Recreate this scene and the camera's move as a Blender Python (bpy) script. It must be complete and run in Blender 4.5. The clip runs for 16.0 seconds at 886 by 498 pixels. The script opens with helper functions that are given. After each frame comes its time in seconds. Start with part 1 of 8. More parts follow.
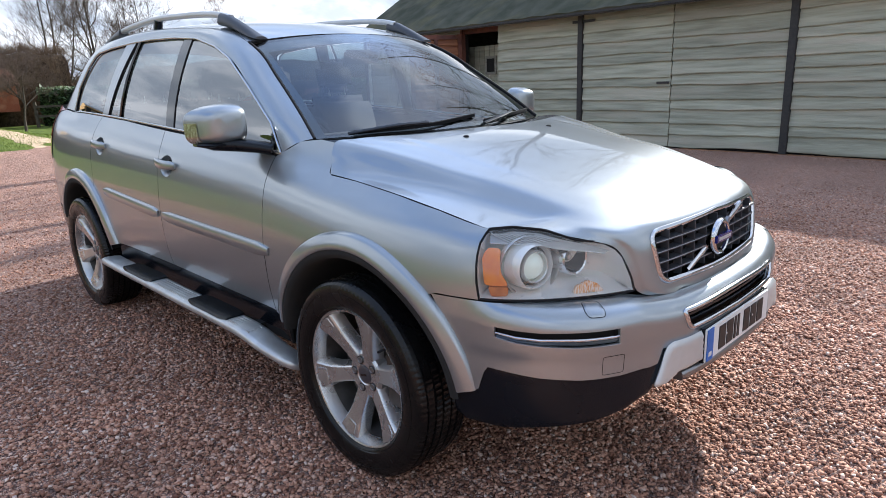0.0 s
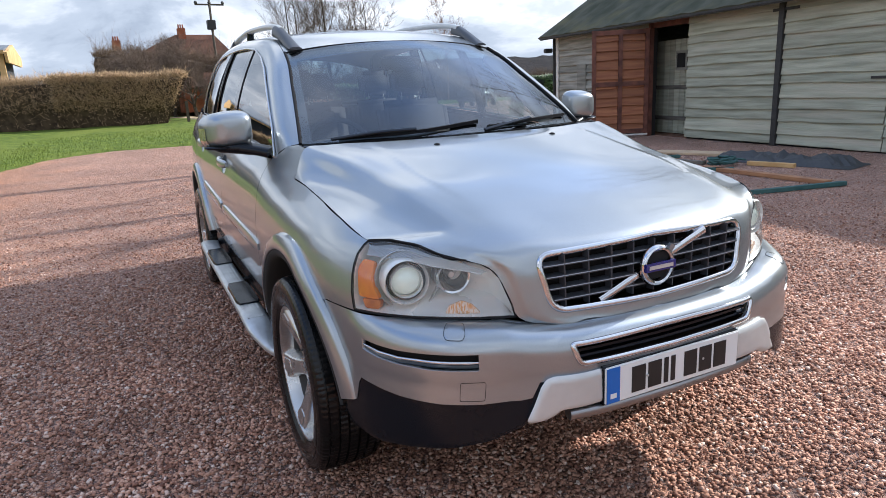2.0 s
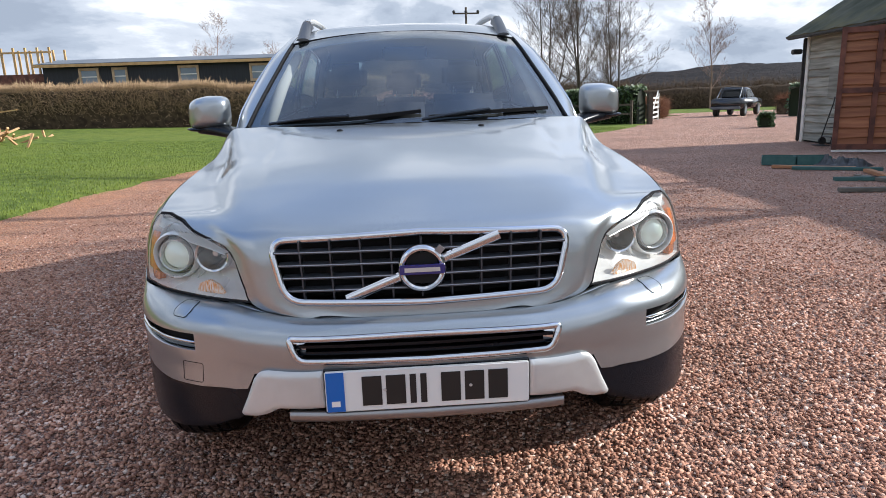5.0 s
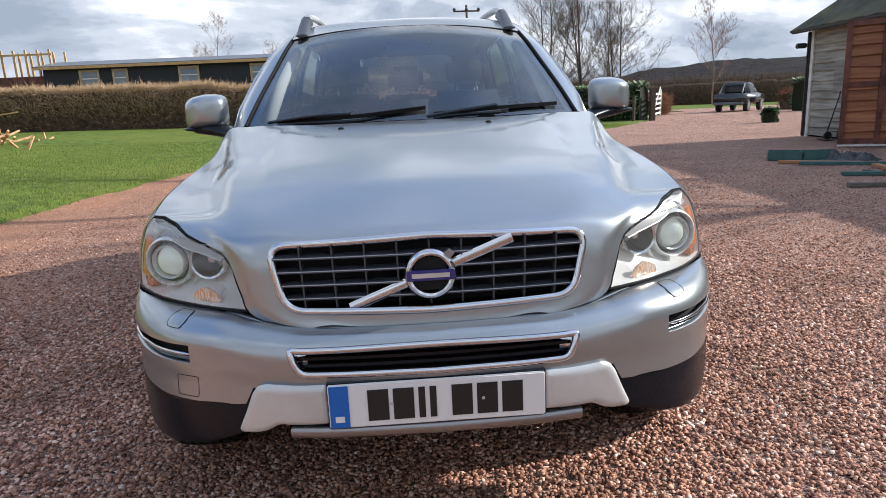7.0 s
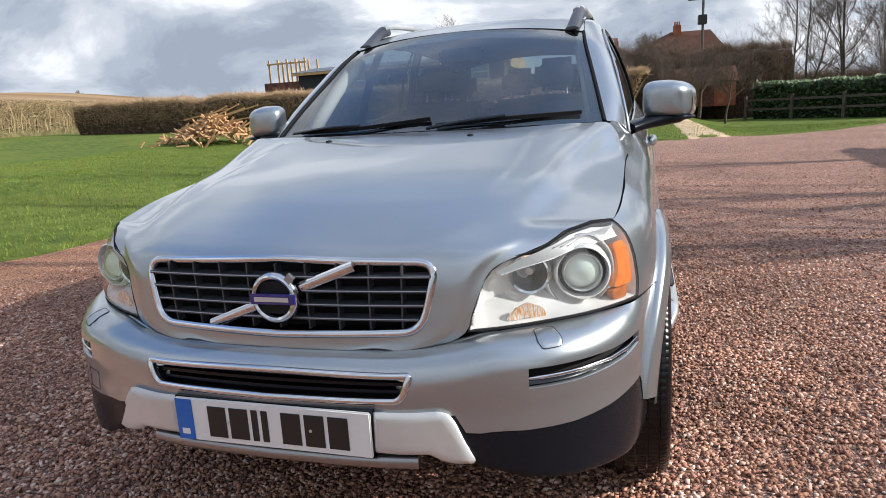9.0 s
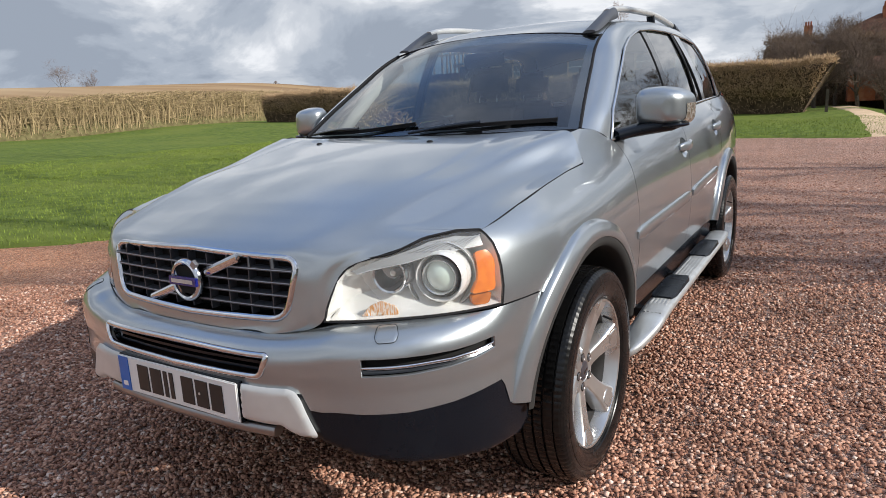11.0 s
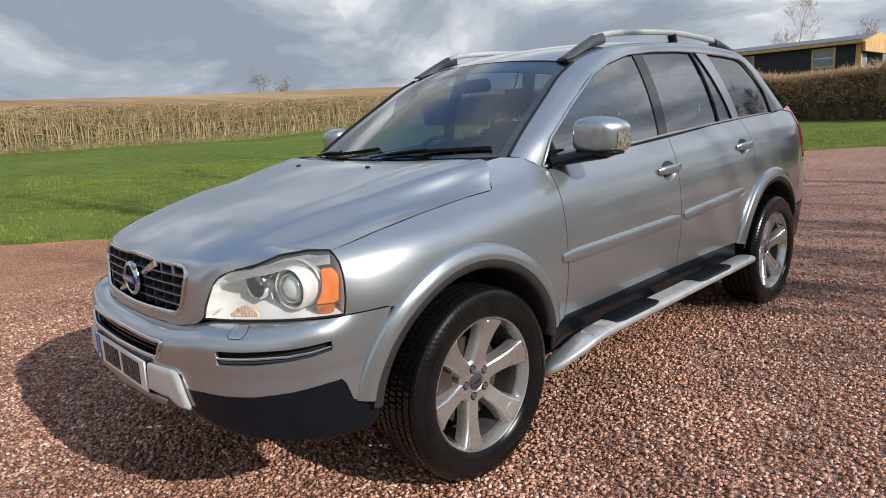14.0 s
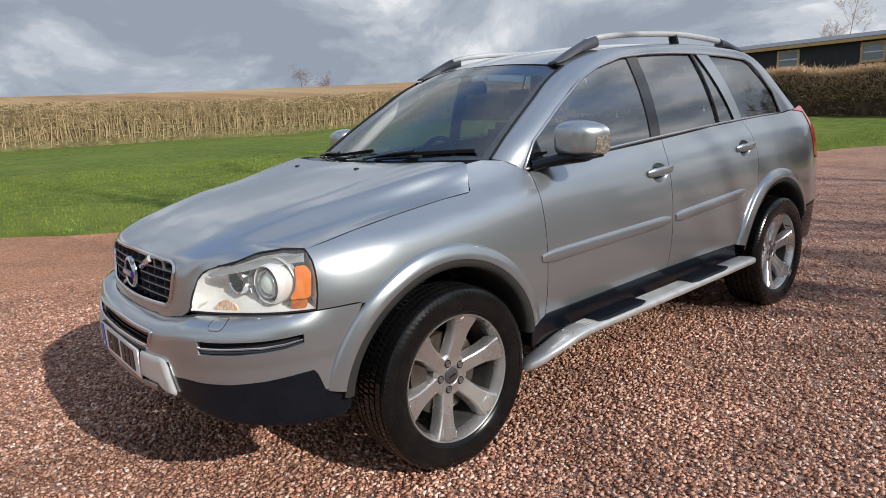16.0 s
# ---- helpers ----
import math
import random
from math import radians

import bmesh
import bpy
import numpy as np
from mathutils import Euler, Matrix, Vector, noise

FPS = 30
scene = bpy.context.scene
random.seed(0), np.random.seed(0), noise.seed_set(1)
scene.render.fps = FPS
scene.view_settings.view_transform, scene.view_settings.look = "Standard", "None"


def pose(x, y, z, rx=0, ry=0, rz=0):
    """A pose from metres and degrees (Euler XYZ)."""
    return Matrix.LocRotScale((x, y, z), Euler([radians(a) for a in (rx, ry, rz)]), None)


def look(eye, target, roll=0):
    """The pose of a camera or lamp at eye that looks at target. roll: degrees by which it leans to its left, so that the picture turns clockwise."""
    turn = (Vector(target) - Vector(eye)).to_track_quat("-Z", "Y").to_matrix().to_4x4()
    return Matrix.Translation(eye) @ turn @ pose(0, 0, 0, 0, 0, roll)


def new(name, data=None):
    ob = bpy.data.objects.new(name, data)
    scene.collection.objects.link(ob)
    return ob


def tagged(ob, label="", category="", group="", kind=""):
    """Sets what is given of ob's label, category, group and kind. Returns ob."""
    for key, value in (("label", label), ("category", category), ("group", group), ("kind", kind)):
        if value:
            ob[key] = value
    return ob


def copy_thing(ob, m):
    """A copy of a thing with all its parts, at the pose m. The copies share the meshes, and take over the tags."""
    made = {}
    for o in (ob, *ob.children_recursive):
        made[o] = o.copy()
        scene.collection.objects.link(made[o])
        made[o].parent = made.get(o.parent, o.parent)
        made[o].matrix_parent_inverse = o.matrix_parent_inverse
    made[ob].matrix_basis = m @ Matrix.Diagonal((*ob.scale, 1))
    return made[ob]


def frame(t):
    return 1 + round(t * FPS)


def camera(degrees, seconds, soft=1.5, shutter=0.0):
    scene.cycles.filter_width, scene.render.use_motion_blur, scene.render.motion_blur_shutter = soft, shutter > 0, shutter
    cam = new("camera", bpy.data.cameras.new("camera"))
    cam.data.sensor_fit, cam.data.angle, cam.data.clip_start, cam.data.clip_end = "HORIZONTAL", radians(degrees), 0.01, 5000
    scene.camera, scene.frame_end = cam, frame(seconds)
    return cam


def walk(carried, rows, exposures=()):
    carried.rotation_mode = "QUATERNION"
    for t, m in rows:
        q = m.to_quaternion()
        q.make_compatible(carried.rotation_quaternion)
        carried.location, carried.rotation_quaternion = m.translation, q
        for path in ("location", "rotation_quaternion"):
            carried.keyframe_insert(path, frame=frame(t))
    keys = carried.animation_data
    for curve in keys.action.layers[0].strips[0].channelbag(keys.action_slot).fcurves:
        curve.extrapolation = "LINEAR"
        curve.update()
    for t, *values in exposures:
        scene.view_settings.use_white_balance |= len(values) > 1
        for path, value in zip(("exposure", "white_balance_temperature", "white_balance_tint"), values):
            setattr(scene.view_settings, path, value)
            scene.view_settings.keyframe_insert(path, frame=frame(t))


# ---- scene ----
cam = camera(68.9, 16.0, soft=0.8)
PATH = [
    (0, (-2.152, -1.742, 1.372), (-0.797, -0.362, 0.865), -2.2),
    (0.5, (-2.08, -1.85, 1.377), (-0.736, -0.463, 0.857), -2.4),
    (1, (-1.869, -1.981, 1.355), (-0.613, -0.512, 0.841), -2.6),
    (1.5, (-1.657, -2.127, 1.366), (-0.593, -0.509, 0.868), -2.6),
    (2, (-1.368, -2.278, 1.373), (-0.531, -0.529, 0.883), -2.9),
    (2.5, (-0.985, -2.42, 1.351), (-0.336, -0.589, 0.875), -3.1),
    (3, (-0.564, -2.574, 1.318), (-0.166, -0.669, 0.856), -3.3),
    (3.5, (-0.204, -2.666, 1.324), (-0.053, -0.725, 0.867), -3.1),
    (4, (0.022, -2.598, 1.274), (0.121, -0.648, 0.843), -2.6),
    (4.5, (-0.027, -2.54, 1.246), (0.084, -0.592, 0.809), -2.0),
    (7, (-0.048, -2.411, 1.232), (0.056, -0.464, 0.788), -2.6),
    (7.5, (0.053, -2.309, 1.216), (0.119, -0.361, 0.771), -2.9),
    (8, (0.249, -2.32, 1.221), (0.135, -0.37, 0.792), -3.0),
    (8.5, (0.547, -2.266, 1.231), (0.188, -0.344, 0.811), -3.2),
    (11, (1.586, -2.026, 1.265), (0.548, -0.369, 0.844), -3.0),
    (11.5, (1.667, -1.991, 1.252), (0.615, -0.338, 0.848), -2.7),
    (12, (1.74, -1.988, 1.261), (0.664, -0.352, 0.854), -2.8),
    (12.5, (1.921, -1.947, 1.291), (0.803, -0.341, 0.877), -3.2),
    (13, (2.102, -1.883, 1.329), (0.901, -0.337, 0.918), -3.2),
    (13.5, (2.291, -1.746, 1.321), (0.973, -0.296, 0.922), -3.4),
    (14, (2.472, -1.646, 1.33), (1.045, -0.301, 0.939), -3.2),
    (14.5, (2.573, -1.609, 1.328), (1.127, -0.286, 0.93), -3.0),
    (15, (2.643, -1.578, 1.342), (1.162, -0.294, 0.941), -3.0),
    (15.5, (2.674, -1.566, 1.356), (1.183, -0.297, 0.95), -2.8),
    (16, (2.707, -1.538, 1.357), (1.201, -0.284, 0.956), -3.2),
]
walk(cam, [(t, look(eye, target, roll)) for t, eye, target, roll in PATH],
     [(0, 0.78, 5800, 10), (2, 0.72, 5850, 10), (4.5, 0.55, 5900, 10), (8.5, 0.38, 6000, 10), (11, 0.17, 6150, 10), (16, 0.03, 6150, 10)])

# ---- light ----
SUN_EL, SUN_AZ = radians(29), radians(84)   # azimuth from +y towards +x
to_sun = Vector((math.sin(SUN_AZ) * math.cos(SUN_EL), math.cos(SUN_AZ) * math.cos(SUN_EL), math.sin(SUN_EL)))
sun_data = bpy.data.lights.new("sun", "SUN")
sun_data.energy, sun_data.angle, sun_data.color = 4.8, radians(0.53), (1.0, 0.93, 0.82)
sun = new("sun", sun_data)
sun.matrix_world = look((0, 0, 30), Vector((0, 0, 30)) - to_sun)

world = bpy.data.worlds.new("sky")
scene.world = world
world.use_nodes = True
wn, wl = world.node_tree.nodes, world.node_tree.links
wn.clear()
w_out = wn.new("ShaderNodeOutputWorld")
w_bg = wn.new("ShaderNodeBackground")
w_sky = wn.new("ShaderNodeTexSky")
w_sky.sky_type = "NISHITA"
w_sky.sun_disc, w_sky.sun_elevation, w_sky.sun_rotation = False, SUN_EL, SUN_AZ
w_co = wn.new("ShaderNodeTexCoord")


def w_math(kind, a, b=None, c=None):
    """A maths node of the sky; a, b and c are sockets or numbers."""
    m = wn.new("ShaderNodeMath")
    m.operation = kind
    for i, v in enumerate((a, b, c)):
        if v is None:
            continue
        if isinstance(v, (int, float)):
            m.inputs[i].default_value = v
        else:
            wl.new(v, m.inputs[i])
    return m.outputs["Value"]


# the clouds hang as one ceiling, so they crowd together and flatten towards the skyline
w_sep = wn.new("ShaderNodeSeparateXYZ")
wl.new(w_co.outputs["Generated"], w_sep.inputs["Vector"])
w_up = w_math("ADD", w_math("MAXIMUM", w_sep.outputs["Z"], 0.0), 0.42)
w_plane = wn.new("ShaderNodeCombineXYZ")
wl.new(w_math("DIVIDE", w_sep.outputs["X"], w_up), w_plane.inputs["X"])
wl.new(w_math("DIVIDE", w_sep.outputs["Y"], w_up), w_plane.inputs["Y"])
wl.new(w_math("MULTIPLY", w_sep.outputs["Z"], 1.2), w_plane.inputs["Z"])


def w_noise(scale, detail, rough, distort, shift):
    mp = wn.new("ShaderNodeMapping")
    mp.inputs["Location"].default_value = shift
    t = wn.new("ShaderNodeTexNoise")
    t.inputs["Scale"].default_value, t.inputs["Detail"].default_value = scale, detail
    t.inputs["Roughness"].default_value, t.inputs["Distortion"].default_value = rough, distort
    wl.new(w_plane.outputs["Vector"], mp.inputs["Vector"])
    wl.new(mp.outputs["Vector"], t.inputs["Vector"])
    return t.outputs["Fac"]


w_cover = wn.new("ShaderNodeMapRange")
w_cover.interpolation_type = "SMOOTHSTEP"
w_cover.inputs["From Min"].default_value, w_cover.inputs["From Max"].default_value = 0.3, 0.62
w_cloud = wn.new("ShaderNodeValToRGB")
w_cloud.color_ramp.interpolation = "EASE"
w_ramp = w_cloud.color_ramp.elements
w_ramp[0].position, w_ramp[0].color = 0.39, (4.2, 4.65, 5.35, 1)
w_ramp[1].position, w_ramp[1].color = 0.61, (11.0, 10.9, 10.8, 1)
w_ramp.new(0.46).color = (5.3, 5.75, 6.4, 1)
w_ramp.new(0.53).color = (7.4, 7.65, 8.0, 1)
w_mix = wn.new("ShaderNodeMix")
w_mix.data_type = "RGBA"
wl.new(w_math("ADD", w_noise(1.2, 3, 0.45, 0.2, (1.7, 0.6, 0.0)), w_math("MAXIMUM", w_math("MULTIPLY_ADD", w_sep.outputs["Z"], -0.55, 0.42), 0.0)), w_cover.inputs["Value"])
wl.new(w_noise(2.1, 8, 0.56, 0.35, (4.2, 2.1, 3.0)), w_cloud.inputs["Fac"])
wl.new(w_cover.outputs["Result"], w_mix.inputs["Factor"])
w_clear = wn.new("ShaderNodeVectorMath")
w_clear.operation = "MULTIPLY"
w_clear.inputs[1].default_value = (2.7, 2.8, 3.0)
wl.new(w_sky.outputs["Color"], w_clear.inputs[0])
wl.new(w_clear.outputs["Vector"], w_mix.inputs["A"])
wl.new(w_cloud.outputs["Color"], w_mix.inputs["B"])
# cloud tops overhead are brighter than the grey bases low in the sky
w_high = wn.new("ShaderNodeMapRange")
w_high.inputs["From Min"].default_value, w_high.inputs["From Max"].default_value = 0.22, 0.8
w_high.inputs["To Min"].default_value, w_high.inputs["To Max"].default_value = 0.84, 1.1
w_gain = wn.new("ShaderNodeVectorMath")
w_gain.operation = "SCALE"
wl.new(w_sep.outputs["Z"], w_high.inputs["Value"])
wl.new(w_mix.outputs["Result"], w_gain.inputs["Vector"])
wl.new(w_high.outputs["Result"], w_gain.inputs["Scale"])
# the thin cloud round the hidden sun glows
w_dot = wn.new("ShaderNodeVectorMath")
w_dot.operation = "DOT_PRODUCT"
w_dot.inputs[1].default_value = to_sun
w_near = wn.new("ShaderNodeMapRange")
w_near.interpolation_type = "SMOOTHSTEP"
w_near.inputs["From Min"].default_value, w_near.inputs["From Max"].default_value = 0.88, 1.0
w_near.inputs["To Min"].default_value, w_near.inputs["To Max"].default_value = 1.0, 1.05
w_glow = wn.new("ShaderNodeVectorMath")
w_glow.operation = "SCALE"
wl.new(w_co.outputs["Generated"], w_dot.inputs[0])
wl.new(w_dot.outputs["Value"], w_near.inputs["Value"])
wl.new(w_gain.outputs["Vector"], w_glow.inputs["Vector"])
wl.new(w_near.outputs["Result"], w_glow.inputs["Scale"])
wl.new(w_glow.outputs["Vector"], w_bg.inputs["Color"])
w_bg.inputs["Strength"].default_value = 0.088
wl.new(w_bg.outputs["Background"], w_out.inputs["Surface"])


# ---- materials ----
def material(name, color, rough=0.5, metal=0.0, second=None, scale=8.0, detail=5.0, bump=0.0, bump_scale=None,
             stretch=(1, 1, 1), spread=(0.35, 0.65), per_object=0.0, per_island=0.0, coat=0.0, third=None, third_scale=1.2,
             third_spread=(0.5, 0.7), rough_vary=0.0, bump_distance=0.01, ior=1.5):
    m = bpy.data.materials.new(name)
    m.use_nodes = True
    n, l = m.node_tree.nodes, m.node_tree.links
    p = n["Principled BSDF"]
    p.inputs["Base Color"].default_value = (*color, 1)
    p.inputs["Roughness"].default_value, p.inputs["Metallic"].default_value = rough, metal
    p.inputs["IOR"].default_value = ior
    p.inputs["Coat Weight"].default_value, p.inputs["Coat Roughness"].default_value = coat, 0.03
    co = n.new("ShaderNodeTexCoord")
    mp = n.new("ShaderNodeMapping")
    mp.inputs["Scale"].default_value = stretch
    l.new(co.outputs["Object"], mp.inputs["Vector"])
    out = None

    def noise_ramp(sc, lo, hi):
        t = n.new("ShaderNodeTexNoise")
        t.inputs["Scale"].default_value, t.inputs["Detail"].default_value = sc, detail
        r = n.new("ShaderNodeMapRange")
        r.inputs["From Min"].default_value, r.inputs["From Max"].default_value = lo, hi
        l.new(mp.outputs["Vector"], t.inputs["Vector"])
        l.new(t.outputs["Fac"], r.inputs["Value"])
        return r.outputs["Result"]

    def mix(fac, a, b):
        x = n.new("ShaderNodeMix")
        x.data_type = "RGBA"
        l.new(fac, x.inputs["Factor"])
        if hasattr(a, "is_output"):
            l.new(a, x.inputs["A"])
        else:
            x.inputs["A"].default_value = (*a, 1)
        x.inputs["B"].default_value = (*b, 1)
        return x.outputs["Result"]

    if second:
        out = mix(noise_ramp(scale, *spread), color, second)
    if third:
        out = mix(noise_ramp(third_scale, *third_spread), out if out else color, third)
    if per_object or per_island:
        hsv = n.new("ShaderNodeHueSaturation")
        info = n.new("ShaderNodeObjectInfo") if per_object else n.new("ShaderNodeNewGeometry")
        rng = n.new("ShaderNodeMapRange")
        k = per_object or per_island
        rng.inputs["To Min"].default_value, rng.inputs["To Max"].default_value = 1 - k, 1 + k
        l.new(info.outputs["Random" if per_object else "Random Per Island"], rng.inputs["Value"])
        l.new(rng.outputs["Result"], hsv.inputs["Value"])
        if out:
            l.new(out, hsv.inputs["Color"])
        else:
            hsv.inputs["Color"].default_value = (*color, 1)
        out = hsv.outputs["Color"]
    if out:
        l.new(out, p.inputs["Base Color"])
    if rough_vary:
        v = n.new("ShaderNodeMapRange")
        v.inputs["To Min"].default_value, v.inputs["To Max"].default_value = max(0, rough - rough_vary), min(1, rough + rough_vary)
        l.new(noise_ramp(scale * 0.6, 0.3, 0.7), v.inputs["Value"])
        l.new(v.outputs["Result"], p.inputs["Roughness"])
    if bump:
        b = n.new("ShaderNodeBump")
        b.inputs["Strength"].default_value, b.inputs["Distance"].default_value = bump, bump_distance
        t = n.new("ShaderNodeTexNoise")
        t.inputs["Scale"].default_value, t.inputs["Detail"].default_value = bump_scale or scale * 3, 4
        l.new(mp.outputs["Vector"], t.inputs["Vector"])
        l.new(t.outputs["Fac"], b.inputs["Height"])
        l.new(b.outputs["Normal"], p.inputs["Normal"])
    return m


def gravel_material():
    """Crushed red stone: one colour to each cell, with rounded relief and gaps darkened for the shade between."""
    m = bpy.data.materials.new("red_gravel")
    m.use_nodes = True
    n, l = m.node_tree.nodes, m.node_tree.links
    p = n["Principled BSDF"]
    p.inputs["Roughness"].default_value = 0.85
    p.inputs["Specular IOR Level"].default_value = 0.2
    p.inputs["Sheen Weight"].default_value, p.inputs["Sheen Roughness"].default_value = 0.2, 0.45
    p.inputs["Sheen Tint"].default_value = (1.0, 0.86, 0.8, 1)
    co = n.new("ShaderNodeTexCoord")
    v = n.new("ShaderNodeTexVoronoi")
    v.inputs["Scale"].default_value = 88
    l.new(co.outputs["Object"], v.inputs["Vector"])
    sep = n.new("ShaderNodeSeparateColor")
    l.new(v.outputs["Color"], sep.inputs["Color"])
    r = n.new("ShaderNodeValToRGB")
    e = r.color_ramp.elements
    e[0].position, e[0].color = 0.0, (0.16, 0.075, 0.055, 1)
    e[1].position, e[1].color = 1.0, (0.76, 0.56, 0.45, 1)
    a = e.new(0.45)
    a.color = (0.56, 0.29, 0.195, 1)
    a = e.new(0.8)
    a.color = (0.7, 0.44, 0.32, 1)
    l.new(sep.outputs["Red"], r.inputs["Fac"])
    big = n.new("ShaderNodeTexNoise")
    big.inputs["Scale"].default_value, big.inputs["Detail"].default_value = 0.7, 4
    l.new(co.outputs["Object"], big.inputs["Vector"])
    rng = n.new("ShaderNodeMapRange")
    rng.inputs["From Min"].default_value, rng.inputs["From Max"].default_value = 0.3, 0.7
    rng.inputs["To Min"].default_value, rng.inputs["To Max"].default_value = 0.8, 1.2
    l.new(big.outputs["Fac"], rng.inputs["Value"])
    # gaps between the chips are darkened in the colour, as their shade
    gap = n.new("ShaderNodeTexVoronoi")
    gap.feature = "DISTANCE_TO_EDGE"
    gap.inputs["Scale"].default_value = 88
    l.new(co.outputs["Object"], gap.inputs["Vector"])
    gap_mask = n.new("ShaderNodeMapRange")
    gap_mask.inputs["From Min"].default_value, gap_mask.inputs["From Max"].default_value = 0.02, 0.13
    l.new(gap.outputs["Distance"], gap_mask.inputs["Value"])
    gap_shade = n.new("ShaderNodeMix")
    gap_shade.data_type = "RGBA"
    gap_shade.inputs["A"].default_value = (0.15, 0.075, 0.052, 1)
    l.new(gap_mask.outputs["Result"], gap_shade.inputs["Factor"])
    l.new(r.outputs["Color"], gap_shade.inputs["B"])
    hsv = n.new("ShaderNodeHueSaturation")
    l.new(rng.outputs["Result"], hsv.inputs["Value"])
    l.new(gap_shade.outputs["Result"], hsv.inputs["Color"])
    # sandier, more orange stone towards the lawn, in drifts
    place = n.new("ShaderNodeSeparateXYZ")
    l.new(co.outputs["Object"], place.inputs["Vector"])
    drift = n.new("ShaderNodeMath")
    drift.operation = "MULTIPLY_ADD"
    l.new(big.outputs["Fac"], drift.inputs[0])
    drift.inputs[1].default_value = -3.0
    l.new(place.outputs["X"], drift.inputs[2])
    sandy = n.new("ShaderNodeMapRange")
    sandy.inputs["From Min"].default_value, sandy.inputs["From Max"].default_value = -3.6, -6.2
    sandy.inputs["To Max"].default_value = 1.0
    l.new(drift.outputs["Value"], sandy.inputs["Value"])
    orange = n.new("ShaderNodeMix")
    orange.data_type, orange.blend_type = "RGBA", "MULTIPLY"
    orange.inputs["B"].default_value = (1.16, 0.95, 0.68, 1)
    l.new(sandy.outputs["Result"], orange.inputs["Factor"])
    l.new(hsv.outputs["Color"], orange.inputs["A"])
    l.new(orange.outputs["Result"], p.inputs["Base Color"])
    # every chip has a flat top, tilted its own way
    off = n.new("ShaderNodeVectorMath")
    off.operation = "SUBTRACT"
    l.new(co.outputs["Object"], off.inputs[0])
    l.new(v.outputs["Position"], off.inputs[1])
    tilt = n.new("ShaderNodeVectorMath")
    tilt.operation = "SUBTRACT"
    l.new(v.outputs["Color"], tilt.inputs[0])
    tilt.inputs[1].default_value = (0.5, 0.5, 0.5)
    dot = n.new("ShaderNodeVectorMath")
    dot.operation = "DOT_PRODUCT"
    l.new(off.outputs["Vector"], dot.inputs[0])
    l.new(tilt.outputs["Vector"], dot.inputs[1])
    edge = n.new("ShaderNodeMapRange")
    edge.inputs["From Max"].default_value = 0.14
    edge.inputs["To Max"].default_value = 0.007
    l.new(gap.outputs["Distance"], edge.inputs["Value"])
    lift = n.new("ShaderNodeMath")
    lift.operation = "MULTIPLY_ADD"
    l.new(dot.outputs["Value"], lift.inputs[0])
    lift.inputs[1].default_value = 2.6
    l.new(edge.outputs["Result"], lift.inputs[2])
    b = n.new("ShaderNodeBump")
    b.inputs["Strength"].default_value, b.inputs["Distance"].default_value = 0.9, 1.0
    l.new(lift.outputs["Value"], b.inputs["Height"])
    l.new(b.outputs["Normal"], p.inputs["Normal"])
    return m


def stone_material():
    m = material("loose_stone", (0.2, 0.09, 0.066), 0.8, bump=0.3, bump_scale=160)
    n, l = m.node_tree.nodes, m.node_tree.links
    g = n.new("ShaderNodeNewGeometry")
    r = n.new("ShaderNodeValToRGB")
    e = r.color_ramp.elements
    e[0].position, e[0].color = 0.0, (0.17, 0.078, 0.054, 1)
    e[1].position, e[1].color = 1.0, (0.7, 0.55, 0.46, 1)
    a = e.new(0.5)
    a.color = (0.43, 0.225, 0.15, 1)
    a = e.new(0.85)
    a.color = (0.6, 0.35, 0.245, 1)
    n["Principled BSDF"].inputs["Specular IOR Level"].default_value = 0.15
    l.new(g.outputs["Random Per Island"], r.inputs["Fac"])
    # paler and darker drifts over the drive
    co = n.new("ShaderNodeTexCoord")
    big = n.new("ShaderNodeTexNoise")
    big.inputs["Scale"].default_value, big.inputs["Detail"].default_value = 1.6, 3
    l.new(co.outputs["Object"], big.inputs["Vector"])
    rng = n.new("ShaderNodeMapRange")
    rng.inputs["From Min"].default_value, rng.inputs["From Max"].default_value = 0.35, 0.65
    rng.inputs["To Min"].default_value, rng.inputs["To Max"].default_value = 0.78, 1.22
    l.new(big.outputs["Fac"], rng.inputs["Value"])
    hsv = n.new("ShaderNodeHueSaturation")
    l.new(rng.outputs["Result"], hsv.inputs["Value"])
    l.new(r.outputs["Color"], hsv.inputs["Color"])
    l.new(hsv.outputs["Color"], n["Principled BSDF"].inputs["Base Color"])
    return m


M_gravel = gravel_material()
M_stone = stone_material()
M_grass = material("lawn_grass", (0.148, 0.192, 0.03), 0.9, second=(0.07, 0.105, 0.015), scale=4, detail=9, third=(0.15, 0.18, 0.03),
                   third_scale=0.3, third_spread=(0.47, 0.68), bump=0.8, bump_scale=60, bump_distance=0.03)
M_blade = material("grass_blade", (0.165, 0.215, 0.036), 0.8, per_island=0.45)
for green in (M_grass, M_blade):
    green.node_tree.nodes["Principled BSDF"].inputs["Specular IOR Level"].default_value = 0.2
M_soil = material("bare_soil", (0.12, 0.06, 0.04), 0.95, second=(0.2, 0.12, 0.08), scale=9, bump=0.7, bump_scale=40)
M_field = material("ploughed_field", (0.36, 0.24, 0.125), 0.95, second=(0.24, 0.15, 0.08), scale=0.05, stretch=(0.25, 1.6, 1), spread=(0.42, 0.6), third=(0.43, 0.31, 0.18), third_scale=0.02)
M_path = material("pale_path", (0.6, 0.45, 0.3), 0.95, second=(0.48, 0.35, 0.23), scale=3, bump=0.4, bump_scale=50)
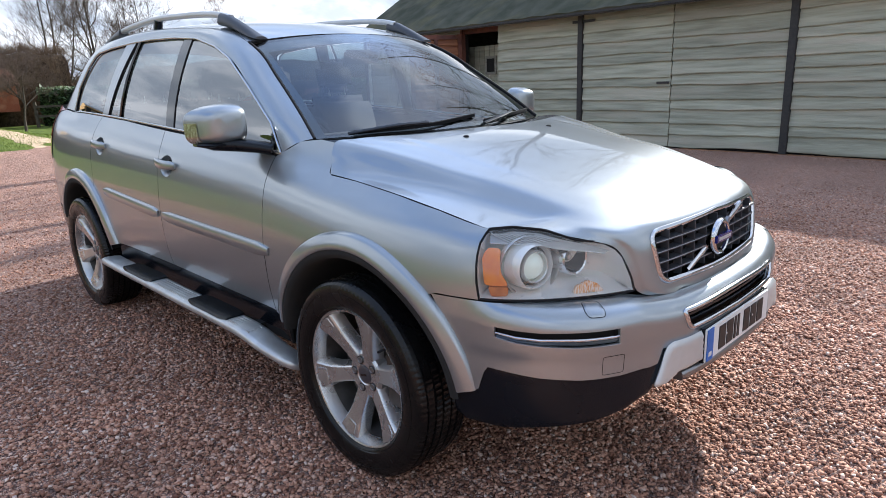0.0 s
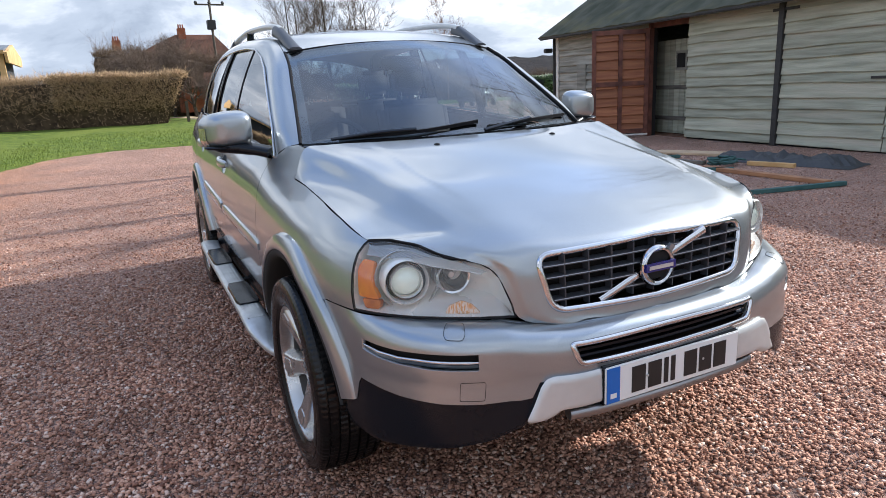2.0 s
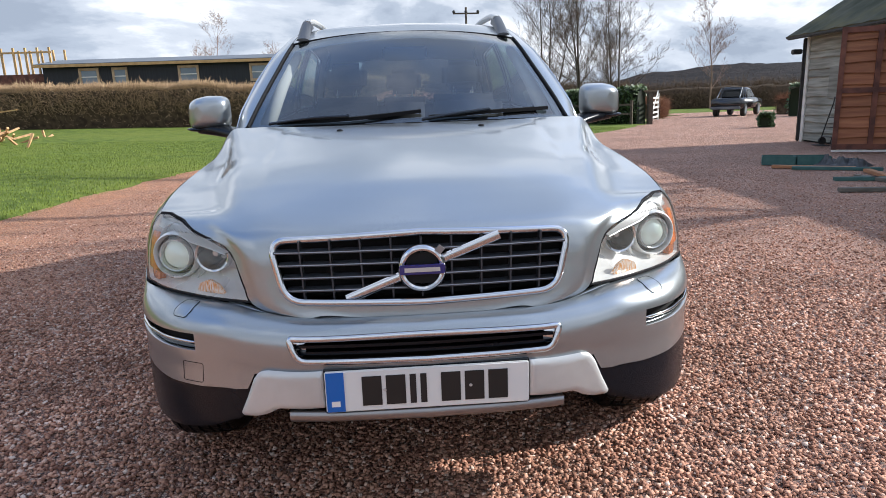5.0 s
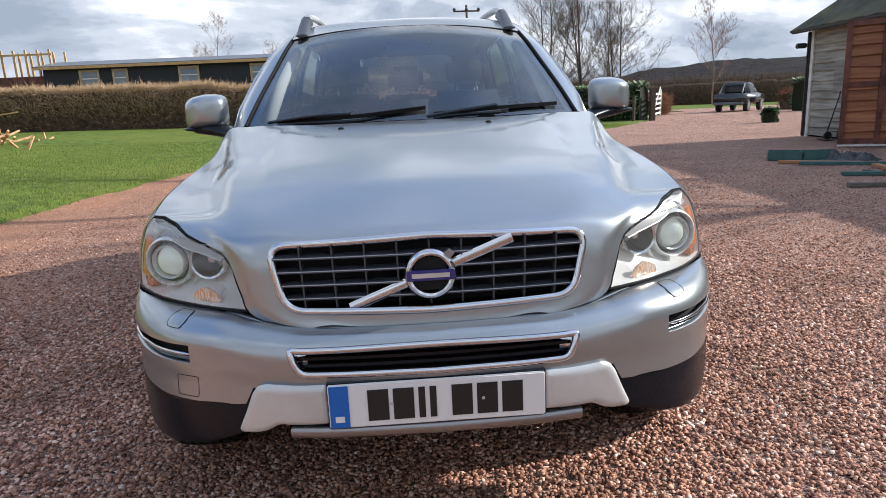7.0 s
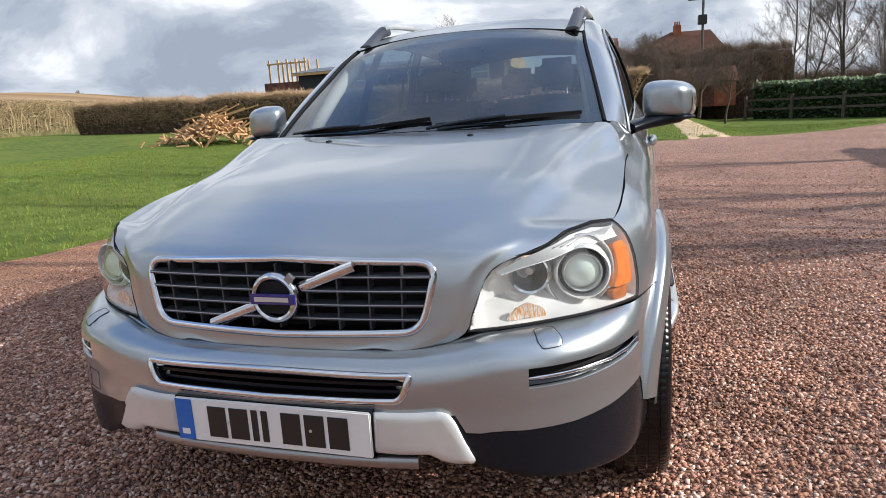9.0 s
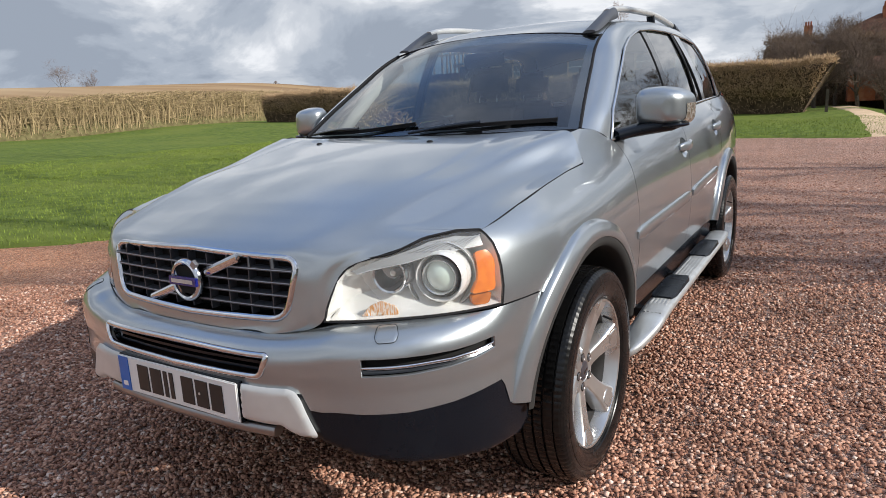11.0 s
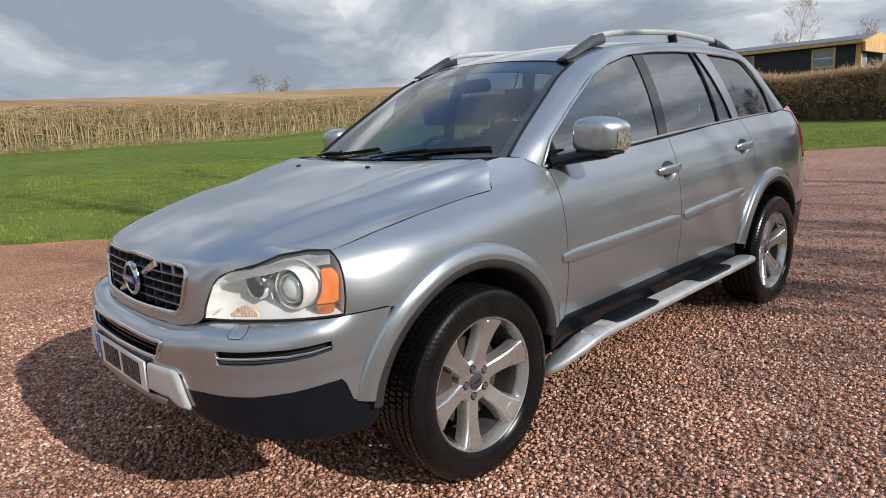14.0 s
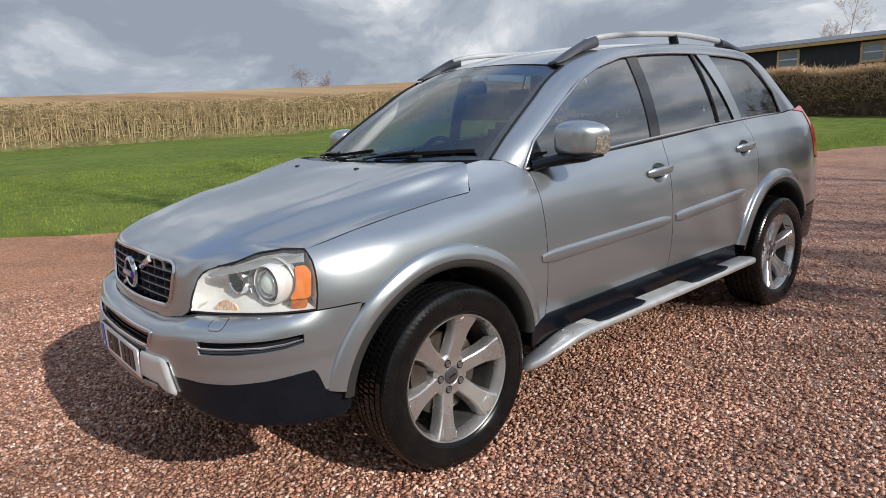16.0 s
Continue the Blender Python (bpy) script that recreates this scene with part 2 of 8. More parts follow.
M_board = material("weathered_board", (0.45, 0.455, 0.355), 0.85, second=(0.29, 0.295, 0.225), scale=3.0, stretch=(1, 0.35, 5), detail=8,
                   third=(0.46, 0.43, 0.34), third_scale=1.0, per_object=0.16, bump=0.5, bump_scale=14)
M_boardlight = material("silvered_board", (0.36, 0.355, 0.31), 0.85, second=(0.2, 0.195, 0.165), scale=3.0, stretch=(1, 0.35, 5), per_object=0.18, bump=0.5, bump_scale=14)
M_redboard = material("red_brown_board", (0.36, 0.15, 0.07), 0.75, second=(0.24, 0.085, 0.042), scale=3.0, stretch=(1, 0.4, 5), per_object=0.2, bump=0.4, bump_scale=14)
M_redframe = material("dark_red_timber", (0.19, 0.07, 0.045), 0.75, second=(0.08, 0.03, 0.022), scale=5, bump=0.3)
M_dark = material("interior_shade", (0.012, 0.012, 0.012), 0.9)
M_iron = material("black_iron", (0.02, 0.02, 0.022), 0.55, second=(0.035, 0.033, 0.03), scale=20, bump=0.2)
M_slate = material("mossy_roof_sheet", (0.1, 0.1, 0.075), 0.9, second=(0.06, 0.065, 0.045), scale=2.2, third=(0.13, 0.12, 0.07), bump=0.4, bump_scale=12)
M_kick = material("orange_timber", (0.42, 0.21, 0.1), 0.8, second=(0.3, 0.14, 0.07), scale=5, stretch=(1, 0.3, 3), bump=0.3)
M_newwood = material("new_timber", (0.62, 0.4, 0.18), 0.75, second=(0.5, 0.3, 0.12), scale=4, stretch=(1, 1, 0.4), per_object=0.12, bump=0.2)
M_log = material("cut_firewood", (0.6, 0.37, 0.18), 0.85, second=(0.4, 0.22, 0.11), scale=6, per_island=0.35, bump=0.4)
M_cabin = material("black_cladding", (0.012, 0.014, 0.018), 0.65, second=(0.02, 0.023, 0.028), scale=3, stretch=(8, 1, 0.3), bump=0.3)
M_sheet = material("grey_metal_roof", (0.15, 0.165, 0.18), 0.6, metal=0.15, second=(0.11, 0.12, 0.135), scale=1.0)
M_white = material("white_paint", (0.75, 0.74, 0.7), 0.6, second=(0.6, 0.58, 0.52), scale=6)
M_winframe = material("pale_wood_frame", (0.55, 0.4, 0.25), 0.6, second=(0.45, 0.31, 0.18), scale=6)
M_farglass = material("window_pane_far", (0.25, 0.3, 0.34), 0.08, second=(0.18, 0.22, 0.26), scale=0.8)
M_brick = material("red_brick", (0.35, 0.12, 0.065), 0.9, second=(0.27, 0.09, 0.05), scale=14, third=(0.42, 0.19, 0.11), bump=0.4)
M_tileroof = material("brown_roof_tiles", (0.17, 0.085, 0.055), 0.9, second=(0.11, 0.06, 0.045), scale=8, bump=0.5)
M_bark = material("winter_bark", (0.12, 0.1, 0.08), 0.95, second=(0.07, 0.06, 0.048), scale=10, bump=0.5)
M_twig = material("winter_twig", (0.16, 0.12, 0.095), 0.95, per_island=0.3)
M_birch = material("birch_twig", (0.3, 0.2, 0.16), 0.95, per_island=0.3)
M_hedge = material("bare_hedge_twig", (0.4, 0.28, 0.17), 0.95, per_island=0.45)
# hearts are darker than their twigs: the hedge's inner shade put into colour
M_hedgecore = material("hedge_inner_shade", (0.12, 0.085, 0.055), 1.0, second=(0.055, 0.04, 0.028), scale=5)
M_thicket = material("dark_thicket_twig", (0.15, 0.105, 0.07), 0.95, per_island=0.4)
M_tan = material("laid_hedge_stem", (0.31, 0.235, 0.13), 0.9, per_island=0.5)
M_tancore = material("dry_grass", (0.17, 0.15, 0.07), 1.0, second=(0.09, 0.075, 0.035), scale=4)
M_leaf = material("evergreen_leaf", (0.05, 0.09, 0.02), 0.55, per_island=0.5)
# near-black green paints the shade between the leaves
M_leafcore = material("evergreen_inner_shade", (0.012, 0.02, 0.007), 1.0)
M_copper = material("russet_shrub", (0.24, 0.12, 0.07), 0.9, per_island=0.4)
M_wood = material("hill_wood", (0.03, 0.025, 0.025), 1.0, second=(0.013, 0.013, 0.014), scale=0.12, detail=8, bump=1.0, bump_scale=0.3, bump_distance=2.0)
M_teal = material("teal_timber", (0.03, 0.09, 0.085), 0.7, second=(0.05, 0.12, 0.11), scale=8)
M_plank = material("grey_plank", (0.2, 0.18, 0.15), 0.85, second=(0.12, 0.11, 0.09), scale=6, stretch=(1, 0.4, 3), per_object=0.25)
M_greyplastic = material("dark_grey_sheet", (0.03, 0.032, 0.035), 0.6, second=(0.05, 0.05, 0.05), scale=6)


for dull in (M_wood, M_field, M_bark, M_twig, M_birch, M_hedge, M_hedgecore, M_thicket, M_tan, M_tancore, M_soil, M_path, M_board, M_boardlight, M_slate, M_brick, M_tileroof, M_copper):
    dull.node_tree.nodes["Principled BSDF"].inputs["Specular IOR Level"].default_value = 0.08


# ---- helpers for meshes ----
def mesh_part(name, verts, faces, mat, parent=None, label="", smooth=False):
    me = bpy.data.meshes.new(name)
    me.from_pydata([tuple(v) for v in verts], [], faces)
    me.materials.append(mat)
    if smooth:
        me.shade_smooth()
    ob = new(name, me)
    ob.parent = parent
    if label:
        tagged(ob, label)
    return ob


def part(name, bm, mat, parent=None, label="", smooth=False):
    bmesh.ops.recalc_face_normals(bm, faces=bm.faces)
    me = bpy.data.meshes.new(name)
    bm.to_mesh(me)
    bm.free()
    me.materials.append(mat)
    if smooth:
        me.shade_smooth()
    ob = new(name, me)
    ob.parent = parent
    if label:
        tagged(ob, label)
    return ob


def thing(name, label, category, group="", at=None, kind=""):
    ob = new(name)
    ob.empty_display_size = 0.2
    if at is not None:
        ob.matrix_basis = at
    return tagged(ob, label, category, group, kind)


def add_box(bm, lo, hi, m=None, bevel=0.0):
    vs = [bm.verts.new((x, y, z)) for x in (lo[0], hi[0]) for y in (lo[1], hi[1]) for z in (lo[2], hi[2])]
    fs = [bm.faces.new([vs[i] for i in f]) for f in ((0, 1, 3, 2), (4, 6, 7, 5), (0, 4, 5, 1), (2, 3, 7, 6), (0, 2, 6, 4), (1, 5, 7, 3))]
    if m is not None:
        bmesh.ops.transform(bm, matrix=m, verts=vs)
    if bevel:
        es = list({e for f in fs for e in f.edges})
        bmesh.ops.bevel(bm, geom=es, offset=bevel, segments=4 if bevel > 0.03 else 2, affect="EDGES")
    return vs


def box(name, lo, hi, mat, parent=None, label="", bevel=0.0, m=None):
    bm = bmesh.new()
    add_box(bm, lo, hi, m, bevel)
    return part(name, bm, mat, parent, label)


def tube(verts, faces, pts, radii, sides=5):
    """Adds a tapered tube along pts to the lists."""
    base = len(verts)
    k = len(pts)
    for i, p in enumerate(pts):
        d = (pts[min(i + 1, k - 1)] - pts[max(i - 1, 0)])
        d = d.normalized() if d.length > 1e-9 else Vector((0, 0, 1))
        a = d.orthogonal().normalized()
        b = d.cross(a)
        for j in range(sides):
            w = 2 * math.pi * j / sides
            verts.append(p + (a * math.cos(w) + b * math.sin(w)) * radii[i])
    for i in range(k - 1):
        for j in range(sides):
            q = (j + 1) % sides
            faces.append((base + i * sides + j, base + i * sides + q, base + (i + 1) * sides + q, base + (i + 1) * sides + j))
    faces.append(tuple(base + (k - 1) * sides + j for j in range(sides)))
    faces.append(tuple(base + j for j in reversed(range(sides))))


def in_poly(x, y, poly):
    c = False
    for i in range(len(poly)):
        (x1, y1), (x2, y2) = poly[i - 1], poly[i]
        if (y1 > y) != (y2 > y) and x < (x2 - x1) * (y - y1) / (y2 - y1) + x1:
            c = not c
    return c


def edge_dist(x, y, poly):
    best = 1e9
    for i in range(len(poly)):
        (x1, y1), (x2, y2) = poly[i - 1], poly[i]
        dx, dy = x2 - x1, y2 - y1
        t = max(0, min(1, ((x - x1) * dx + (y - y1) * dy) / (dx * dx + dy * dy + 1e-12)))
        best = min(best, math.hypot(x - x1 - t * dx, y - y1 - t * dy))
    return best


def smooth01(x):
    x = max(0.0, min(1.0, x))
    return x * x * (3 - 2 * x)


def rise(x, y):
    """Height of the land: flat round the car, rising gently to the side of the lawn."""
    bank = 0.5 * smooth01((y - 14) / 11) * smooth01((4.5 - x) / 3)
    k = 0.029 - 0.009 * smooth01((y - 10) / 14)
    dip = -0.2 * smooth01((y - 27) / 15) * smooth01((x - 9) / 5)
    return bank + dip + k * max(0.0, -x - 3.0) * smooth01((-x - 3.0) / 4) * (1.0 if x > -60 else 60 / -x)


# ---- ground ----
DRIVE = [(-9.6, -3.2), (-7.7, -1.0), (-6.9, 0.0), (-6.1, 1.0), (-5.4, 1.7), (-5.05, 3.0), (-4.95, 5.0), (-4.9, 7.5), (-4.7, 10.0), (-4.4, 12.5), (-3.9, 14.8),
         (-3.0, 16.6), (-1.6, 17.3), (0.3, 17.1), (1.9, 16.85), (2.6, 17.6), (3.45, 18.4), (5.0, 19.0), (6.4, 20.0), (8.2, 22.2), (9.9, 24.7), (11.3, 26.9),
         (12.8, 30.5), (15.5, 38), (19, 47), (32, 58), (42, 50), (30, 36), (19.5, 23), (14.5, 16.5), (14.5, -24), (-24, -24), (-22, -12)]


def drive_wobble(x, y):
    return 0.13 * noise.noise(Vector((x * 1.1, y * 1.1, 3))) + 0.07 * noise.noise(Vector((x * 4, y * 4, 7)))


def drive_side(x, y):
    """Metres inside (+) or outside (-) the edge of the gravel."""
    d = edge_dist(x, y, DRIVE)
    return (d if in_poly(x, y, DRIVE) else -d) + drive_wobble(x, y)


def axis_steps(lo, hi, fine_lo, fine_hi, fine):
    out = [fine_lo + i * fine for i in range(int((fine_hi - fine_lo) / fine) + 1)]
    a, s = out[-1], fine
    while a < hi:
        s *= 1.35
        a += s
        out.append(a)
    a, s, left = out[0], fine, []
    while a > lo:
        s *= 1.35
        a -= s
        left.append(a)
    return left[::-1] + out


def sheet(name, xs, ys, height, mat, keep=None, smooth=True):
    verts = [(x, y, height(x, y)) for y in ys for x in xs]
    w = len(xs)
    faces = []
    for j in range(len(ys) - 1):
        for i in range(w - 1):
            if keep is None or keep((xs[i] + xs[i + 1]) / 2, (ys[j] + ys[j + 1]) / 2):
                faces.append((j * w + i, j * w + i + 1, (j + 1) * w + i + 1, (j + 1) * w + i))
    return mesh_part(name, verts, faces, mat, smooth=smooth)


def ground_height(x, y):
    s = drive_side(x, y) if -30 < x < 45 and -30 < y < 50 else -5
    z = rise(x, y) + 0.035 - 0.13 * smooth01((s + 0.12) / 0.3)
    if -40 < x < 45 and -30 < y < 50:
        z += 0.025 * noise.noise(Vector((x * 0.8, y * 0.8, 1))) * (1 if s < 0.2 else 0)
    return z


ground = sheet("ground", axis_steps(-2500, 2500, -9, 12, 0.28), axis_steps(-900, 2500, -4, 24, 0.28), ground_height, M_grass)
tagged(ground, "bright green mown lawn running out to fields", "ground", kind="structure")
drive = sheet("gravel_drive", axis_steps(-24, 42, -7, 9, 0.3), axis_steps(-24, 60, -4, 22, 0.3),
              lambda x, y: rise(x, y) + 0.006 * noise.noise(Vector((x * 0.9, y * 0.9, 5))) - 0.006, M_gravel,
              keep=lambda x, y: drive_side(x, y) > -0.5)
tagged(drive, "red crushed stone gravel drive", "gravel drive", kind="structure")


def loose_stones(count):
    """Loose stones on the gravel round the car, as one mesh."""
    rng = np.random.default_rng(4)
    base = np.array([(x, y, z) for x in (-0.75, 0.75) for y in (-0.75, 0.75) for z in (-0.7, 0.7)])
    tri = np.array([(0, 1, 3), (0, 3, 2), (4, 6, 7), (4, 7, 5), (0, 4, 5), (0, 5, 1), (2, 3, 7), (2, 7, 6), (1, 5, 7), (1, 7, 3)])
    # thick round the car, thinning out into the drive
    core = rng.random(count) < 0.72
    x = np.where(core, rng.normal(0.0, 2.3, count), rng.normal(0.5, 4.2, count))
    y = np.where(core, rng.normal(-0.2, 1.9, count), rng.normal(4.5, 4.2, count))
    keep = np.array([drive_side(a, b) > 0.05 for a, b in zip(x, y)])
    x, y = x[keep], y[keep]
    count = len(x)
    size = rng.uniform(0.0042, 0.0094, count)
    n = len(base)
    v = base[None] * rng.uniform(0.6, 1.3, (count, n, 1)) * size[:, None, None]
    v = v * np.stack([rng.uniform(0.9, 1.5, count), rng.uniform(0.8, 1.1, count), rng.uniform(0.4, 0.8, count)], 1)[:, None]
    a = rng.uniform(0, 2 * np.pi, count)[:, None]
    vx, vy = v[..., 0] * np.cos(a) - v[..., 1] * np.sin(a), v[..., 0] * np.sin(a) + v[..., 1] * np.cos(a)
    t = rng.normal(0, 0.35, count)[:, None]
    vy, vz = vy * np.cos(t) - v[..., 2] * np.sin(t), vy * np.sin(t) + v[..., 2] * np.cos(t)
    co = np.stack([vx + x[:, None], vy + y[:, None], vz + size[:, None] * 0.25], -1).reshape(-1, 3)
    f = (tri[None] + (np.arange(count) * n)[:, None, None]).reshape(-1, 3)
    me = bpy.data.meshes.new("loose_gravel")
    me.vertices.add(len(co))
    me.vertices.foreach_set("co", co.ravel())
    me.loops.add(f.size)
    me.loops.foreach_set("vertex_index", f.ravel().astype(np.int32))
    me.polygons.add(len(f))
    me.polygons.foreach_set("loop_start", np.arange(0, f.size, 3, dtype=np.int32))
    me.update(calc_edges=True)
    me.materials.append(M_stone)
    return tagged(new("loose_gravel", me), "loose crushed red and pink stones on the drive", "gravel", kind="stuff")


loose_stones(185000)


def blades(name, count, region, height, mat, label, seed, keep):
    rng = random.Random(seed)
    verts, faces = [], []
    made = 0
    while made < count:
        x, y = rng.uniform(region[0], region[1]), rng.uniform(region[2], region[3])
        if not keep(x, y):
            made += 0.2
            continue
        made += 1
        z = ground_height(x, y) - 0.01
        h = height * rng.uniform(0.5, 1.25)
        a, lean = rng.uniform(0, 6.28), rng.uniform(0.1, 0.7) * h
        b = rng.uniform(0, 6.28)
        w = 0.006 + 0.003 * rng.random()
        c, s = math.cos(a) * w, math.sin(a) * w
        i = len(verts)
        verts += [(x - c, y - s, z), (x + c, y + s, z), (x + math.cos(b) * lean, y + math.sin(b) * lean, z + h)]
        faces.append((i, i + 1, i + 2))
    ob = mesh_part(name, verts, faces, mat)
    return tagged(ob, label, "grass", kind="stuff")


blades("lawn_grass", 110000, (-17, -3.2, -4, 19), 0.045, M_blade, "short bright green lawn grass", 5, lambda x, y: drive_side(x, y) < 0.05)
blades("verge_grass", 16000, (-4, 9, 15.5, 24), 0.06, M_blade, "green grass along the edge of the drive", 6, lambda x, y: -4 < drive_side(x, y) < 0.05)


# pale path across the lawn
def path_mesh():
    verts, faces = [], []
    for i in range(25):
        k = i / 24
        cx, cy = 2.8 - 1.2 * k - 0.4 * k * k, 16.9 + 15 * k
        w = 0.58 + 0.27 * (1 - k) ** 3 + 0.05 * noise.noise(Vector((k * 9, 0, 0)))
        for s in (-1, -0.5, 0, 0.5, 1):
            x, y = cx + s * w, cy
            verts.append((x, y, max(ground_height(x, y), 0.0) + 0.012 - 0.02 * abs(s) ** 4))
    for i in range(24):
        for j in range(4):
            a = i * 5 + j
            faces.append((a, a + 1, a + 6, a + 5))
    return tagged(mesh_part("garden_path", verts, faces, M_path, smooth=True), "pale sandy path across the lawn", "path", kind="structure")


path_mesh()


# rising ploughed field and wooded hill, far off
def far_land(name, az0, az1, r0, r1, top, mat, label, bumps=0.0):
    verts, faces = [], []
    na, nr = 60, 12
    for j in range(nr + 1):
        for i in range(na + 1):
            a = radians(az0 + (az1 - az0) * i / na)
            k = j / nr
            r = r0 + (r1 - r0) * k
            edge = smooth01(min(i, na - i) / na * 4 + 0.02)
            z = top(i / na) * smooth01(k) * edge
            z += bumps * noise.noise(Vector((i * 1.7, j * 0.8, 2))) * k
            verts.append((r * math.sin(a), r * math.cos(a), z - (1.0 if j == 0 else 0)))
    w = na + 1
    for j in range(nr):
        for i in range(na):
            faces.append((j * w + i, j * w + i + 1, (j + 1) * w + i + 1, (j + 1) * w + i))
    return tagged(mesh_part(name, verts, faces, mat, smooth=True), label, "hill", kind="structure")


far_land("field", -150, -18, 44, 260, lambda k: 13.6 + 1.2 * math.sin(k * 3.1), M_field, "tan ploughed field rising to the skyline")
far_land("wooded_hill", 8, 75, 160, 420, lambda k: 12 + 4 * math.sin(k * 5) + 2 * noise.noise(Vector((k * 12, 0, 0))), M_wood, "dark wooded hill on the skyline", 2.2)


# ---- trees, hedges ----
NEARER = Matrix.Translation((0.3, -2.3, 0)) @ Matrix.Scale(0.62, 4) @ Matrix.Translation((-0.3, 2.3, 0))


def bring(ob):
    """Moves a thing of the garden nearer, with its size."""
    ob.matrix_basis = NEARER @ ob.matrix_basis
    return ob


def tree(name, base, height, seed, label, bark, twig, spread=0.5, levels=4, trunk=None, lean=0.0, fork=6, leader=0):
    rng = random.Random(seed)
    tv, tf, cv, cf = [], [], [], []
    r0 = trunk or height * (0.008 if leader else 0.014)

    def grow(p, d, length, r, level):
        n = 4 if level < 3 else 2
        pts, rad = [p], [r]
        q = p.copy()
        for i in range(n):
            d = (d + Vector((rng.uniform(-1, 1), rng.uniform(-1, 1), rng.uniform(-0.6, 1))) * (0.14 if level == 0 else 0.24)).normalized()
            q = q + d * (length / n)
            pts.append(q.copy())
            rad.append(r * (1 - 0.72 * (i + 1) / n))
        tube(*((tv, tf) if level < 2 else (cv, cf)), pts, rad, 6 if level == 0 else (4 if level < 2 else 3))
        if level == levels:
            return
        k = fork + 1 if level else fork + 5
        for i in range(k):
            f = rng.uniform(0.28, 1.0) if level else rng.uniform(0.3, 1.0)
            x = f * n
            j = min(int(x), n - 1)
            s = pts[j].lerp(pts[j + 1], x - j)
            side = d.orthogonal()
            side.rotate(Matrix.Rotation(rng.uniform(0, 6.28), 3, d))
            nd = (d * (1 - spread * rng.uniform(0.7, 1.2)) + side.normalized() * spread * rng.uniform(0.8, 1.3) + Vector((0, 0, 0.22))).normalized()
            grow(s, nd, length * rng.uniform(0.42, 0.68) * (1.15 - 0.35 * f), max(rad[j] * 0.5, 0.0045), level + 1)

    def bough(p, d, length, r, level):
        """A limb that bends upwards, with finer ones along it."""
        n = 5 if level == 1 else 3
        pts, rad = [p], [r]
        for i in range(n):
            d = (d + Vector((rng.gauss(0, 0.16), rng.gauss(0, 0.16), 0.05 + rng.gauss(0, 0.1)))).normalized()
            pts.append(pts[-1] + d * (length / n))
            rad.append(max(r * (1 - 0.8 * (i + 1) / n), 0.004))
        tube(*((tv, tf) if level == 1 else (cv, cf)), pts, rad, 5 if level == 1 else 3)
        if level == levels:
            return
        for i in range({1: 9, 2: 6}.get(level, 3)):
            f = rng.uniform(0.15, 1.0)
            j = min(int(f * n), n - 1)
            q = pts[j].lerp(pts[j + 1], f * n - j)
            out = Vector((rng.gauss(0, 1), rng.gauss(0, 1), rng.gauss(0.25, 0.6))).normalized()
            bough(q, (d + out * 0.85).normalized(), length * rng.uniform(0.3, 0.55) * (1.2 - 0.5 * f), max(rad[j] * 0.5, 0.004), level + 1)

    if leader:
        for stem in range(leader):
            n, q = 9, Vector((rng.gauss(0, 0.12) * (leader - 1), rng.gauss(0, 0.12) * (leader - 1), -0.1))
            d = Vector((lean + rng.gauss(0, 0.13) * (leader > 1), rng.gauss(0, 0.05), 1)).normalized()
            tall = height * (1 if stem == 0 else rng.uniform(0.7, 0.95))
            pts, rad = [q], [r0]
            for i in range(n):
                d = (d + Vector((rng.gauss(0, 0.05), rng.gauss(0, 0.05), 0.06))).normalized()
                pts.append(pts[-1] + d * tall / n)
                rad.append(max(r0 * (1 - 0.9 * (i + 1) / n), 0.012))
            tube(tv, tf, pts, rad, 7)
            for i in range(24):
                f = rng.uniform(0.16, 0.98)
                j = min(int(f * n), n - 1)
                a = rng.uniform(0, 6.283)
                d = Vector((math.cos(a) * spread * 1.6, math.sin(a) * spread * 1.6, 0.42 + 0.45 * f)).normalized()
                bough(pts[j].lerp(pts[j + 1], f * n - j), d, tall * (0.44 - 0.3 * f) * rng.uniform(0.7, 1.2), max(rad[j] * 0.42, 0.012), 1)
    else:
        grow(Vector((0, 0, -0.1)), Vector((lean, 0, 1)).normalized(), height * 0.58, r0, 0)
    t = thing(name, label, "tree", at=Matrix.Translation((base[0], base[1], base[2] if len(base) > 2 else rise(*base[:2]))))
    mesh_part("trunk", tv, tf, bark, t)
    mesh_part("crown", cv, cf, twig, t)
    return t


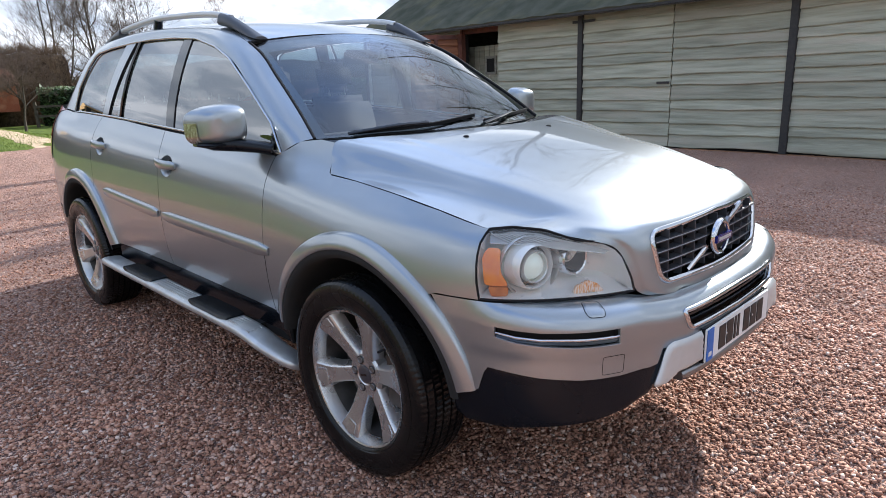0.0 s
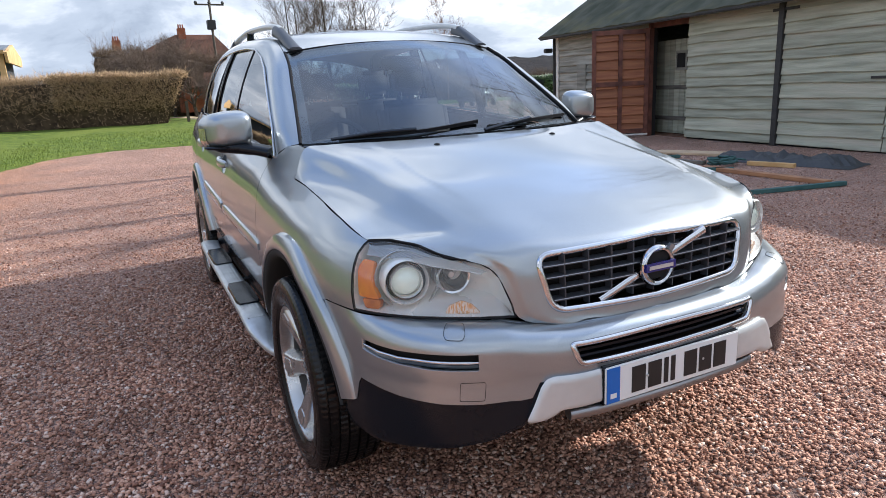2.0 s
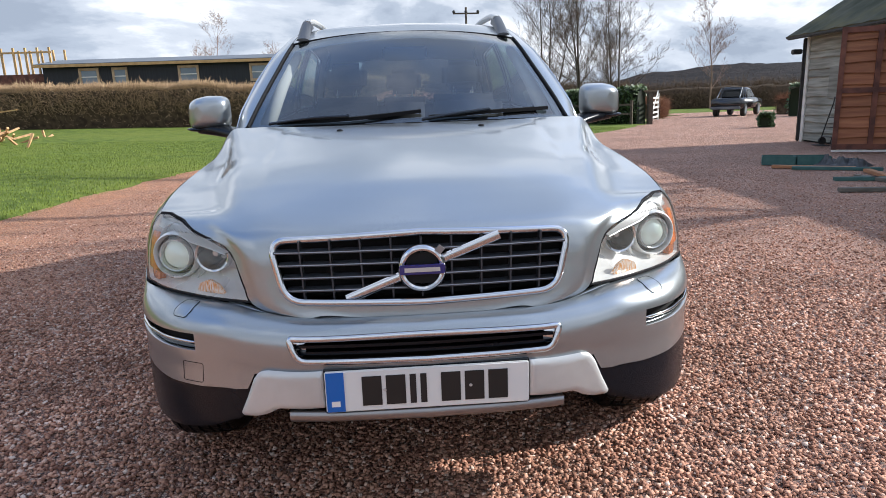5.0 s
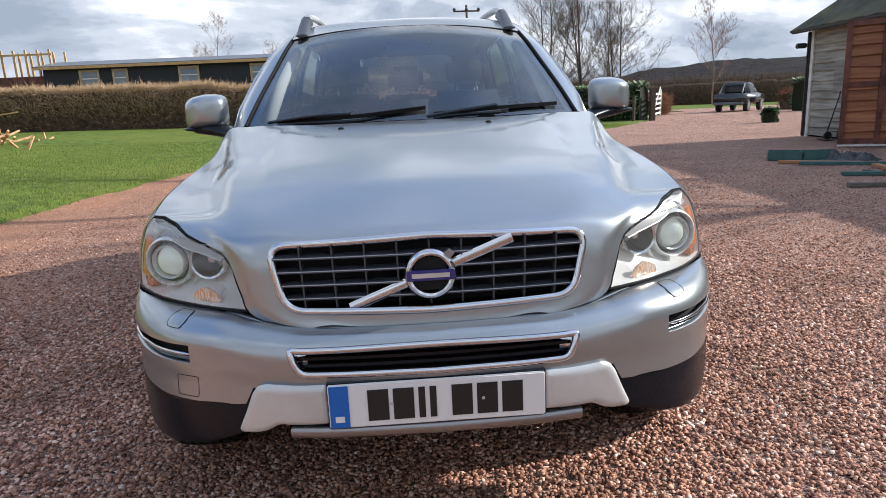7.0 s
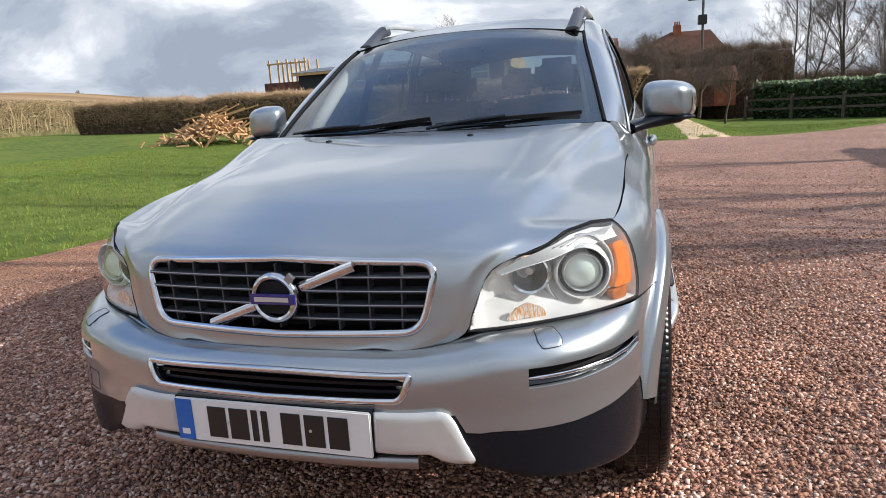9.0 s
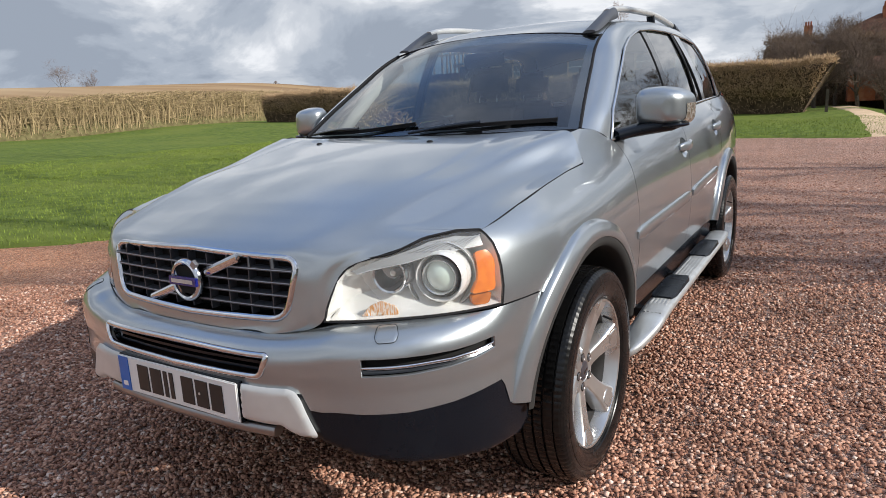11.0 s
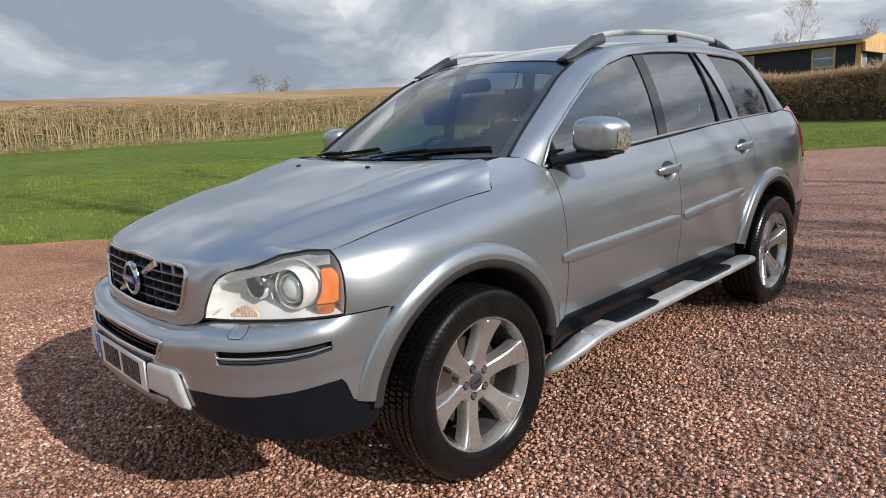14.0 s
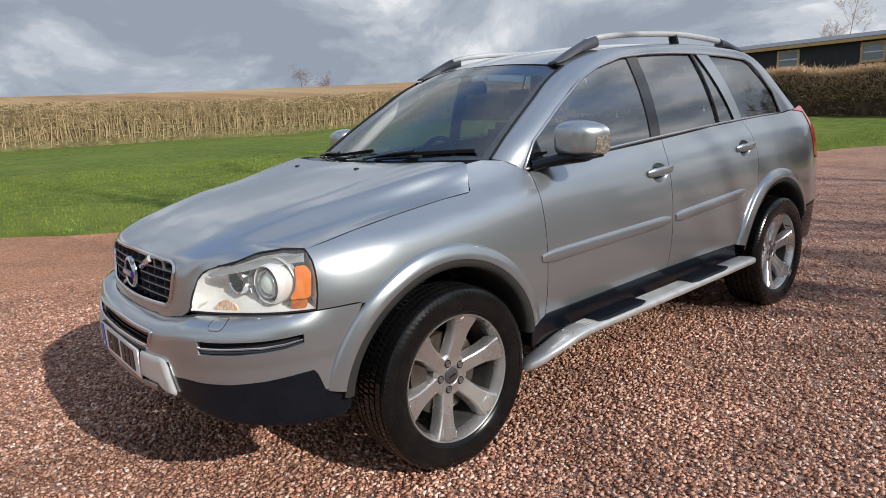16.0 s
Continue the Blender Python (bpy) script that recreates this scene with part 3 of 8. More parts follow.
def twiggy(name, path, width, height, count, label, core_mat, twig_mat, seed, size=0.35, wild=0.15, upright=0.5, category="hedge", leafy=False, foot=1.0, hang=0.0):
    """A hedge: a rough heart, coloured dark for the shade inside, and many twigs or leaves over it with an uneven
    outline.
    """
    rng = random.Random(seed)
    verts, faces = [], []
    segs = []
    for (x0, y0), (x1, y1) in zip(path, path[1:]):
        n = max(2, int(math.hypot(x1 - x0, y1 - y0) / 0.7))
        segs += [(x0 + (x1 - x0) * i / n, y0 + (y1 - y0) * i / n) for i in range(n)]
    segs.append(path[-1])
    rows = 7
    prof = [(-0.5, 0), (-0.52, 0.45), (-0.46, 0.9), (0, 1.0), (0.46, 0.9), (0.52, 0.45), (0.5, 0)]
    for i, (x, y) in enumerate(segs):
        a, b = segs[max(i - 1, 0)], segs[min(i + 1, len(segs) - 1)]
        d = Vector((b[0] - a[0], b[1] - a[1], 0)).normalized()
        nrm = Vector((-d.y, d.x, 0))
        for j, (u, v) in enumerate(prof):
            k = 0.9 + 0.22 * noise.noise(Vector((x * 0.9, y * 0.9, j * 2 + seed)))
            u *= foot + (1 - foot) * smooth01(v / 0.6)
            x1 = hang * (v - 0.5) * (i == len(segs) - 1)
            p = Vector((x, y, rise(x, y))) + d * x1 + nrm * u * width * k * 0.9 + Vector((0, 0, (v * height - 0.12 * (v > 0.5)) * (0.93 + 0.1 * noise.noise(Vector((x * 0.7, y * 0.7, seed))))))
            verts.append(p)
    for i in range(len(segs) - 1):
        for j in range(rows - 1):
            a = i * rows + j
            faces.append((a, a + 1, a + rows + 1, a + rows))
    faces.append(tuple(range(rows)))
    faces.append(tuple((len(segs) - 1) * rows + j for j in reversed(range(rows))))
    t = thing(name, label, category, at=Matrix.Identity(4))
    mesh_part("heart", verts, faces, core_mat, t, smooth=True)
    tv, tf = [], []
    for _ in range(count):
        f = rng.random() * (len(segs) - 1)
        i = int(f)
        x = segs[i][0] + (segs[i + 1][0] - segs[i][0]) * (f - i)
        y = segs[i][1] + (segs[i + 1][1] - segs[i][1]) * (f - i)
        d = Vector((segs[i + 1][0] - segs[i][0], segs[i + 1][1] - segs[i][1], 0)).normalized()
        nrm = Vector((-d.y, d.x, 0))
        face = rng.random()
        if face < 0.4:
            u, v, out = -0.5, rng.random() ** 0.9, -nrm
        elif face < 0.55:
            u, v, out = 0.5, rng.random(), nrm
        else:
            u, v, out = rng.uniform(-0.5, 0.5), 1.0, Vector((0, 0, 1))
        if v < 0.35 and foot < 1 and rng.random() < 0.75:
            continue
        u *= foot + (1 - foot) * smooth01(v / 0.6)
        x += d.x * hang * (v - 0.5) * smooth01((f - len(segs) + 2.2) / 1.2)
        p = Vector((x, y, rise(x, y) + v * height * (0.93 + 0.1 * noise.noise(Vector((x * 0.7, y * 0.7, seed)))))) + nrm * u * width
        p -= out * rng.uniform(0, 0.16)
        g = (out * 0.55 + Vector((rng.gauss(0, 0.6), rng.gauss(0, 0.6), rng.gauss(0, 0.5) + upright))).normalized()
        L = size * rng.uniform(0.4, 1.2) * (1 + wild * 4 * (rng.random() < 0.06))
        b = len(tv)
        if leafy:
            a = g.orthogonal().normalized() * L * 0.42
            tv += [p - g * L * 0.1, p + g * L * 0.45 + a, p + g * L, p + g * L * 0.45 - a]
            tf.append((b, b + 1, b + 2, b + 3))
        else:
            a = g.orthogonal().normalized()
            w = 0.007 + 0.008 * rng.random()
            c = g.cross(a)
            tv += [p + a * w, p - a * w * 0.5 + c * w * 0.8, p - a * w * 0.5 - c * w * 0.8, p + g * L]
            tf += [(b, b + 1, b + 3), (b + 1, b + 2, b + 3), (b + 2, b, b + 3)]
            q = p + g * L * rng.uniform(0.3, 0.7)
            g2 = (g + Vector((rng.gauss(0, 0.7), rng.gauss(0, 0.7), rng.gauss(0, 0.7)))).normalized()
            b = len(tv)
            tv += [q + a * w * 0.7, q - a * w * 0.7, q + g2 * L * 0.6]
            tf.append((b, b + 1, b + 2))
    mesh_part("leaf_mass" if leafy else "twig_mass", tv, tf, twig_mat, t)
    return t


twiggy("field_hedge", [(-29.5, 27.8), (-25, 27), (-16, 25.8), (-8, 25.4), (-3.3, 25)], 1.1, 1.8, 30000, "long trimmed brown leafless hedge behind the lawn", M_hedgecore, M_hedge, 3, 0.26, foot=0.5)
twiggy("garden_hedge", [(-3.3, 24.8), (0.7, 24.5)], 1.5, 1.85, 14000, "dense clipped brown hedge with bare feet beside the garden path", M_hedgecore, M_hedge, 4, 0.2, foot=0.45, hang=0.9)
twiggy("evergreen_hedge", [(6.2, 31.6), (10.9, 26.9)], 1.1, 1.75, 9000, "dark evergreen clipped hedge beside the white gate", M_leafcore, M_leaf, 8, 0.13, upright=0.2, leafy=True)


def laid_hedge(path, height, count, seed):
    """The thin tan hedge along the field: upright stems, laid cross stems and dry grass."""
    rng = random.Random(seed)
    t = thing("laid_hedge", "thin straw-coloured leafless hedge along the field", "hedge", at=Matrix.Identity(4))
    lens = [math.hypot(b[0] - a[0], b[1] - a[1]) for a, b in zip(path, path[1:])]

    def spot():
        f = rng.random() * sum(lens)
        for (a, b), L in zip(zip(path, path[1:]), lens):
            if f <= L:
                return a[0] + (b[0] - a[0]) * f / L, a[1] + (b[1] - a[1]) * f / L, Vector((b[0] - a[0], b[1] - a[1], 0)).normalized()
            f -= L
        return path[-1][0], path[-1][1], Vector((0, 1, 0))
    tv, tf = [], []
    for i in range(count):
        x, y, d = spot()
        nrm = Vector((-d.y, d.x, 0))
        p = Vector((x, y, rise(x, y))) + nrm * rng.uniform(-0.4, 0.4)
        kind = rng.random()
        if kind < 0.2:
            h = height * rng.uniform(0.75, 1.05)
            pts = [p, p + Vector((rng.gauss(0, 0.12), rng.gauss(0, 0.12), h * 0.5)), p + Vector((rng.gauss(0, 0.3), rng.gauss(0, 0.3), h))]
            tube(tv, tf, pts, [0.026 * rng.uniform(0.5, 1), 0.016, 0.006], 3)
        elif kind < 0.3:
            z = rng.uniform(0.2, 0.95) * height
            q = p + Vector((0, 0, z))
            pts = [q, q + d * 0.5 + Vector((0, 0, rng.gauss(0, 0.1))), q + d * rng.uniform(0.8, 1.4) + Vector((0, 0, rng.gauss(0.1, 0.2)))]
            tube(tv, tf, pts, [0.02, 0.016, 0.006], 3)
        else:
            z = height * (1 - rng.random() ** 1.6) if kind < 0.75 else rng.uniform(0, 0.5)
            q = p + Vector((0, 0, z))
            g = (d * rng.gauss(0, 0.8) + nrm * rng.gauss(0, 0.5) + Vector((0, 0, rng.gauss(0.3, 0.5)))).normalized() * rng.uniform(0.2, 0.55)
            if q.z + g.z > height * 1.12:
                g.z *= 0.3
            tube(tv, tf, [q, q + g], [0.013, 0.004], 3)
    mesh_part("stem_mass", tv, tf, M_tan, t)
    vv, ff = [], []
    n = 90
    for i in range(n + 1):
        f = i / n * (len(path) - 1)
        j = min(int(f), len(path) - 2)
        x = path[j][0] + (path[j + 1][0] - path[j][0]) * (f - j)
        y = path[j][1] + (path[j + 1][1] - path[j][1]) * (f - j)
        for u, v in ((0.45, 0), (0.3, 0.32), (0.0, 0.5), (-0.3, 0.32), (-0.45, 0)):
            vv.append((x + u, y + u * 0.4, rise(x, y) + v * height * (0.75 + 0.6 * noise.noise(Vector((i * 0.7, v * 3, 1))))))
    for i in range(n):
        for j in range(4):
            a = i * 5 + j
            ff.append((a, a + 1, a + 6, a + 5))
    mesh_part("dry_grass", vv, ff, M_tancore, t, smooth=True)
    return t


laid_hedge([(-33, -14), (-33, 4), (-33.5, 20), (-35.5, 38)], 2.1, 26000, 12)

tree("bare_tree", (13.4, 46), 13, 21, "tall bare winter tree behind the evergreen hedge", M_bark, M_twig, 0.42, leader=2)
tree("bare_tree", (10.6, 47), 11, 22, "slender bare winter tree behind the evergreen hedge", M_bark, M_twig, 0.36, leader=1)
tree("bare_tree", (15.6, 45), 10, 23, "bare winter tree behind the evergreen hedge", M_bark, M_twig, 0.45, leader=2)
bring(tree("garden_tree", (6.6, 45), 6.2, 24, "low twisted bare tree in front of the brick house", M_bark, M_twig, 0.6, fork=7))
bring(tree("garden_tree", (4.4, 45), 5.6, 31, "bushy bare tree in front of the brick house", M_bark, M_twig, 0.6, fork=7))
bring(tree("garden_tree", (-0.6, 46), 6.0, 26, "low bare tree behind the clipped hedge", M_bark, M_twig, 0.6, fork=7))
tree("far_tree", (-198, 108, 9.6), 13.0, 27, "small bare tree on the skyline of the field", M_bark, M_twig, 0.65, fork=6, trunk=0.12)
tree("far_tree", (-192, 115, 9.6), 12.0, 28, "small bare tree on the skyline of the field", M_bark, M_twig, 0.65, fork=6, trunk=0.12)
tree("far_tree", (-164, 162, 10.0), 4.5, 29, "small bare tree on the far skyline", M_bark, M_twig, 0.65, fork=6, trunk=0.12)
bring(tree("birch_tree", (-20.0, 70), 11, 30, "pale pinkish bare birch behind the black cabin", M_birch, M_birch, 0.38, leader=1))
bring(tree("birch_tree", (-14.0, 72), 8.8, 32, "small pale bare birch behind the black cabin", M_birch, M_birch, 0.38, leader=2))
tree("birch_tree", (30, 60), 10, 33, "pale bare tree beyond the parked pickup", M_birch, M_birch, 0.4, leader=1)
twiggy("thicket", [(9, 64), (16, 66), (24, 68)], 4.5, 2.6, 9000, "brown leafless thicket behind the evergreen hedge", M_hedgecore, M_thicket, 51, 1.0, 0.4, 0.9, "thicket")
twiggy("thicket", [(24, 68), (36, 62), (48, 52)], 4.5, 2.4, 7000, "brown leafless thicket beyond the drive", M_hedgecore, M_thicket, 52, 0.9, 0.4, 0.9, "thicket")
for x, y, h, sd in ((0.4, 50.5, 6.9, 71), (3.0, 50.5, 7.4, 72), (-1.6, 49, 6.3, 73), (5.4, 51, 7.0, 74), (1.6, 53, 7.2, 75)):
    bring(tree("garden_tree", (x, y), h, sd, "bushy bare tree in front of the brick house", M_bark, M_twig, 0.62, fork=8, trunk=0.16))
bring(twiggy("thicket", [(-3.4, 57.5), (12.5, 56)], 3.0, 5.6, 12000, "brown leafless garden thicket in front of the house", M_hedgecore, M_thicket, 53, 0.8, 0.4, 0.9, "thicket"))
tree("bare_tree", (17.6, 52), 10, 61, "bare winter tree behind the evergreen hedge", M_bark, M_twig, 0.45, leader=1)
tree("bare_tree", (12.0, 50), 12, 62, "bare winter tree behind the evergreen hedge", M_bark, M_twig, 0.4, leader=2)
# trees behind the barn, mirrored in the bonnet and casting streaks of shade over the drive
for i, (x, y, h) in enumerate(((17.5, 5.2, 19), (19, 8.4, 21), (18.5, 12.2, 21))):
    tree("barn_tree", (x, y), h, 41 + i, "tall bare tree behind the barn", M_bark, M_twig, 0.5, levels=2, trunk=0.2, leader=1)

# ---- barn ----
barn = thing("barn", "long low barn clad in weathered grey waney-edge boards", "barn", at=pose(9.0, 0, 0, 0, 0, -4.3))
# inner walls are near black: the barn's inside shade is in their colour
box("frame_wall", (0.06, -7.0, -0.2), (0.2, 8.23, 2.62), M_dark, barn, "inner wall coloured near black for the shade inside")
box("frame_wall", (0.06, 9.43, -0.2), (0.2, 13.5, 2.62), M_dark, barn, "inner wall coloured near black for the shade inside")
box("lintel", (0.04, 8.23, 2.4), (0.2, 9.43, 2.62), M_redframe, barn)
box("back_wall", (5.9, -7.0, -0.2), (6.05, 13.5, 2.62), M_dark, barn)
box("floor_slab", (0.2, -7.0, -0.2), (5.9, 13.5, 0.01), M_soil, barn)


def gable(y):
    bm = bmesh.new()
    pts = [(0.06, -0.2), (6.05, -0.2), (6.05, 2.62), (3.05, 4.5), (0.06, 2.62)]
    a = [bm.verts.new((x, y, z)) for x, z in pts]
    b = [bm.verts.new((x, y + 0.14, z)) for x, z in pts]
    bm.faces.new(a)
    bm.faces.new(b[::-1])
    for i in range(5):
        bm.faces.new((a[i - 1], b[i - 1], b[i], a[i]))
    part("gable_wall", bm, M_board, barn)


gable(-7.14)
gable(13.36)


def waney_board(y0, y1, z, h, mat, seed, x=0.0, name="board", parent=None):
    """One lapped board with a wavy, thicker lower edge."""
    n = max(6, int((y1 - y0) / 0.17))
    verts, faces = [], []
    for i in range(n + 1):
        y = y0 + (y1 - y0) * i / n
        dz = 0.03 * noise.noise(Vector((y * 0.9, seed * 3.1, 0))) + 0.013 * noise.noise(Vector((y * 3.3, seed * 1.7, 4)))
        verts += [(x + 0.045, y, z + h + 0.05), (x + 0.02, y, z + h + 0.05), (x - 0.022, y, z + dz + 0.012), (x - 0.016, y, z + dz), (x + 0.03, y, z + dz)]
    for i in range(n):
        for j in range(4):
            a = i * 5 + j
            faces.append((a, a + 1, a + 6, a + 5))
    faces += [(0, 1, 2, 3, 4), tuple(n * 5 + j for j in reversed(range(5)))]
    return mesh_part(name, verts, faces, mat, parent)


seed = 0
for bay, (y0, y1, mat) in enumerate(((-7.0, -2.33, M_board), (-2.21, 1.77, M_board), (1.89, 3.865, M_board), (3.885, 5.84, M_board), (5.96, 8.22, M_board), (9.46, 13.5, M_boardlight))):
    z = 0.03
    k = 0
    while z < 2.5:
        h = 0.215 + 0.05 * math.sin(seed * 2.7 + 1)
        seed += 1
        waney_board(y0, y1, z, min(h, 2.55 - z), mat, seed, parent=barn)
        z += h
for y in (-2.27, 1.83, 5.9):
    box("post", (-0.05, y - 0.06, -0.1), (0.06, y + 0.06, 2.6), M_iron, barn, "dark upright post", 0.008)
box("post", (-0.03, 9.4, -0.1), (0.08, 9.47, 2.6), M_redframe, barn, "dark red door post", 0.006)
box("hinge", (-0.03, 5.55, 2.36), (-0.015, 6.1, 2.41), M_iron, barn, "black iron strap hinge")
box("latch", (-0.035, 3.9, 1.15), (-0.015, 4.15, 1.19), M_iron, barn, "black iron latch")
box("kick_board", (-0.06, -7.0, -0.12), (0.03, 3.6, 0.0), M_kick, barn, "orange-brown timber along the foot of the wall", 0.006)
box("window_frame", (-0.035, 11.95, 1.05), (0.03, 12.35, 1.75), M_boardlight, barn, "small boarded hatch")
box("gutter", (-0.38, -7.3, 2.47), (-0.28, 13.75, 2.55), M_iron, barn, "black gutter", 0.02)
box("downpipe", (-0.1, 13.42, 0.0), (-0.02, 13.5, 2.5), M_iron, barn, "black downpipe", 0.02)
box("outside_lamp", (-0.3, 13.5, 2.12), (-0.08, 13.66, 2.24), M_iron, barn, "small black outside lamp", 0.02)


def roof_slope(x0, z0, x1, z1):
    bm = bmesh.new()
    n = 70
    d = Vector((z0 - z1, 0, x1 - x0)).normalized()
    d = d if d.z > 0 else -d
    rows = []
    for i in range(n + 1):
        y = -7.35 + 21.15 * i / n
        lift = 0.025 * (i % 2)
        rows.append([bm.verts.new((x + d.x * (lift + o), y, z + d.z * (lift + o))) for x, z, o in ((x0, z0, 0), (x1, z1, 0), (x1, z1, 0.05), (x0, z0, 0.05))])
    for a, b in zip(rows, rows[1:]):
        for j in range(4):
            bm.faces.new((a[j - 1], a[j], b[j], b[j - 1]))
    bm.faces.new(rows[0])
    bm.faces.new(rows[-1][::-1])
    return part("roof", bm, M_slate, barn, "mossy corrugated roof")


roof_slope(-0.36, 2.5, 3.05, 4.62)
roof_slope(6.4, 2.5, 3.05, 4.62)

inner_leaf = thing("inner_barn_door", "grey weathered plank door folded back inside the barn", "door", at=barn.matrix_basis @ pose(0.5, 8.3, 0.03, 0, 0, -4))
for i in range(9):
    box("board", (0.0, 0.02 + i * 0.19, 0.0), (0.03, 0.2 + i * 0.19, 2.1), M_board, inner_leaf, bevel=0.004)
for z in (0.3, 1.0):
    box("ledge", (-0.025, 0.02, z), (0.0, 1.7, z + 0.09), M_plank, inner_leaf, bevel=0.004)
hatch = box("hatch", (-0.03, 0.5, 1.42), (0.0, 0.9, 1.85), M_boardlight, inner_leaf, "pale framed hatch", 0.004)
# black panel on the solid hatch, drawn as the shade of an opening
box("opening", (-0.034, 0.56, 1.48), (-0.031, 0.84, 1.79), M_dark, hatch)
box("corner_post", (-0.04, 13.3, -0.1), (0.0, 13.42, 2.55), M_white, barn, "pale upright at the corner", 0.006)


def hand_trolley(at):
    """A black tube trolley that leans on the boards; y along the wall."""
    t = thing("hand_trolley", "black tubular hand trolley leaning on the barn wall", "trolley", at=at)
    for y in (0.0, 0.42):
        v, f = [], []
        tube(v, f, [Vector((-0.3, y, 0.06)), Vector((-0.06, y, 0.95)), Vector((-0.04, y, 1.08))], [0.014] * 3, 8)
        mesh_part("upright", v, f, M_iron, t, smooth=True)
        bm = bmesh.new()
        bmesh.ops.create_cone(bm, cap_ends=True, segments=20, radius1=0.09, radius2=0.09, depth=0.045, matrix=pose(-0.22, y - 0.05 if y == 0 else y + 0.05, 0.09, 90, 0, 0))
        bmesh.ops.bevel(bm, geom=bm.edges[:], offset=0.008, segments=2, affect="EDGES")
        part("wheel", bm, M_iron, t)
    for k in range(5):
        z = 0.2 + 0.21 * k
        v, f = [], []
        x = -0.3 + 0.24 * (z - 0.06) / 0.89
        tube(v, f, [Vector((x, 0, z)), Vector((x, 0.42, z))], [0.011] * 2, 6)
        mesh_part("rung", v, f, M_iron, t, smooth=True)
    box("toe_plate", (-0.5, 0.02, 0.012), (-0.28, 0.4, 0.022), M_iron, t)
    return t


hand_trolley(barn.matrix_basis @ pose(-0.03, 11.55, 0))
red_door = thing("barn_door", "red-brown boarded barn door standing open", "door", at=Matrix.Identity(4))
red_door.matrix_basis = barn.matrix_basis @ pose(-0.05, 9.42, 0.03, 0, 0, 67)
for z in (0.05, 1.13, 2.26):
    box("rail", (-0.05, 0, z), (0.0, 1.29, z + 0.1), M_redframe, red_door)
for y in (0.0, 0.6, 1.2):
    box("stile", (-0.055, y, 0.04), (-0.0, y + 0.09, 2.37), M_redframe, red_door)
for i in range(11):
    waney_board(0.04, 1.26, 0.06 + i * 0.205, 0.19, M_redboard, 90 + i, 0.0, "board", red_door)
box("bottom_strip", (-0.06, 0, 0.0), (0.01, 1.29, 0.035), M_white, red_door, "pale strip along the foot")


# things lying in front of the barn
def plank(a, b, w, h, mat, name="plank", label="loose timber plank lying on the gravel", z=0.0):
    d = Vector((b[0] - a[0], b[1] - a[1], 0))
    m = Matrix.Translation((a[0], a[1], z)) @ Matrix.Rotation(math.atan2(d.y, d.x), 4, "Z")
    bm = bmesh.new()
    add_box(bm, (0, -w / 2, 0), (d.length, w / 2, h), None, 0.005)
    ob = part(name, bm, mat)
    ob.matrix_basis = m
    return tagged(ob, label, "plank", "timber in front of the barn")


def crumpled(name, a, b, w, h, mat, label, category, seed):
    """A heap of creased sheet from a to b."""
    d = Vector((b[0] - a[0], b[1] - a[1], 0))
    u, v = d.normalized(), d.normalized().cross(Vector((0, 0, 1)))
    verts, faces, n, m = [], [], 26, 10
    for i in range(n + 1):
        for j in range(m + 1):
            s, t = i / n, j / m * 2 - 1
            k = max(0.0, 1 - t * t) * min(1.0, 8 * s, 8 * (1 - s))
            f = noise.noise(Vector((s * 7, t * 2.2, seed))) + 0.5 * noise.noise(Vector((s * 19, t * 5, seed + 4)))
            p = Vector((a[0], a[1], 0)) + d * s + v * (t * w / 2 * (1 + 0.25 * noise.noise(Vector((s * 5, seed, 0)))))
            verts.append((p.x, p.y, max(0.0, h * k * (0.75 + 0.7 * f))))
            if i < n and j < m:
                c = i * (m + 1) + j
                faces.append((c, c + 1, c + m + 2, c + m + 1))
    return tagged(mesh_part(name, verts, faces, mat), label, category)


crumpled("tarpaulin", (7.35, 5.35), (7.75, 3.2), 0.75, 0.16, M_greyplastic, "black crumpled tarpaulin lying on the gravel by the barn", "tarpaulin", 3)
plank((7.3, 6.65), (7.95, 4.95), 0.42, 0.035, M_path, label="pale sheet of board lying on the gravel by the barn")
plank((6.95, 4.4), (7.1, 3.75), 0.1, 0.06, M_newwood, label="pale timber board lying on the gravel by the barn", z=0.0)
plank((6.2, 4.55), (6.12, 2.6), 0.13, 0.05, M_kick, label="orange-brown timber plank lying on the gravel")
plank((4.95, 2.72), (6.2, 2.45), 0.07, 0.05, M_teal, label="teal-stained timber plank lying on the gravel")
plank((6.0, 4.4), (6.35, 4.15), 0.08, 0.05, M_teal, label="short teal-stained timber offcut on the gravel")
plank((6.4, 6.3), (6.6, 4.9), 0.09, 0.05, M_plank)
plank((7.0, 6.9), (6.7, 6.0), 0.1, 0.05, M_kick, label="short brown timber offcut on the gravel")
plank((6.1, 7.92), (7.05, 7.2), 0.1, 0.05, M_kick, label="yellowish timber plank lying on the gravel")
plank((6.25, 7.6), (7.3, 6.95), 0.1, 0.05, M_teal, label="teal-stained timber plank lying on the gravel")
plank((5.95, 6.12), (7.0, 5.8), 0.09, 0.05, M_teal, label="teal-stained timber plank lying on the gravel")
plank((5.34, 5.12), (6.3, 4.95), 0.1, 0.05, M_plank)
crumpled("tarpaulin", (7.0, 8.15), (7.55, 7.55), 0.6, 0.15, M_greyplastic, "black crumpled tarpaulin heaped by the barn door", "tarpaulin", 9)


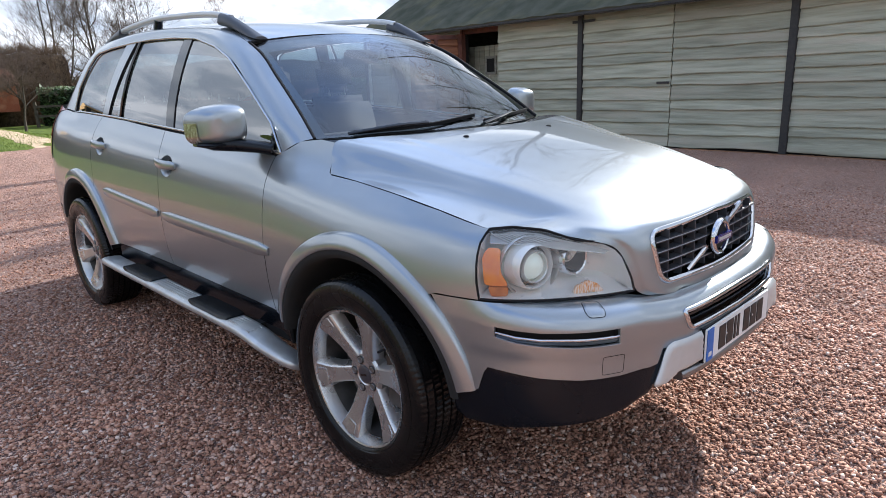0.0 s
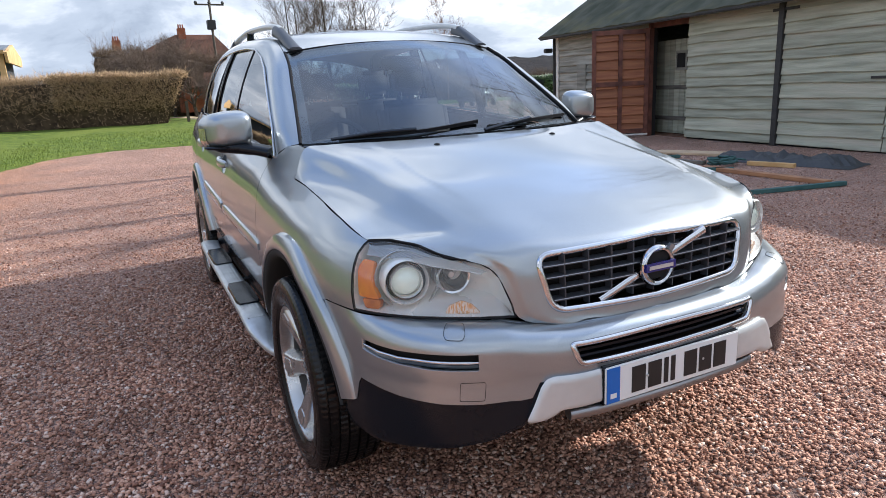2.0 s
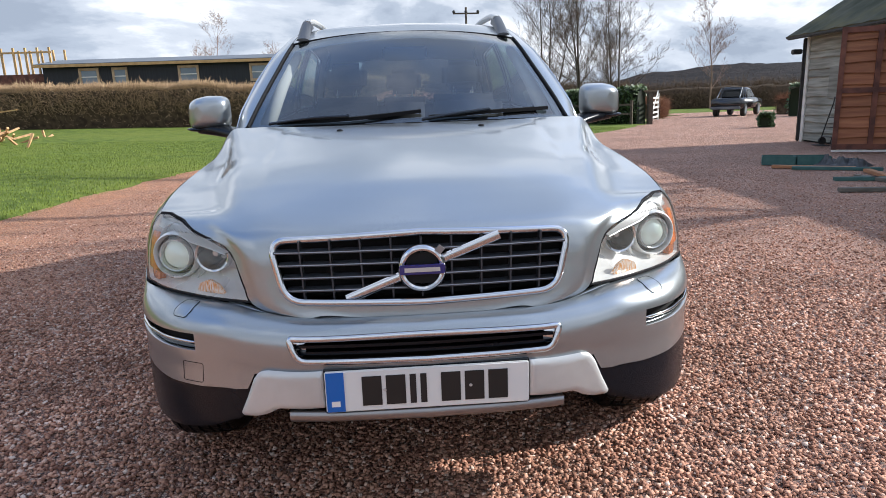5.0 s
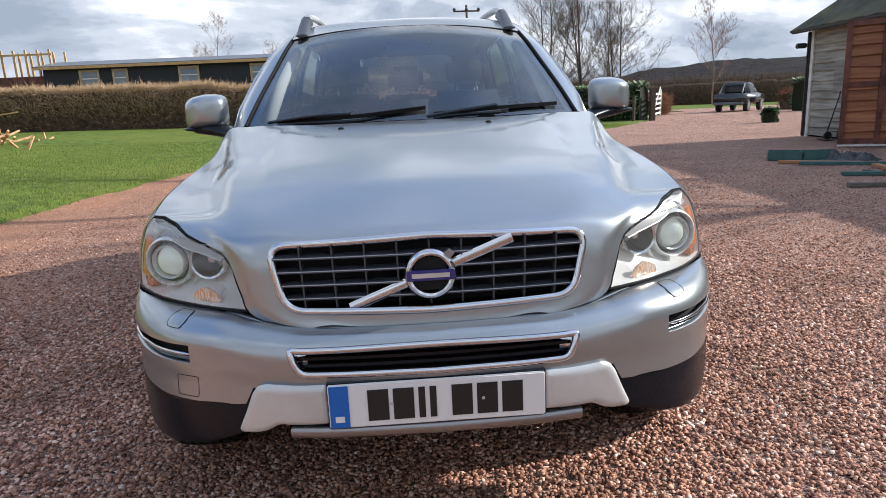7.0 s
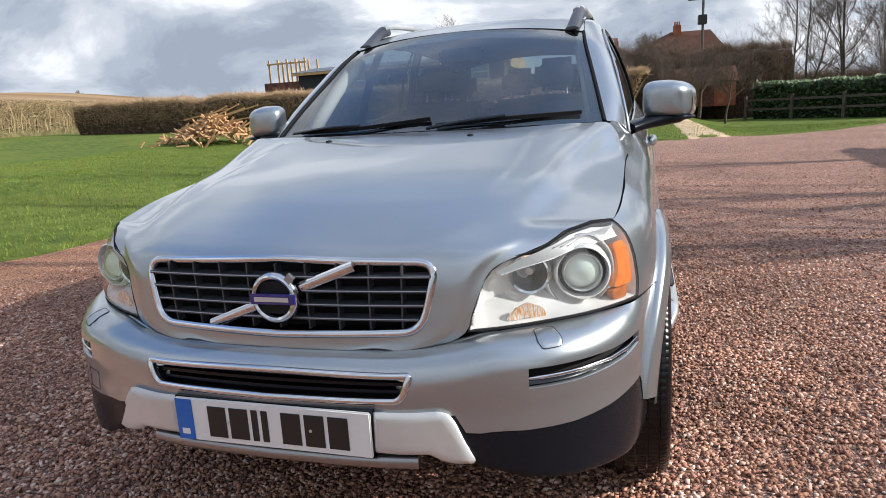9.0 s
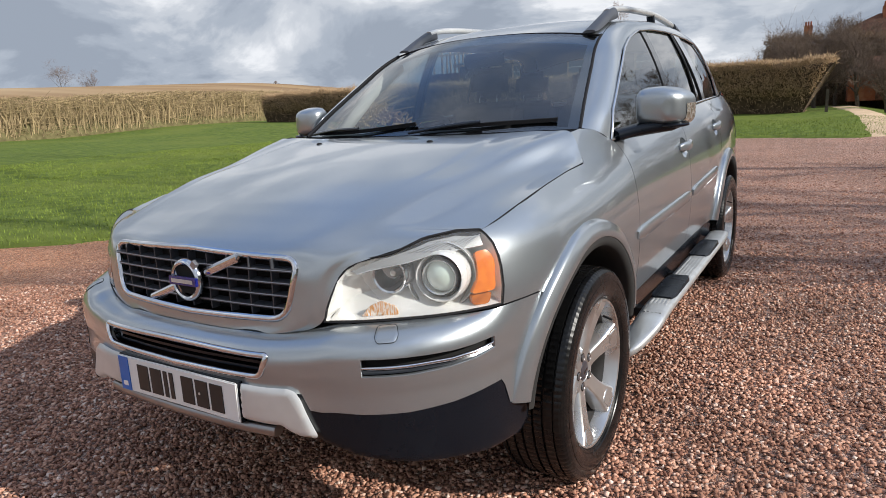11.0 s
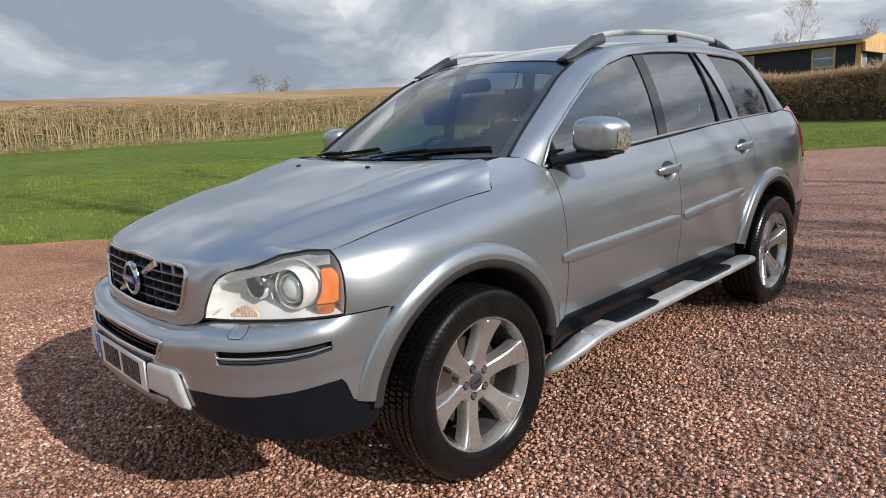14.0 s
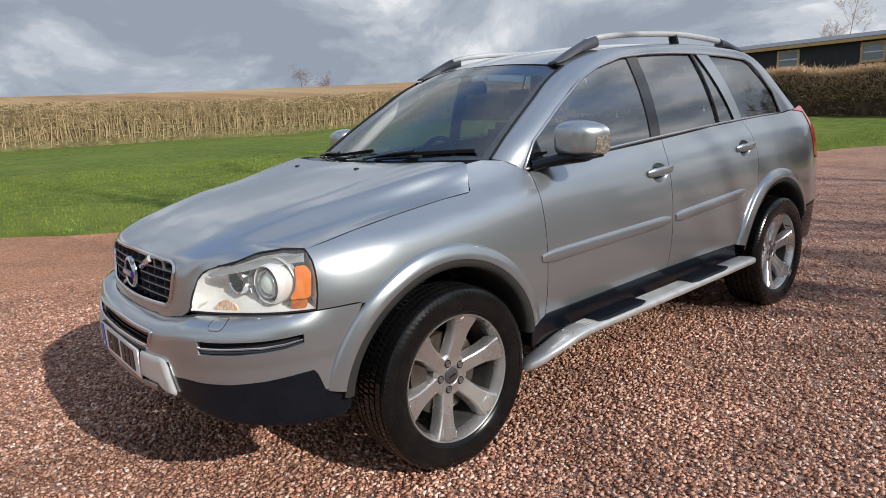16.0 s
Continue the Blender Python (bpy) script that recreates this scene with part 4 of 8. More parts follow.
def tub(at):
    """A low teal trough with a hollow top."""
    t = thing("trough", "low dark teal plastic trough lying on the gravel", "trough", "troughs on the drive", at=at)
    w, d, h, k = 0.26, 0.17, 0.15, 0.018
    for lo, hi in (((-w, -d, 0), (w, -d + k, h)), ((-w, d - k, 0), (w, d, h)), ((-w, -d + k, 0), (-w + k, d - k, h)), ((w - k, -d + k, 0), (w, d - k, h))):
        box("side", lo, hi, M_teal, t, bevel=0.006)
    box("base", (-w + k, -d + k, 0.005), (w - k, d - k, 0.025), M_teal, t)
    return t


first_tub = tub(pose(6.5, 8.42, 0, 0, 0, -28))
copy_thing(first_tub, pose(6.96, 8.2, 0, 0, 0, -18))


def hose(cx, cy):
    """A loose coil of teal hose."""
    t = thing("hose", "loosely coiled teal garden hose on the gravel", "hose", at=pose(cx, cy, 0))
    rng = random.Random(19)
    v, f = [], []
    pts = [Vector(((0.2 + 0.06 * math.sin(i * 0.37)) * math.cos(i * 0.3), (0.15 + 0.05 * math.sin(i * 0.23)) * math.sin(i * 0.3), 0.02 + 0.0008 * i + 0.012 * rng.random())) for i in range(110)]
    pts += [pts[-1] + Vector((0.05 * i, -0.03 * i, -0.01 * i)) for i in range(1, 8)]
    tube(v, f, pts, [0.014] * len(pts), 7)
    mesh_part("coil", v, f, M_teal, t, smooth=True)
    return t


hose(6.7, 4.65)

# ---- far buildings and fences ----
cabin = thing("cabin", "long low black timber cabin with grey metal roof", "cabin", at=pose(-5.2, 28.5, 1.08, 0, 0, 180))
# local x runs along the front, towards the open timber frame
box("wall", (0, -4, -1.1), (10.7, 0, 2.38), M_cabin, cabin, "black vertical timber cladding")
for x0, w in ((0.75, 0.8), (3.9, 0.84), (7.05, 0.6), (8.3, 0.8)):
    win = box("window", (x0, -0.02, 1.5), (x0 + w, 0.02, 2.2), M_winframe, cabin, "pale timber window")
    box("pane", (x0 + 0.07, 0.018, 1.57), (x0 + w - 0.07, 0.03, 2.13), M_farglass, win)
    for lo, hi in (((x0 - 0.04, 2.16), (x0 + w + 0.04, 2.24)), ((x0 - 0.04, 1.46), (x0 + w + 0.04, 1.54)), ((x0 - 0.04, 1.54), (x0 + 0.05, 2.16)), ((x0 + w - 0.05, 1.54), (x0 + w + 0.04, 2.16))):
        box("window_frame", (lo[0], 0.0, lo[1]), (hi[0], 0.06, hi[1]), M_winframe, win, bevel=0.005)
    box("glazing_bar", (x0 + 0.05, 0.022, 1.83), (x0 + w - 0.05, 0.05, 1.88), M_white, win)


def cabin_roof():
    bm = bmesh.new()
    prof = [(0.25, 2.37), (-2.0, 2.7), (-4.25, 2.37), (-4.25, 2.44), (-2.0, 2.78), (0.25, 2.45)]
    a = [bm.verts.new((-0.25, y, z)) for y, z in prof]
    b = [bm.verts.new((10.95, y, z)) for y, z in prof]
    bm.faces.new(a)
    bm.faces.new(b[::-1])
    for i in range(6):
        bm.faces.new((a[i - 1], b[i - 1], b[i], a[i]))
    part("roof", bm, M_sheet, cabin, "grey metal roof")


cabin_roof()
box("fascia", (-0.26, 0.22, 2.3), (10.95, 0.28, 2.42), M_newwood, cabin, "new timber fascia")
bm = bmesh.new()
gable_ring = [(0.2, 1.98), (-3.9, 1.98), (-4.1, 2.36), (-1.9, 2.78), (0.28, 2.36)]
g0 = [bm.verts.new((-0.36, y, z)) for y, z in gable_ring]
g1 = [bm.verts.new((-0.26, y, z)) for y, z in gable_ring]
bm.faces.new(g0)
bm.faces.new(g1[::-1])
for i in range(5):
    bm.faces.new((g0[i], g0[i - 1], g1[i - 1], g1[i]))
bmesh.ops.recalc_face_normals(bm, faces=bm.faces[:])
part("gable_boarding", bm, M_newwood, cabin, "new yellow timber gable boarding")
box("corner_post", (-0.2, -0.04, -1.1), (-0.002, 0.09, 2.36), M_newwood, cabin, "new timber corner post")
gable_window = box("window", (-0.05, -1.3, 1.4), (-0.004, -0.2, 1.97), M_white, cabin, "white gable window")
box("pane", (-0.06, -1.2, 1.48), (-0.052, -0.3, 1.9), M_farglass, gable_window)

frame_shed = thing("open_shed", "open new timber post frame beside the cabin", "timber frame", at=pose(-18.0, 29.3, 1.15))
for i in range(5):
    for j in range(2):
        box("post", (i * 0.53 - 0.04, j * 1.4 - 0.04, 0), (i * 0.53 + 0.04, j * 1.4 + 0.04, 3.2), M_newwood, frame_shed)
box("beam", (-0.1, -0.03, 2.95), (2.2, 0.03, 3.03), M_newwood, frame_shed)
box("low_wall", (-0.25, -0.25, 0), (2.3, -0.13, 2.02), M_redframe, frame_shed, "dark timber side wall")

house = thing("brick_house", "red brick house with brown tiled roof and chimneys", "house", at=pose(0.0, 44, 0.8, 0, 0, 4) @ Matrix.Scale(0.57, 4))
box("wall", (-1.5, 0, -1.6), (11, 7, 5.0), M_brick, house)


def gable_roof(parent, x0, x1, y0, y1, z0, z1, mat):
    bm = bmesh.new()
    ym = (y0 + y1) / 2
    prof = [(y0, z0), (ym, z1), (y1, z0), (y1, z0 - 0.15), (ym, z1 - 0.2), (y0, z0 - 0.15)]
    a = [bm.verts.new((x0, y, z)) for y, z in prof]
    b = [bm.verts.new((x1, y, z)) for y, z in prof]
    bm.faces.new(a)
    bm.faces.new(b[::-1])
    for i in range(6):
        bm.faces.new((a[i - 1], b[i - 1], b[i], a[i]))
    return part("roof", bm, mat, parent, "brown tiled roof")


def hip_roof(parent, x0, x1, y0, y1, z0, z1, r0, r1):
    """A roof with a short ridge from r0 to r1 and four slopes."""
    bm = bmesh.new()
    ym = (y0 + y1) / 2
    e = [bm.verts.new(p) for p in ((x0, y0, z0), (x1, y0, z0), (x1, y1, z0), (x0, y1, z0))]
    a, b = bm.verts.new((r0, ym, z1)), bm.verts.new((r1, ym, z1))
    for f in ((e[0], e[1], b, a), (e[1], e[2], b), (e[2], e[3], a, b), (e[3], e[0], a), e[::-1]):
        bm.faces.new(f)
    return part("roof", bm, M_tileroof, parent, "brown tiled hipped roof")


hip_roof(house, -2.0, 11.5, -0.5, 7.5, 4.9, 8.3, 5.2, 9.6)
for x, top in ((-1.6, 7.7), (5.5, 9.0)):
    ch = box("chimney", (x, 2.9, 4.9), (x + 0.8, 3.9, top), M_brick, house, "brick chimney stack")
    for k in range(3):
        bm = bmesh.new()
        bmesh.ops.create_cone(bm, cap_ends=True, segments=10, radius1=0.1, radius2=0.08, depth=0.5, matrix=Matrix.Translation((x + 0.16 + 0.24 * k, 3.4, top + 0.2)))
        part("chimney_pot", bm, M_brick, ch)
outhouse = thing("brick_outbuilding", "low orange-red brick outbuilding behind the garden", "outbuilding", at=pose(3.15, 31.5, 0.72, 0, 0, 2) @ Matrix.Scale(0.5, 4))
box("wall", (-3.2, 0, 0), (4.0, 4, 2.3), M_brick, outhouse)
gable_roof(outhouse, -3.4, 4.2, -0.3, 4.3, 2.3, 3.7, M_tileroof)
for x in (-1.2, 1.2):
    box("door", (x, -0.06, 0), (x + 0.9, 0.0, 1.9), M_redframe, outhouse, "dark red plank door")

pole = thing("utility_pole", "wooden power pole with crossarm and insulators", "power pole", at=pose(4.2, 38.5, 0.8, 0, 0, 5) @ Matrix.Scale(0.57, 4))
bm = bmesh.new()
bmesh.ops.create_cone(bm, cap_ends=True, segments=10, radius1=0.16, radius2=0.11, depth=12.4, matrix=Matrix.Translation((0, 0, 4.4)))
part("post", bm, M_bark, pole, smooth=True)
box("crossarm", (-1.4, -0.06, 9.9), (1.4, 0.06, 10.05), M_bark, pole)
for x in (-1.3, 1.3, 0.0):
    bm = bmesh.new()
    bmesh.ops.create_uvsphere(bm, u_segments=8, v_segments=6, radius=0.17, matrix=Matrix.Translation((x, 0, 10.15)))
    part("insulator", bm, M_iron, pole)
box("transformer", (-0.45, -0.3, 7.6), (0.35, 0.3, 8.5), M_iron, pole, "grey transformer box", 0.05)

gate = thing("gate", "white five-bar wooden gate standing open", "gate", at=pose(11.3, 26.7, 0, 0, 0, 62))
for i in range(5):
    box("bar", (0, -0.02, 0.22 + i * 0.22), (2.6, 0.02, 0.31 + i * 0.22), M_white, gate, bevel=0.004)
for x in (0, 2.5):
    box("stile", (x, -0.035, 0.1), (x + 0.1, 0.035, 1.35), M_white, gate)
gb = box("brace", (0, 0.02, 0), (2.9, 0.05, 0.09), M_white, gate)
gb.matrix_basis = pose(0.02, 0, 0.22, 0, -24, 0)
tagged(box("gate_post", (-0.11, -0.11, -0.1), (0.11, 0.11, 1.35), M_bark, None, "", 0.02), "stout dark wooden gate post", "gate post").matrix_basis = pose(11.15, 26.5, 0)


def fence(x0, y0, x1, y1, name="fence"):
    f = thing(name, "low weathered post and rail fence", "fence", at=Matrix.Translation((0, 0, rise((x0 + x1) / 2, (y0 + y1) / 2))))
    d = Vector((x1 - x0, y1 - y0, 0))
    n = max(1, round(d.length / 1.8))
    rot = Matrix.Rotation(math.atan2(d.y, d.x), 4, "Z")
    for i in range(n + 1):
        p = Vector((x0, y0, 0)) + d * i / n
        box("post", (-0.05, -0.05, -0.1), (0.05, 0.05, 1.1), M_bark, f, m=Matrix.Translation(p) @ rot)
    for z in (0.45, 0.85):
        box("rail", (0, -0.02, z), (d.length, 0.02, z + 0.09), M_bark, f, m=Matrix.Translation((x0, y0, 0)) @ rot)
    return f


fence(5.4, 30.2, 10.2, 26.2)
tagged(box("path_post", (-0.05, -0.05, -0.1), (0.05, 0.05, 0.8), M_bark, None, "", 0.012), "short weathered wooden post at the end of the hedge", "post").matrix_basis = pose(0.97, 24.2, rise(0.97, 24.2))


def firewood(cx, cy):
    rng = random.Random(8)
    t = thing("log_heap", "heap of split orange firewood on the lawn", "log heap", at=pose(cx, cy, rise(cx, cy)) @ Matrix.Scale(0.7, 4))
    verts, faces = [], []
    for i in range(420):
        a, r = rng.uniform(0, 6.28), abs(rng.gauss(0, 1.15))
        x, y = r * math.cos(a) * 1.5, r * math.sin(a) * 0.9
        z = max(0.04, (1.5 - 0.55 * r) * rng.uniform(0.6, 1.0))
        d = Vector((rng.gauss(0, 1), rng.gauss(0, 0.6), rng.gauss(-0.1, 0.35))).normalized() * rng.uniform(0.25, 0.65)
        tube(verts, faces, [Vector((x, y, z)) - d, Vector((x, y, z)) + d], [0.06, 0.05], 4)
    tagged(mesh_part("log", verts, faces, M_log, t), kind="stuff")
    for i in range(7):
        v, f = [], []
        p = Vector((rng.uniform(-2.3, 1.5), rng.uniform(-0.6, 0.6), 0.9 + rng.random() * 0.5))
        tube(v, f, [p, p + Vector((2.6, 0.3, rng.uniform(0.1, 1.1)))], [0.05, 0.04], 4)
        mesh_part("pole", v, f, M_newwood, t)
    return t


firewood(-14.6, 19.2)


# parked pickup, far off by the drive
def pickup(at):
    t = thing("pickup_truck", "black double-cab pickup parked at the far end of the drive", "pickup", at=at)
    paint = material("black_paint", (0.012, 0.012, 0.014), 0.25, coat=0.6)
    glass = material("dark_window", (0.02, 0.025, 0.03), 0.05)
    bm = bmesh.new()
    prof = [(-2.55, 0.5), (-2.6, 0.75), (-2.55, 1.0), (-1.1, 1.08), (-0.6, 1.12), (0.8, 1.12), (2.5, 1.1), (2.55, 0.55), (2.3, 0.42), (-2.3, 0.42)]
    a = [bm.verts.new((-0.88, y, z)) for y, z in prof]
    b = [bm.verts.new((0.88, y, z)) for y, z in prof]
    bm.faces.new(a)
    bm.faces.new(b[::-1])
    for i in range(len(prof)):
        bm.faces.new((a[i - 1], b[i - 1], b[i], a[i]))
    bmesh.ops.bevel(bm, geom=bm.edges[:], offset=0.07, segments=2, affect="EDGES")
    part("body", bm, paint, t, smooth=True)
    bm = bmesh.new()
    prof = [(-1.05, 1.08, 0.82), (-0.35, 1.72, 0.62), (0.95, 1.74, 0.62), (1.15, 1.1, 0.82)]
    a = [bm.verts.new((-w, y, z)) for y, z, w in prof]
    b = [bm.verts.new((w, y, z)) for y, z, w in prof]
    bm.faces.new(a)
    bm.faces.new(b[::-1])
    for i in range(4):
        bm.faces.new((a[i - 1], b[i - 1], b[i], a[i]))
    bmesh.ops.bevel(bm, geom=bm.edges[:], offset=0.06, segments=2, affect="EDGES")
    part("cab", bm, paint, t, smooth=True)
    for pts in (((-0.7, -0.98, 1.16), (0.7, -0.98, 1.16), (0.56, -0.44, 1.66), (-0.56, -0.44, 1.66)),
                ((-0.7, 1.15, 1.2), (0.7, 1.15, 1.2), (0.55, 1.02, 1.64), (-0.55, 1.02, 1.64)),
                ((0.82, -0.75, 1.16), (0.82, 0.95, 1.16), (0.66, 0.8, 1.62), (0.66, -0.25, 1.62)),
                ((-0.82, -0.75, 1.16), (-0.82, 0.95, 1.16), (-0.66, 0.8, 1.62), (-0.66, -0.25, 1.62))):
        bm = bmesh.new()
        bm.faces.new([bm.verts.new(p) for p in pts])
        bmesh.ops.solidify(bm, geom=bm.faces[:], thickness=0.03)
        part("window", bm, glass, t)
    for x in (-0.8, 0.8):
        for y in (-1.6, 1.55):
            bm = bmesh.new()
            bmesh.ops.create_cone(bm, cap_ends=True, segments=20, radius1=0.38, radius2=0.38, depth=0.25, matrix=pose(x, y, 0.38, 0, 90, 0))
            bmesh.ops.bevel(bm, geom=[e for e in bm.edges if e.calc_face_angle(0) > 1], offset=0.04, segments=2, affect="EDGES")
            w = part("wheel", bm, M_iron, t)
            bm = bmesh.new()
            bmesh.ops.create_cone(bm, cap_ends=True, segments=14, radius1=0.23, radius2=0.2, depth=0.27, matrix=pose(x, y, 0.38, 0, 90, 0))
            part("rim", bm, M_sheet, w)
    v, f = [], []
    for x in (-0.66, 0.66):
        tube(v, f, [Vector((x, 1.2, 1.1)), Vector((x * 0.9, 1.35, 1.72)), Vector((0, 1.35, 1.76))], [0.035] * 3, 6)
        tube(v, f, [Vector((x * 0.9, 1.35, 1.72)), Vector((x, 2.1, 1.12))], [0.035] * 2, 6)
    mesh_part("sports_bar", v, f, M_sheet, t, "chrome sports bar")
    box("bumper", (-0.85, 2.5, 0.45), (0.85, 2.66, 0.62), M_sheet, t, "chrome rear bumper", 0.03)
    return t


pickup(pose(21.3, 38.2, rise(21.3, 38.2), 0, 0, 138))
twiggy("russet_shrub", [(15.2, 37.6), (18.2, 44.0)], 1.8, 1.1, 3500, "low russet shrubs beside the drive", M_hedgecore, M_copper, 14, 0.4, category="shrub")
twiggy("russet_shrub", [(23.2, 36.0), (25.5, 37.5)], 1.4, 1.1, 2000, "low russet shrubs beside the drive", M_hedgecore, M_copper, 15, 0.4, category="shrub")
twiggy("clipped_shrub", [(13.0, 20.3), (13.2, 20.5)], 0.45, 0.5, 900, "small green clipped shrub beside the drive", M_leafcore, M_leaf, 16, 0.12, category="shrub", leafy=True)
twiggy("green_shrub", [(20.3, 30.0), (23.4, 31.0)], 1.6, 1.7, 4500, "dark green shrubs beside the barn", M_leafcore, M_leaf, 17, 0.16, category="shrub", leafy=True)


# ---- the car: materials ----
def paint_material():
    m = material("silver_metallic_paint", (0.345, 0.37, 0.388), 0.3, metal=0.8, coat=1.0)
    n, l = m.node_tree.nodes, m.node_tree.links
    p = n["Principled BSDF"]
    p.inputs["Coat Roughness"].default_value = 0.035
    co = n.new("ShaderNodeTexCoord")
    v = n.new("ShaderNodeTexVoronoi")
    v.inputs["Scale"].default_value = 1600
    l.new(co.outputs["Object"], v.inputs["Vector"])
    h = n.new("ShaderNodeHueSaturation")
    r = n.new("ShaderNodeMapRange")
    r.inputs["To Min"].default_value, r.inputs["To Max"].default_value = 0.82, 1.18
    s = n.new("ShaderNodeSeparateColor")
    l.new(v.outputs["Color"], s.inputs["Color"])
    l.new(s.outputs["Red"], r.inputs["Value"])
    l.new(r.outputs["Result"], h.inputs["Value"])
    h.inputs["Color"].default_value = (0.345, 0.37, 0.388, 1)
    l.new(h.outputs["Color"], p.inputs["Base Color"])
    # faint road film and dust, heavier in patches
    d = n.new("ShaderNodeTexNoise")
    d.inputs["Scale"].default_value, d.inputs["Detail"].default_value = 2.3, 6
    l.new(co.outputs["Object"], d.inputs["Vector"])
    q = n.new("ShaderNodeMapRange")
    q.inputs["From Min"].default_value, q.inputs["From Max"].default_value = 0.35, 0.75
    q.inputs["To Min"].default_value, q.inputs["To Max"].default_value = 0.02, 0.07
    l.new(d.outputs["Fac"], q.inputs["Value"])
    l.new(q.outputs["Result"], p.inputs["Coat Roughness"])
    return m


def clear_material(name, tint, gloss=0.08, veil=0.0):
    """A thin pane: tinted see-through with mirror gloss by angle."""
    m = bpy.data.materials.new(name)
    m.use_nodes = True
    n, l = m.node_tree.nodes, m.node_tree.links
    n.remove(n["Principled BSDF"])
    t = n.new("ShaderNodeBsdfTransparent")
    t.inputs["Color"].default_value = (*tint, 1)
    g = n.new("ShaderNodeBsdfGlossy")
    g.inputs["Roughness"].default_value = 0.01
    # gloss by angle, the same from both sides of the pane
    w = n.new("ShaderNodeLayerWeight")
    w.inputs["Blend"].default_value = 0.5
    k = n.new("ShaderNodeMath")
    k.operation = "POWER"
    k.inputs[1].default_value = 4.0
    f = n.new("ShaderNodeMapRange")
    f.inputs["To Min"].default_value = gloss
    l.new(w.outputs["Facing"], k.inputs[0])
    l.new(k.outputs["Value"], f.inputs["Value"])
    x = n.new("ShaderNodeMixShader")
    l.new(f.outputs["Result"], x.inputs["Fac"])
    l.new(t.outputs["BSDF"], x.inputs[1])
    l.new(g.outputs["BSDF"], x.inputs[2])
    if veil:
        # weathered plastic scatters a little light
        d = n.new("ShaderNodeBsdfDiffuse")
        d.inputs["Color"].default_value = (0.8, 0.79, 0.74, 1)
        haze = n.new("ShaderNodeMixShader")
        haze.inputs["Fac"].default_value = veil
        l.new(x.outputs["Shader"], haze.inputs[1])
        l.new(d.outputs["BSDF"], haze.inputs[2])
        x = haze
    l.new(x.outputs["Shader"], n["Material Output"].inputs["Surface"])
    return m


P_paint = paint_material()
P_clad = material("black_bumper_plastic", (0.004, 0.0055, 0.009), 0.22, second=(0.006, 0.008, 0.012), scale=6, rough_vary=0.06)
P_slat = material("grille_grey", (0.045, 0.048, 0.056), 0.4)
P_trim = material("gloss_black_trim", (0.008, 0.008, 0.009), 0.12, coat=0.5)
P_chrome = material("chrome", (0.62, 0.62, 0.64), 0.1, metal=1.0)
P_edge = material("grille_slat_edge", (0.32, 0.33, 0.35), 0.3, metal=0.7)
P_bolt = material("wheel_bolt_steel", (0.3, 0.29, 0.29), 0.3, metal=0.9)
P_cap = material("wheel_cap_grey", (0.1, 0.095, 0.11), 0.3, metal=0.6)
P_satin = material("satin_silver_plastic", (0.6, 0.6, 0.585), 0.38, metal=0.4, second=(0.54, 0.54, 0.525), scale=12)
P_alloy = material("alloy_wheel_silver", (0.6, 0.595, 0.585), 0.27, metal=0.85, second=(0.53, 0.52, 0.505), scale=9, rough_vary=0.08)
P_rubber = material("tyre_rubber", (0.004, 0.004, 0.0045), 0.25, second=(0.007, 0.0068, 0.0066), scale=14, rough_vary=0.1)
P_rubber.node_tree.nodes["Principled BSDF"].inputs["Specular IOR Level"].default_value = 0.3
P_seal = material("black_seal_and_gap_shade", (0.022, 0.022, 0.024), 0.9)
P_seal.node_tree.nodes["Principled BSDF"].inputs["Specular IOR Level"].default_value = 0.08
P_strip = material("bright_window_strip", (0.55, 0.56, 0.58), 0.2, metal=0.9)
P_inner = material("inner_shade_black", (0.006, 0.006, 0.006), 0.9)
P_well = material("wheel_arch_liner", (0.012, 0.012, 0.012), 0.95, second=(0.02, 0.018, 0.016), scale=8)
P_screen = clear_material("windscreen_glass", (0.72, 0.79, 0.8), 0.15)
P_glass = clear_material("side_glass", (0.5, 0.6, 0.6), 0.34)
P_lens = clear_material("clear_lamp_lens", (0.95, 0.96, 0.96), 0.05, veil=0.05)
P_amber = material("amber_lens", (0.75, 0.2, 0.012), 0.18, second=(0.62, 0.14, 0.008), scale=60, coat=0.6)
P_marker = material("dark_amber_lens", (0.3, 0.07, 0.01), 0.2, second=(0.55, 0.16, 0.02), scale=40, coat=0.6)
P_crystal = material("crystal_lens", (0.62, 0.58, 0.52), 0.1, second=(0.3, 0.24, 0.18), scale=110, spread=(0.45, 0.55), metal=0.6, coat=1.0)
P_facet = material("faceted_reflector", (0.75, 0.36, 0.12), 0.2, second=(0.85, 0.8, 0.72), scale=60, spread=(0.42, 0.58), metal=0.3, stretch=(5, 5, 1))
P_red = material("red_lens", (0.5, 0.02, 0.015), 0.15, coat=0.6)
P_reflector = material("lamp_reflector", (0.6, 0.6, 0.585), 0.26, metal=0.6)
P_lampgrey = material("lamp_bezel", (0.42, 0.42, 0.41), 0.3, metal=0.5)
P_bowl = material("lamp_bowl_silver", (0.78, 0.775, 0.75), 0.28, metal=0.25, second=(0.7, 0.695, 0.67), scale=9, rough_vary=0.06)
P_gap = material("lamp_gap_grey", (0.22, 0.22, 0.225), 0.25, metal=0.5, coat=0.8)
P_brow = material("lamp_brow_grey", (0.32, 0.32, 0.315), 0.35, metal=0.4)
P_cup = material("dark_lamp_cup", (0.16, 0.155, 0.15), 0.2, metal=0.6, coat=1.0)
P_projector = material("projector_glass", (0.36, 0.43, 0.37), 0.05, coat=1.0)
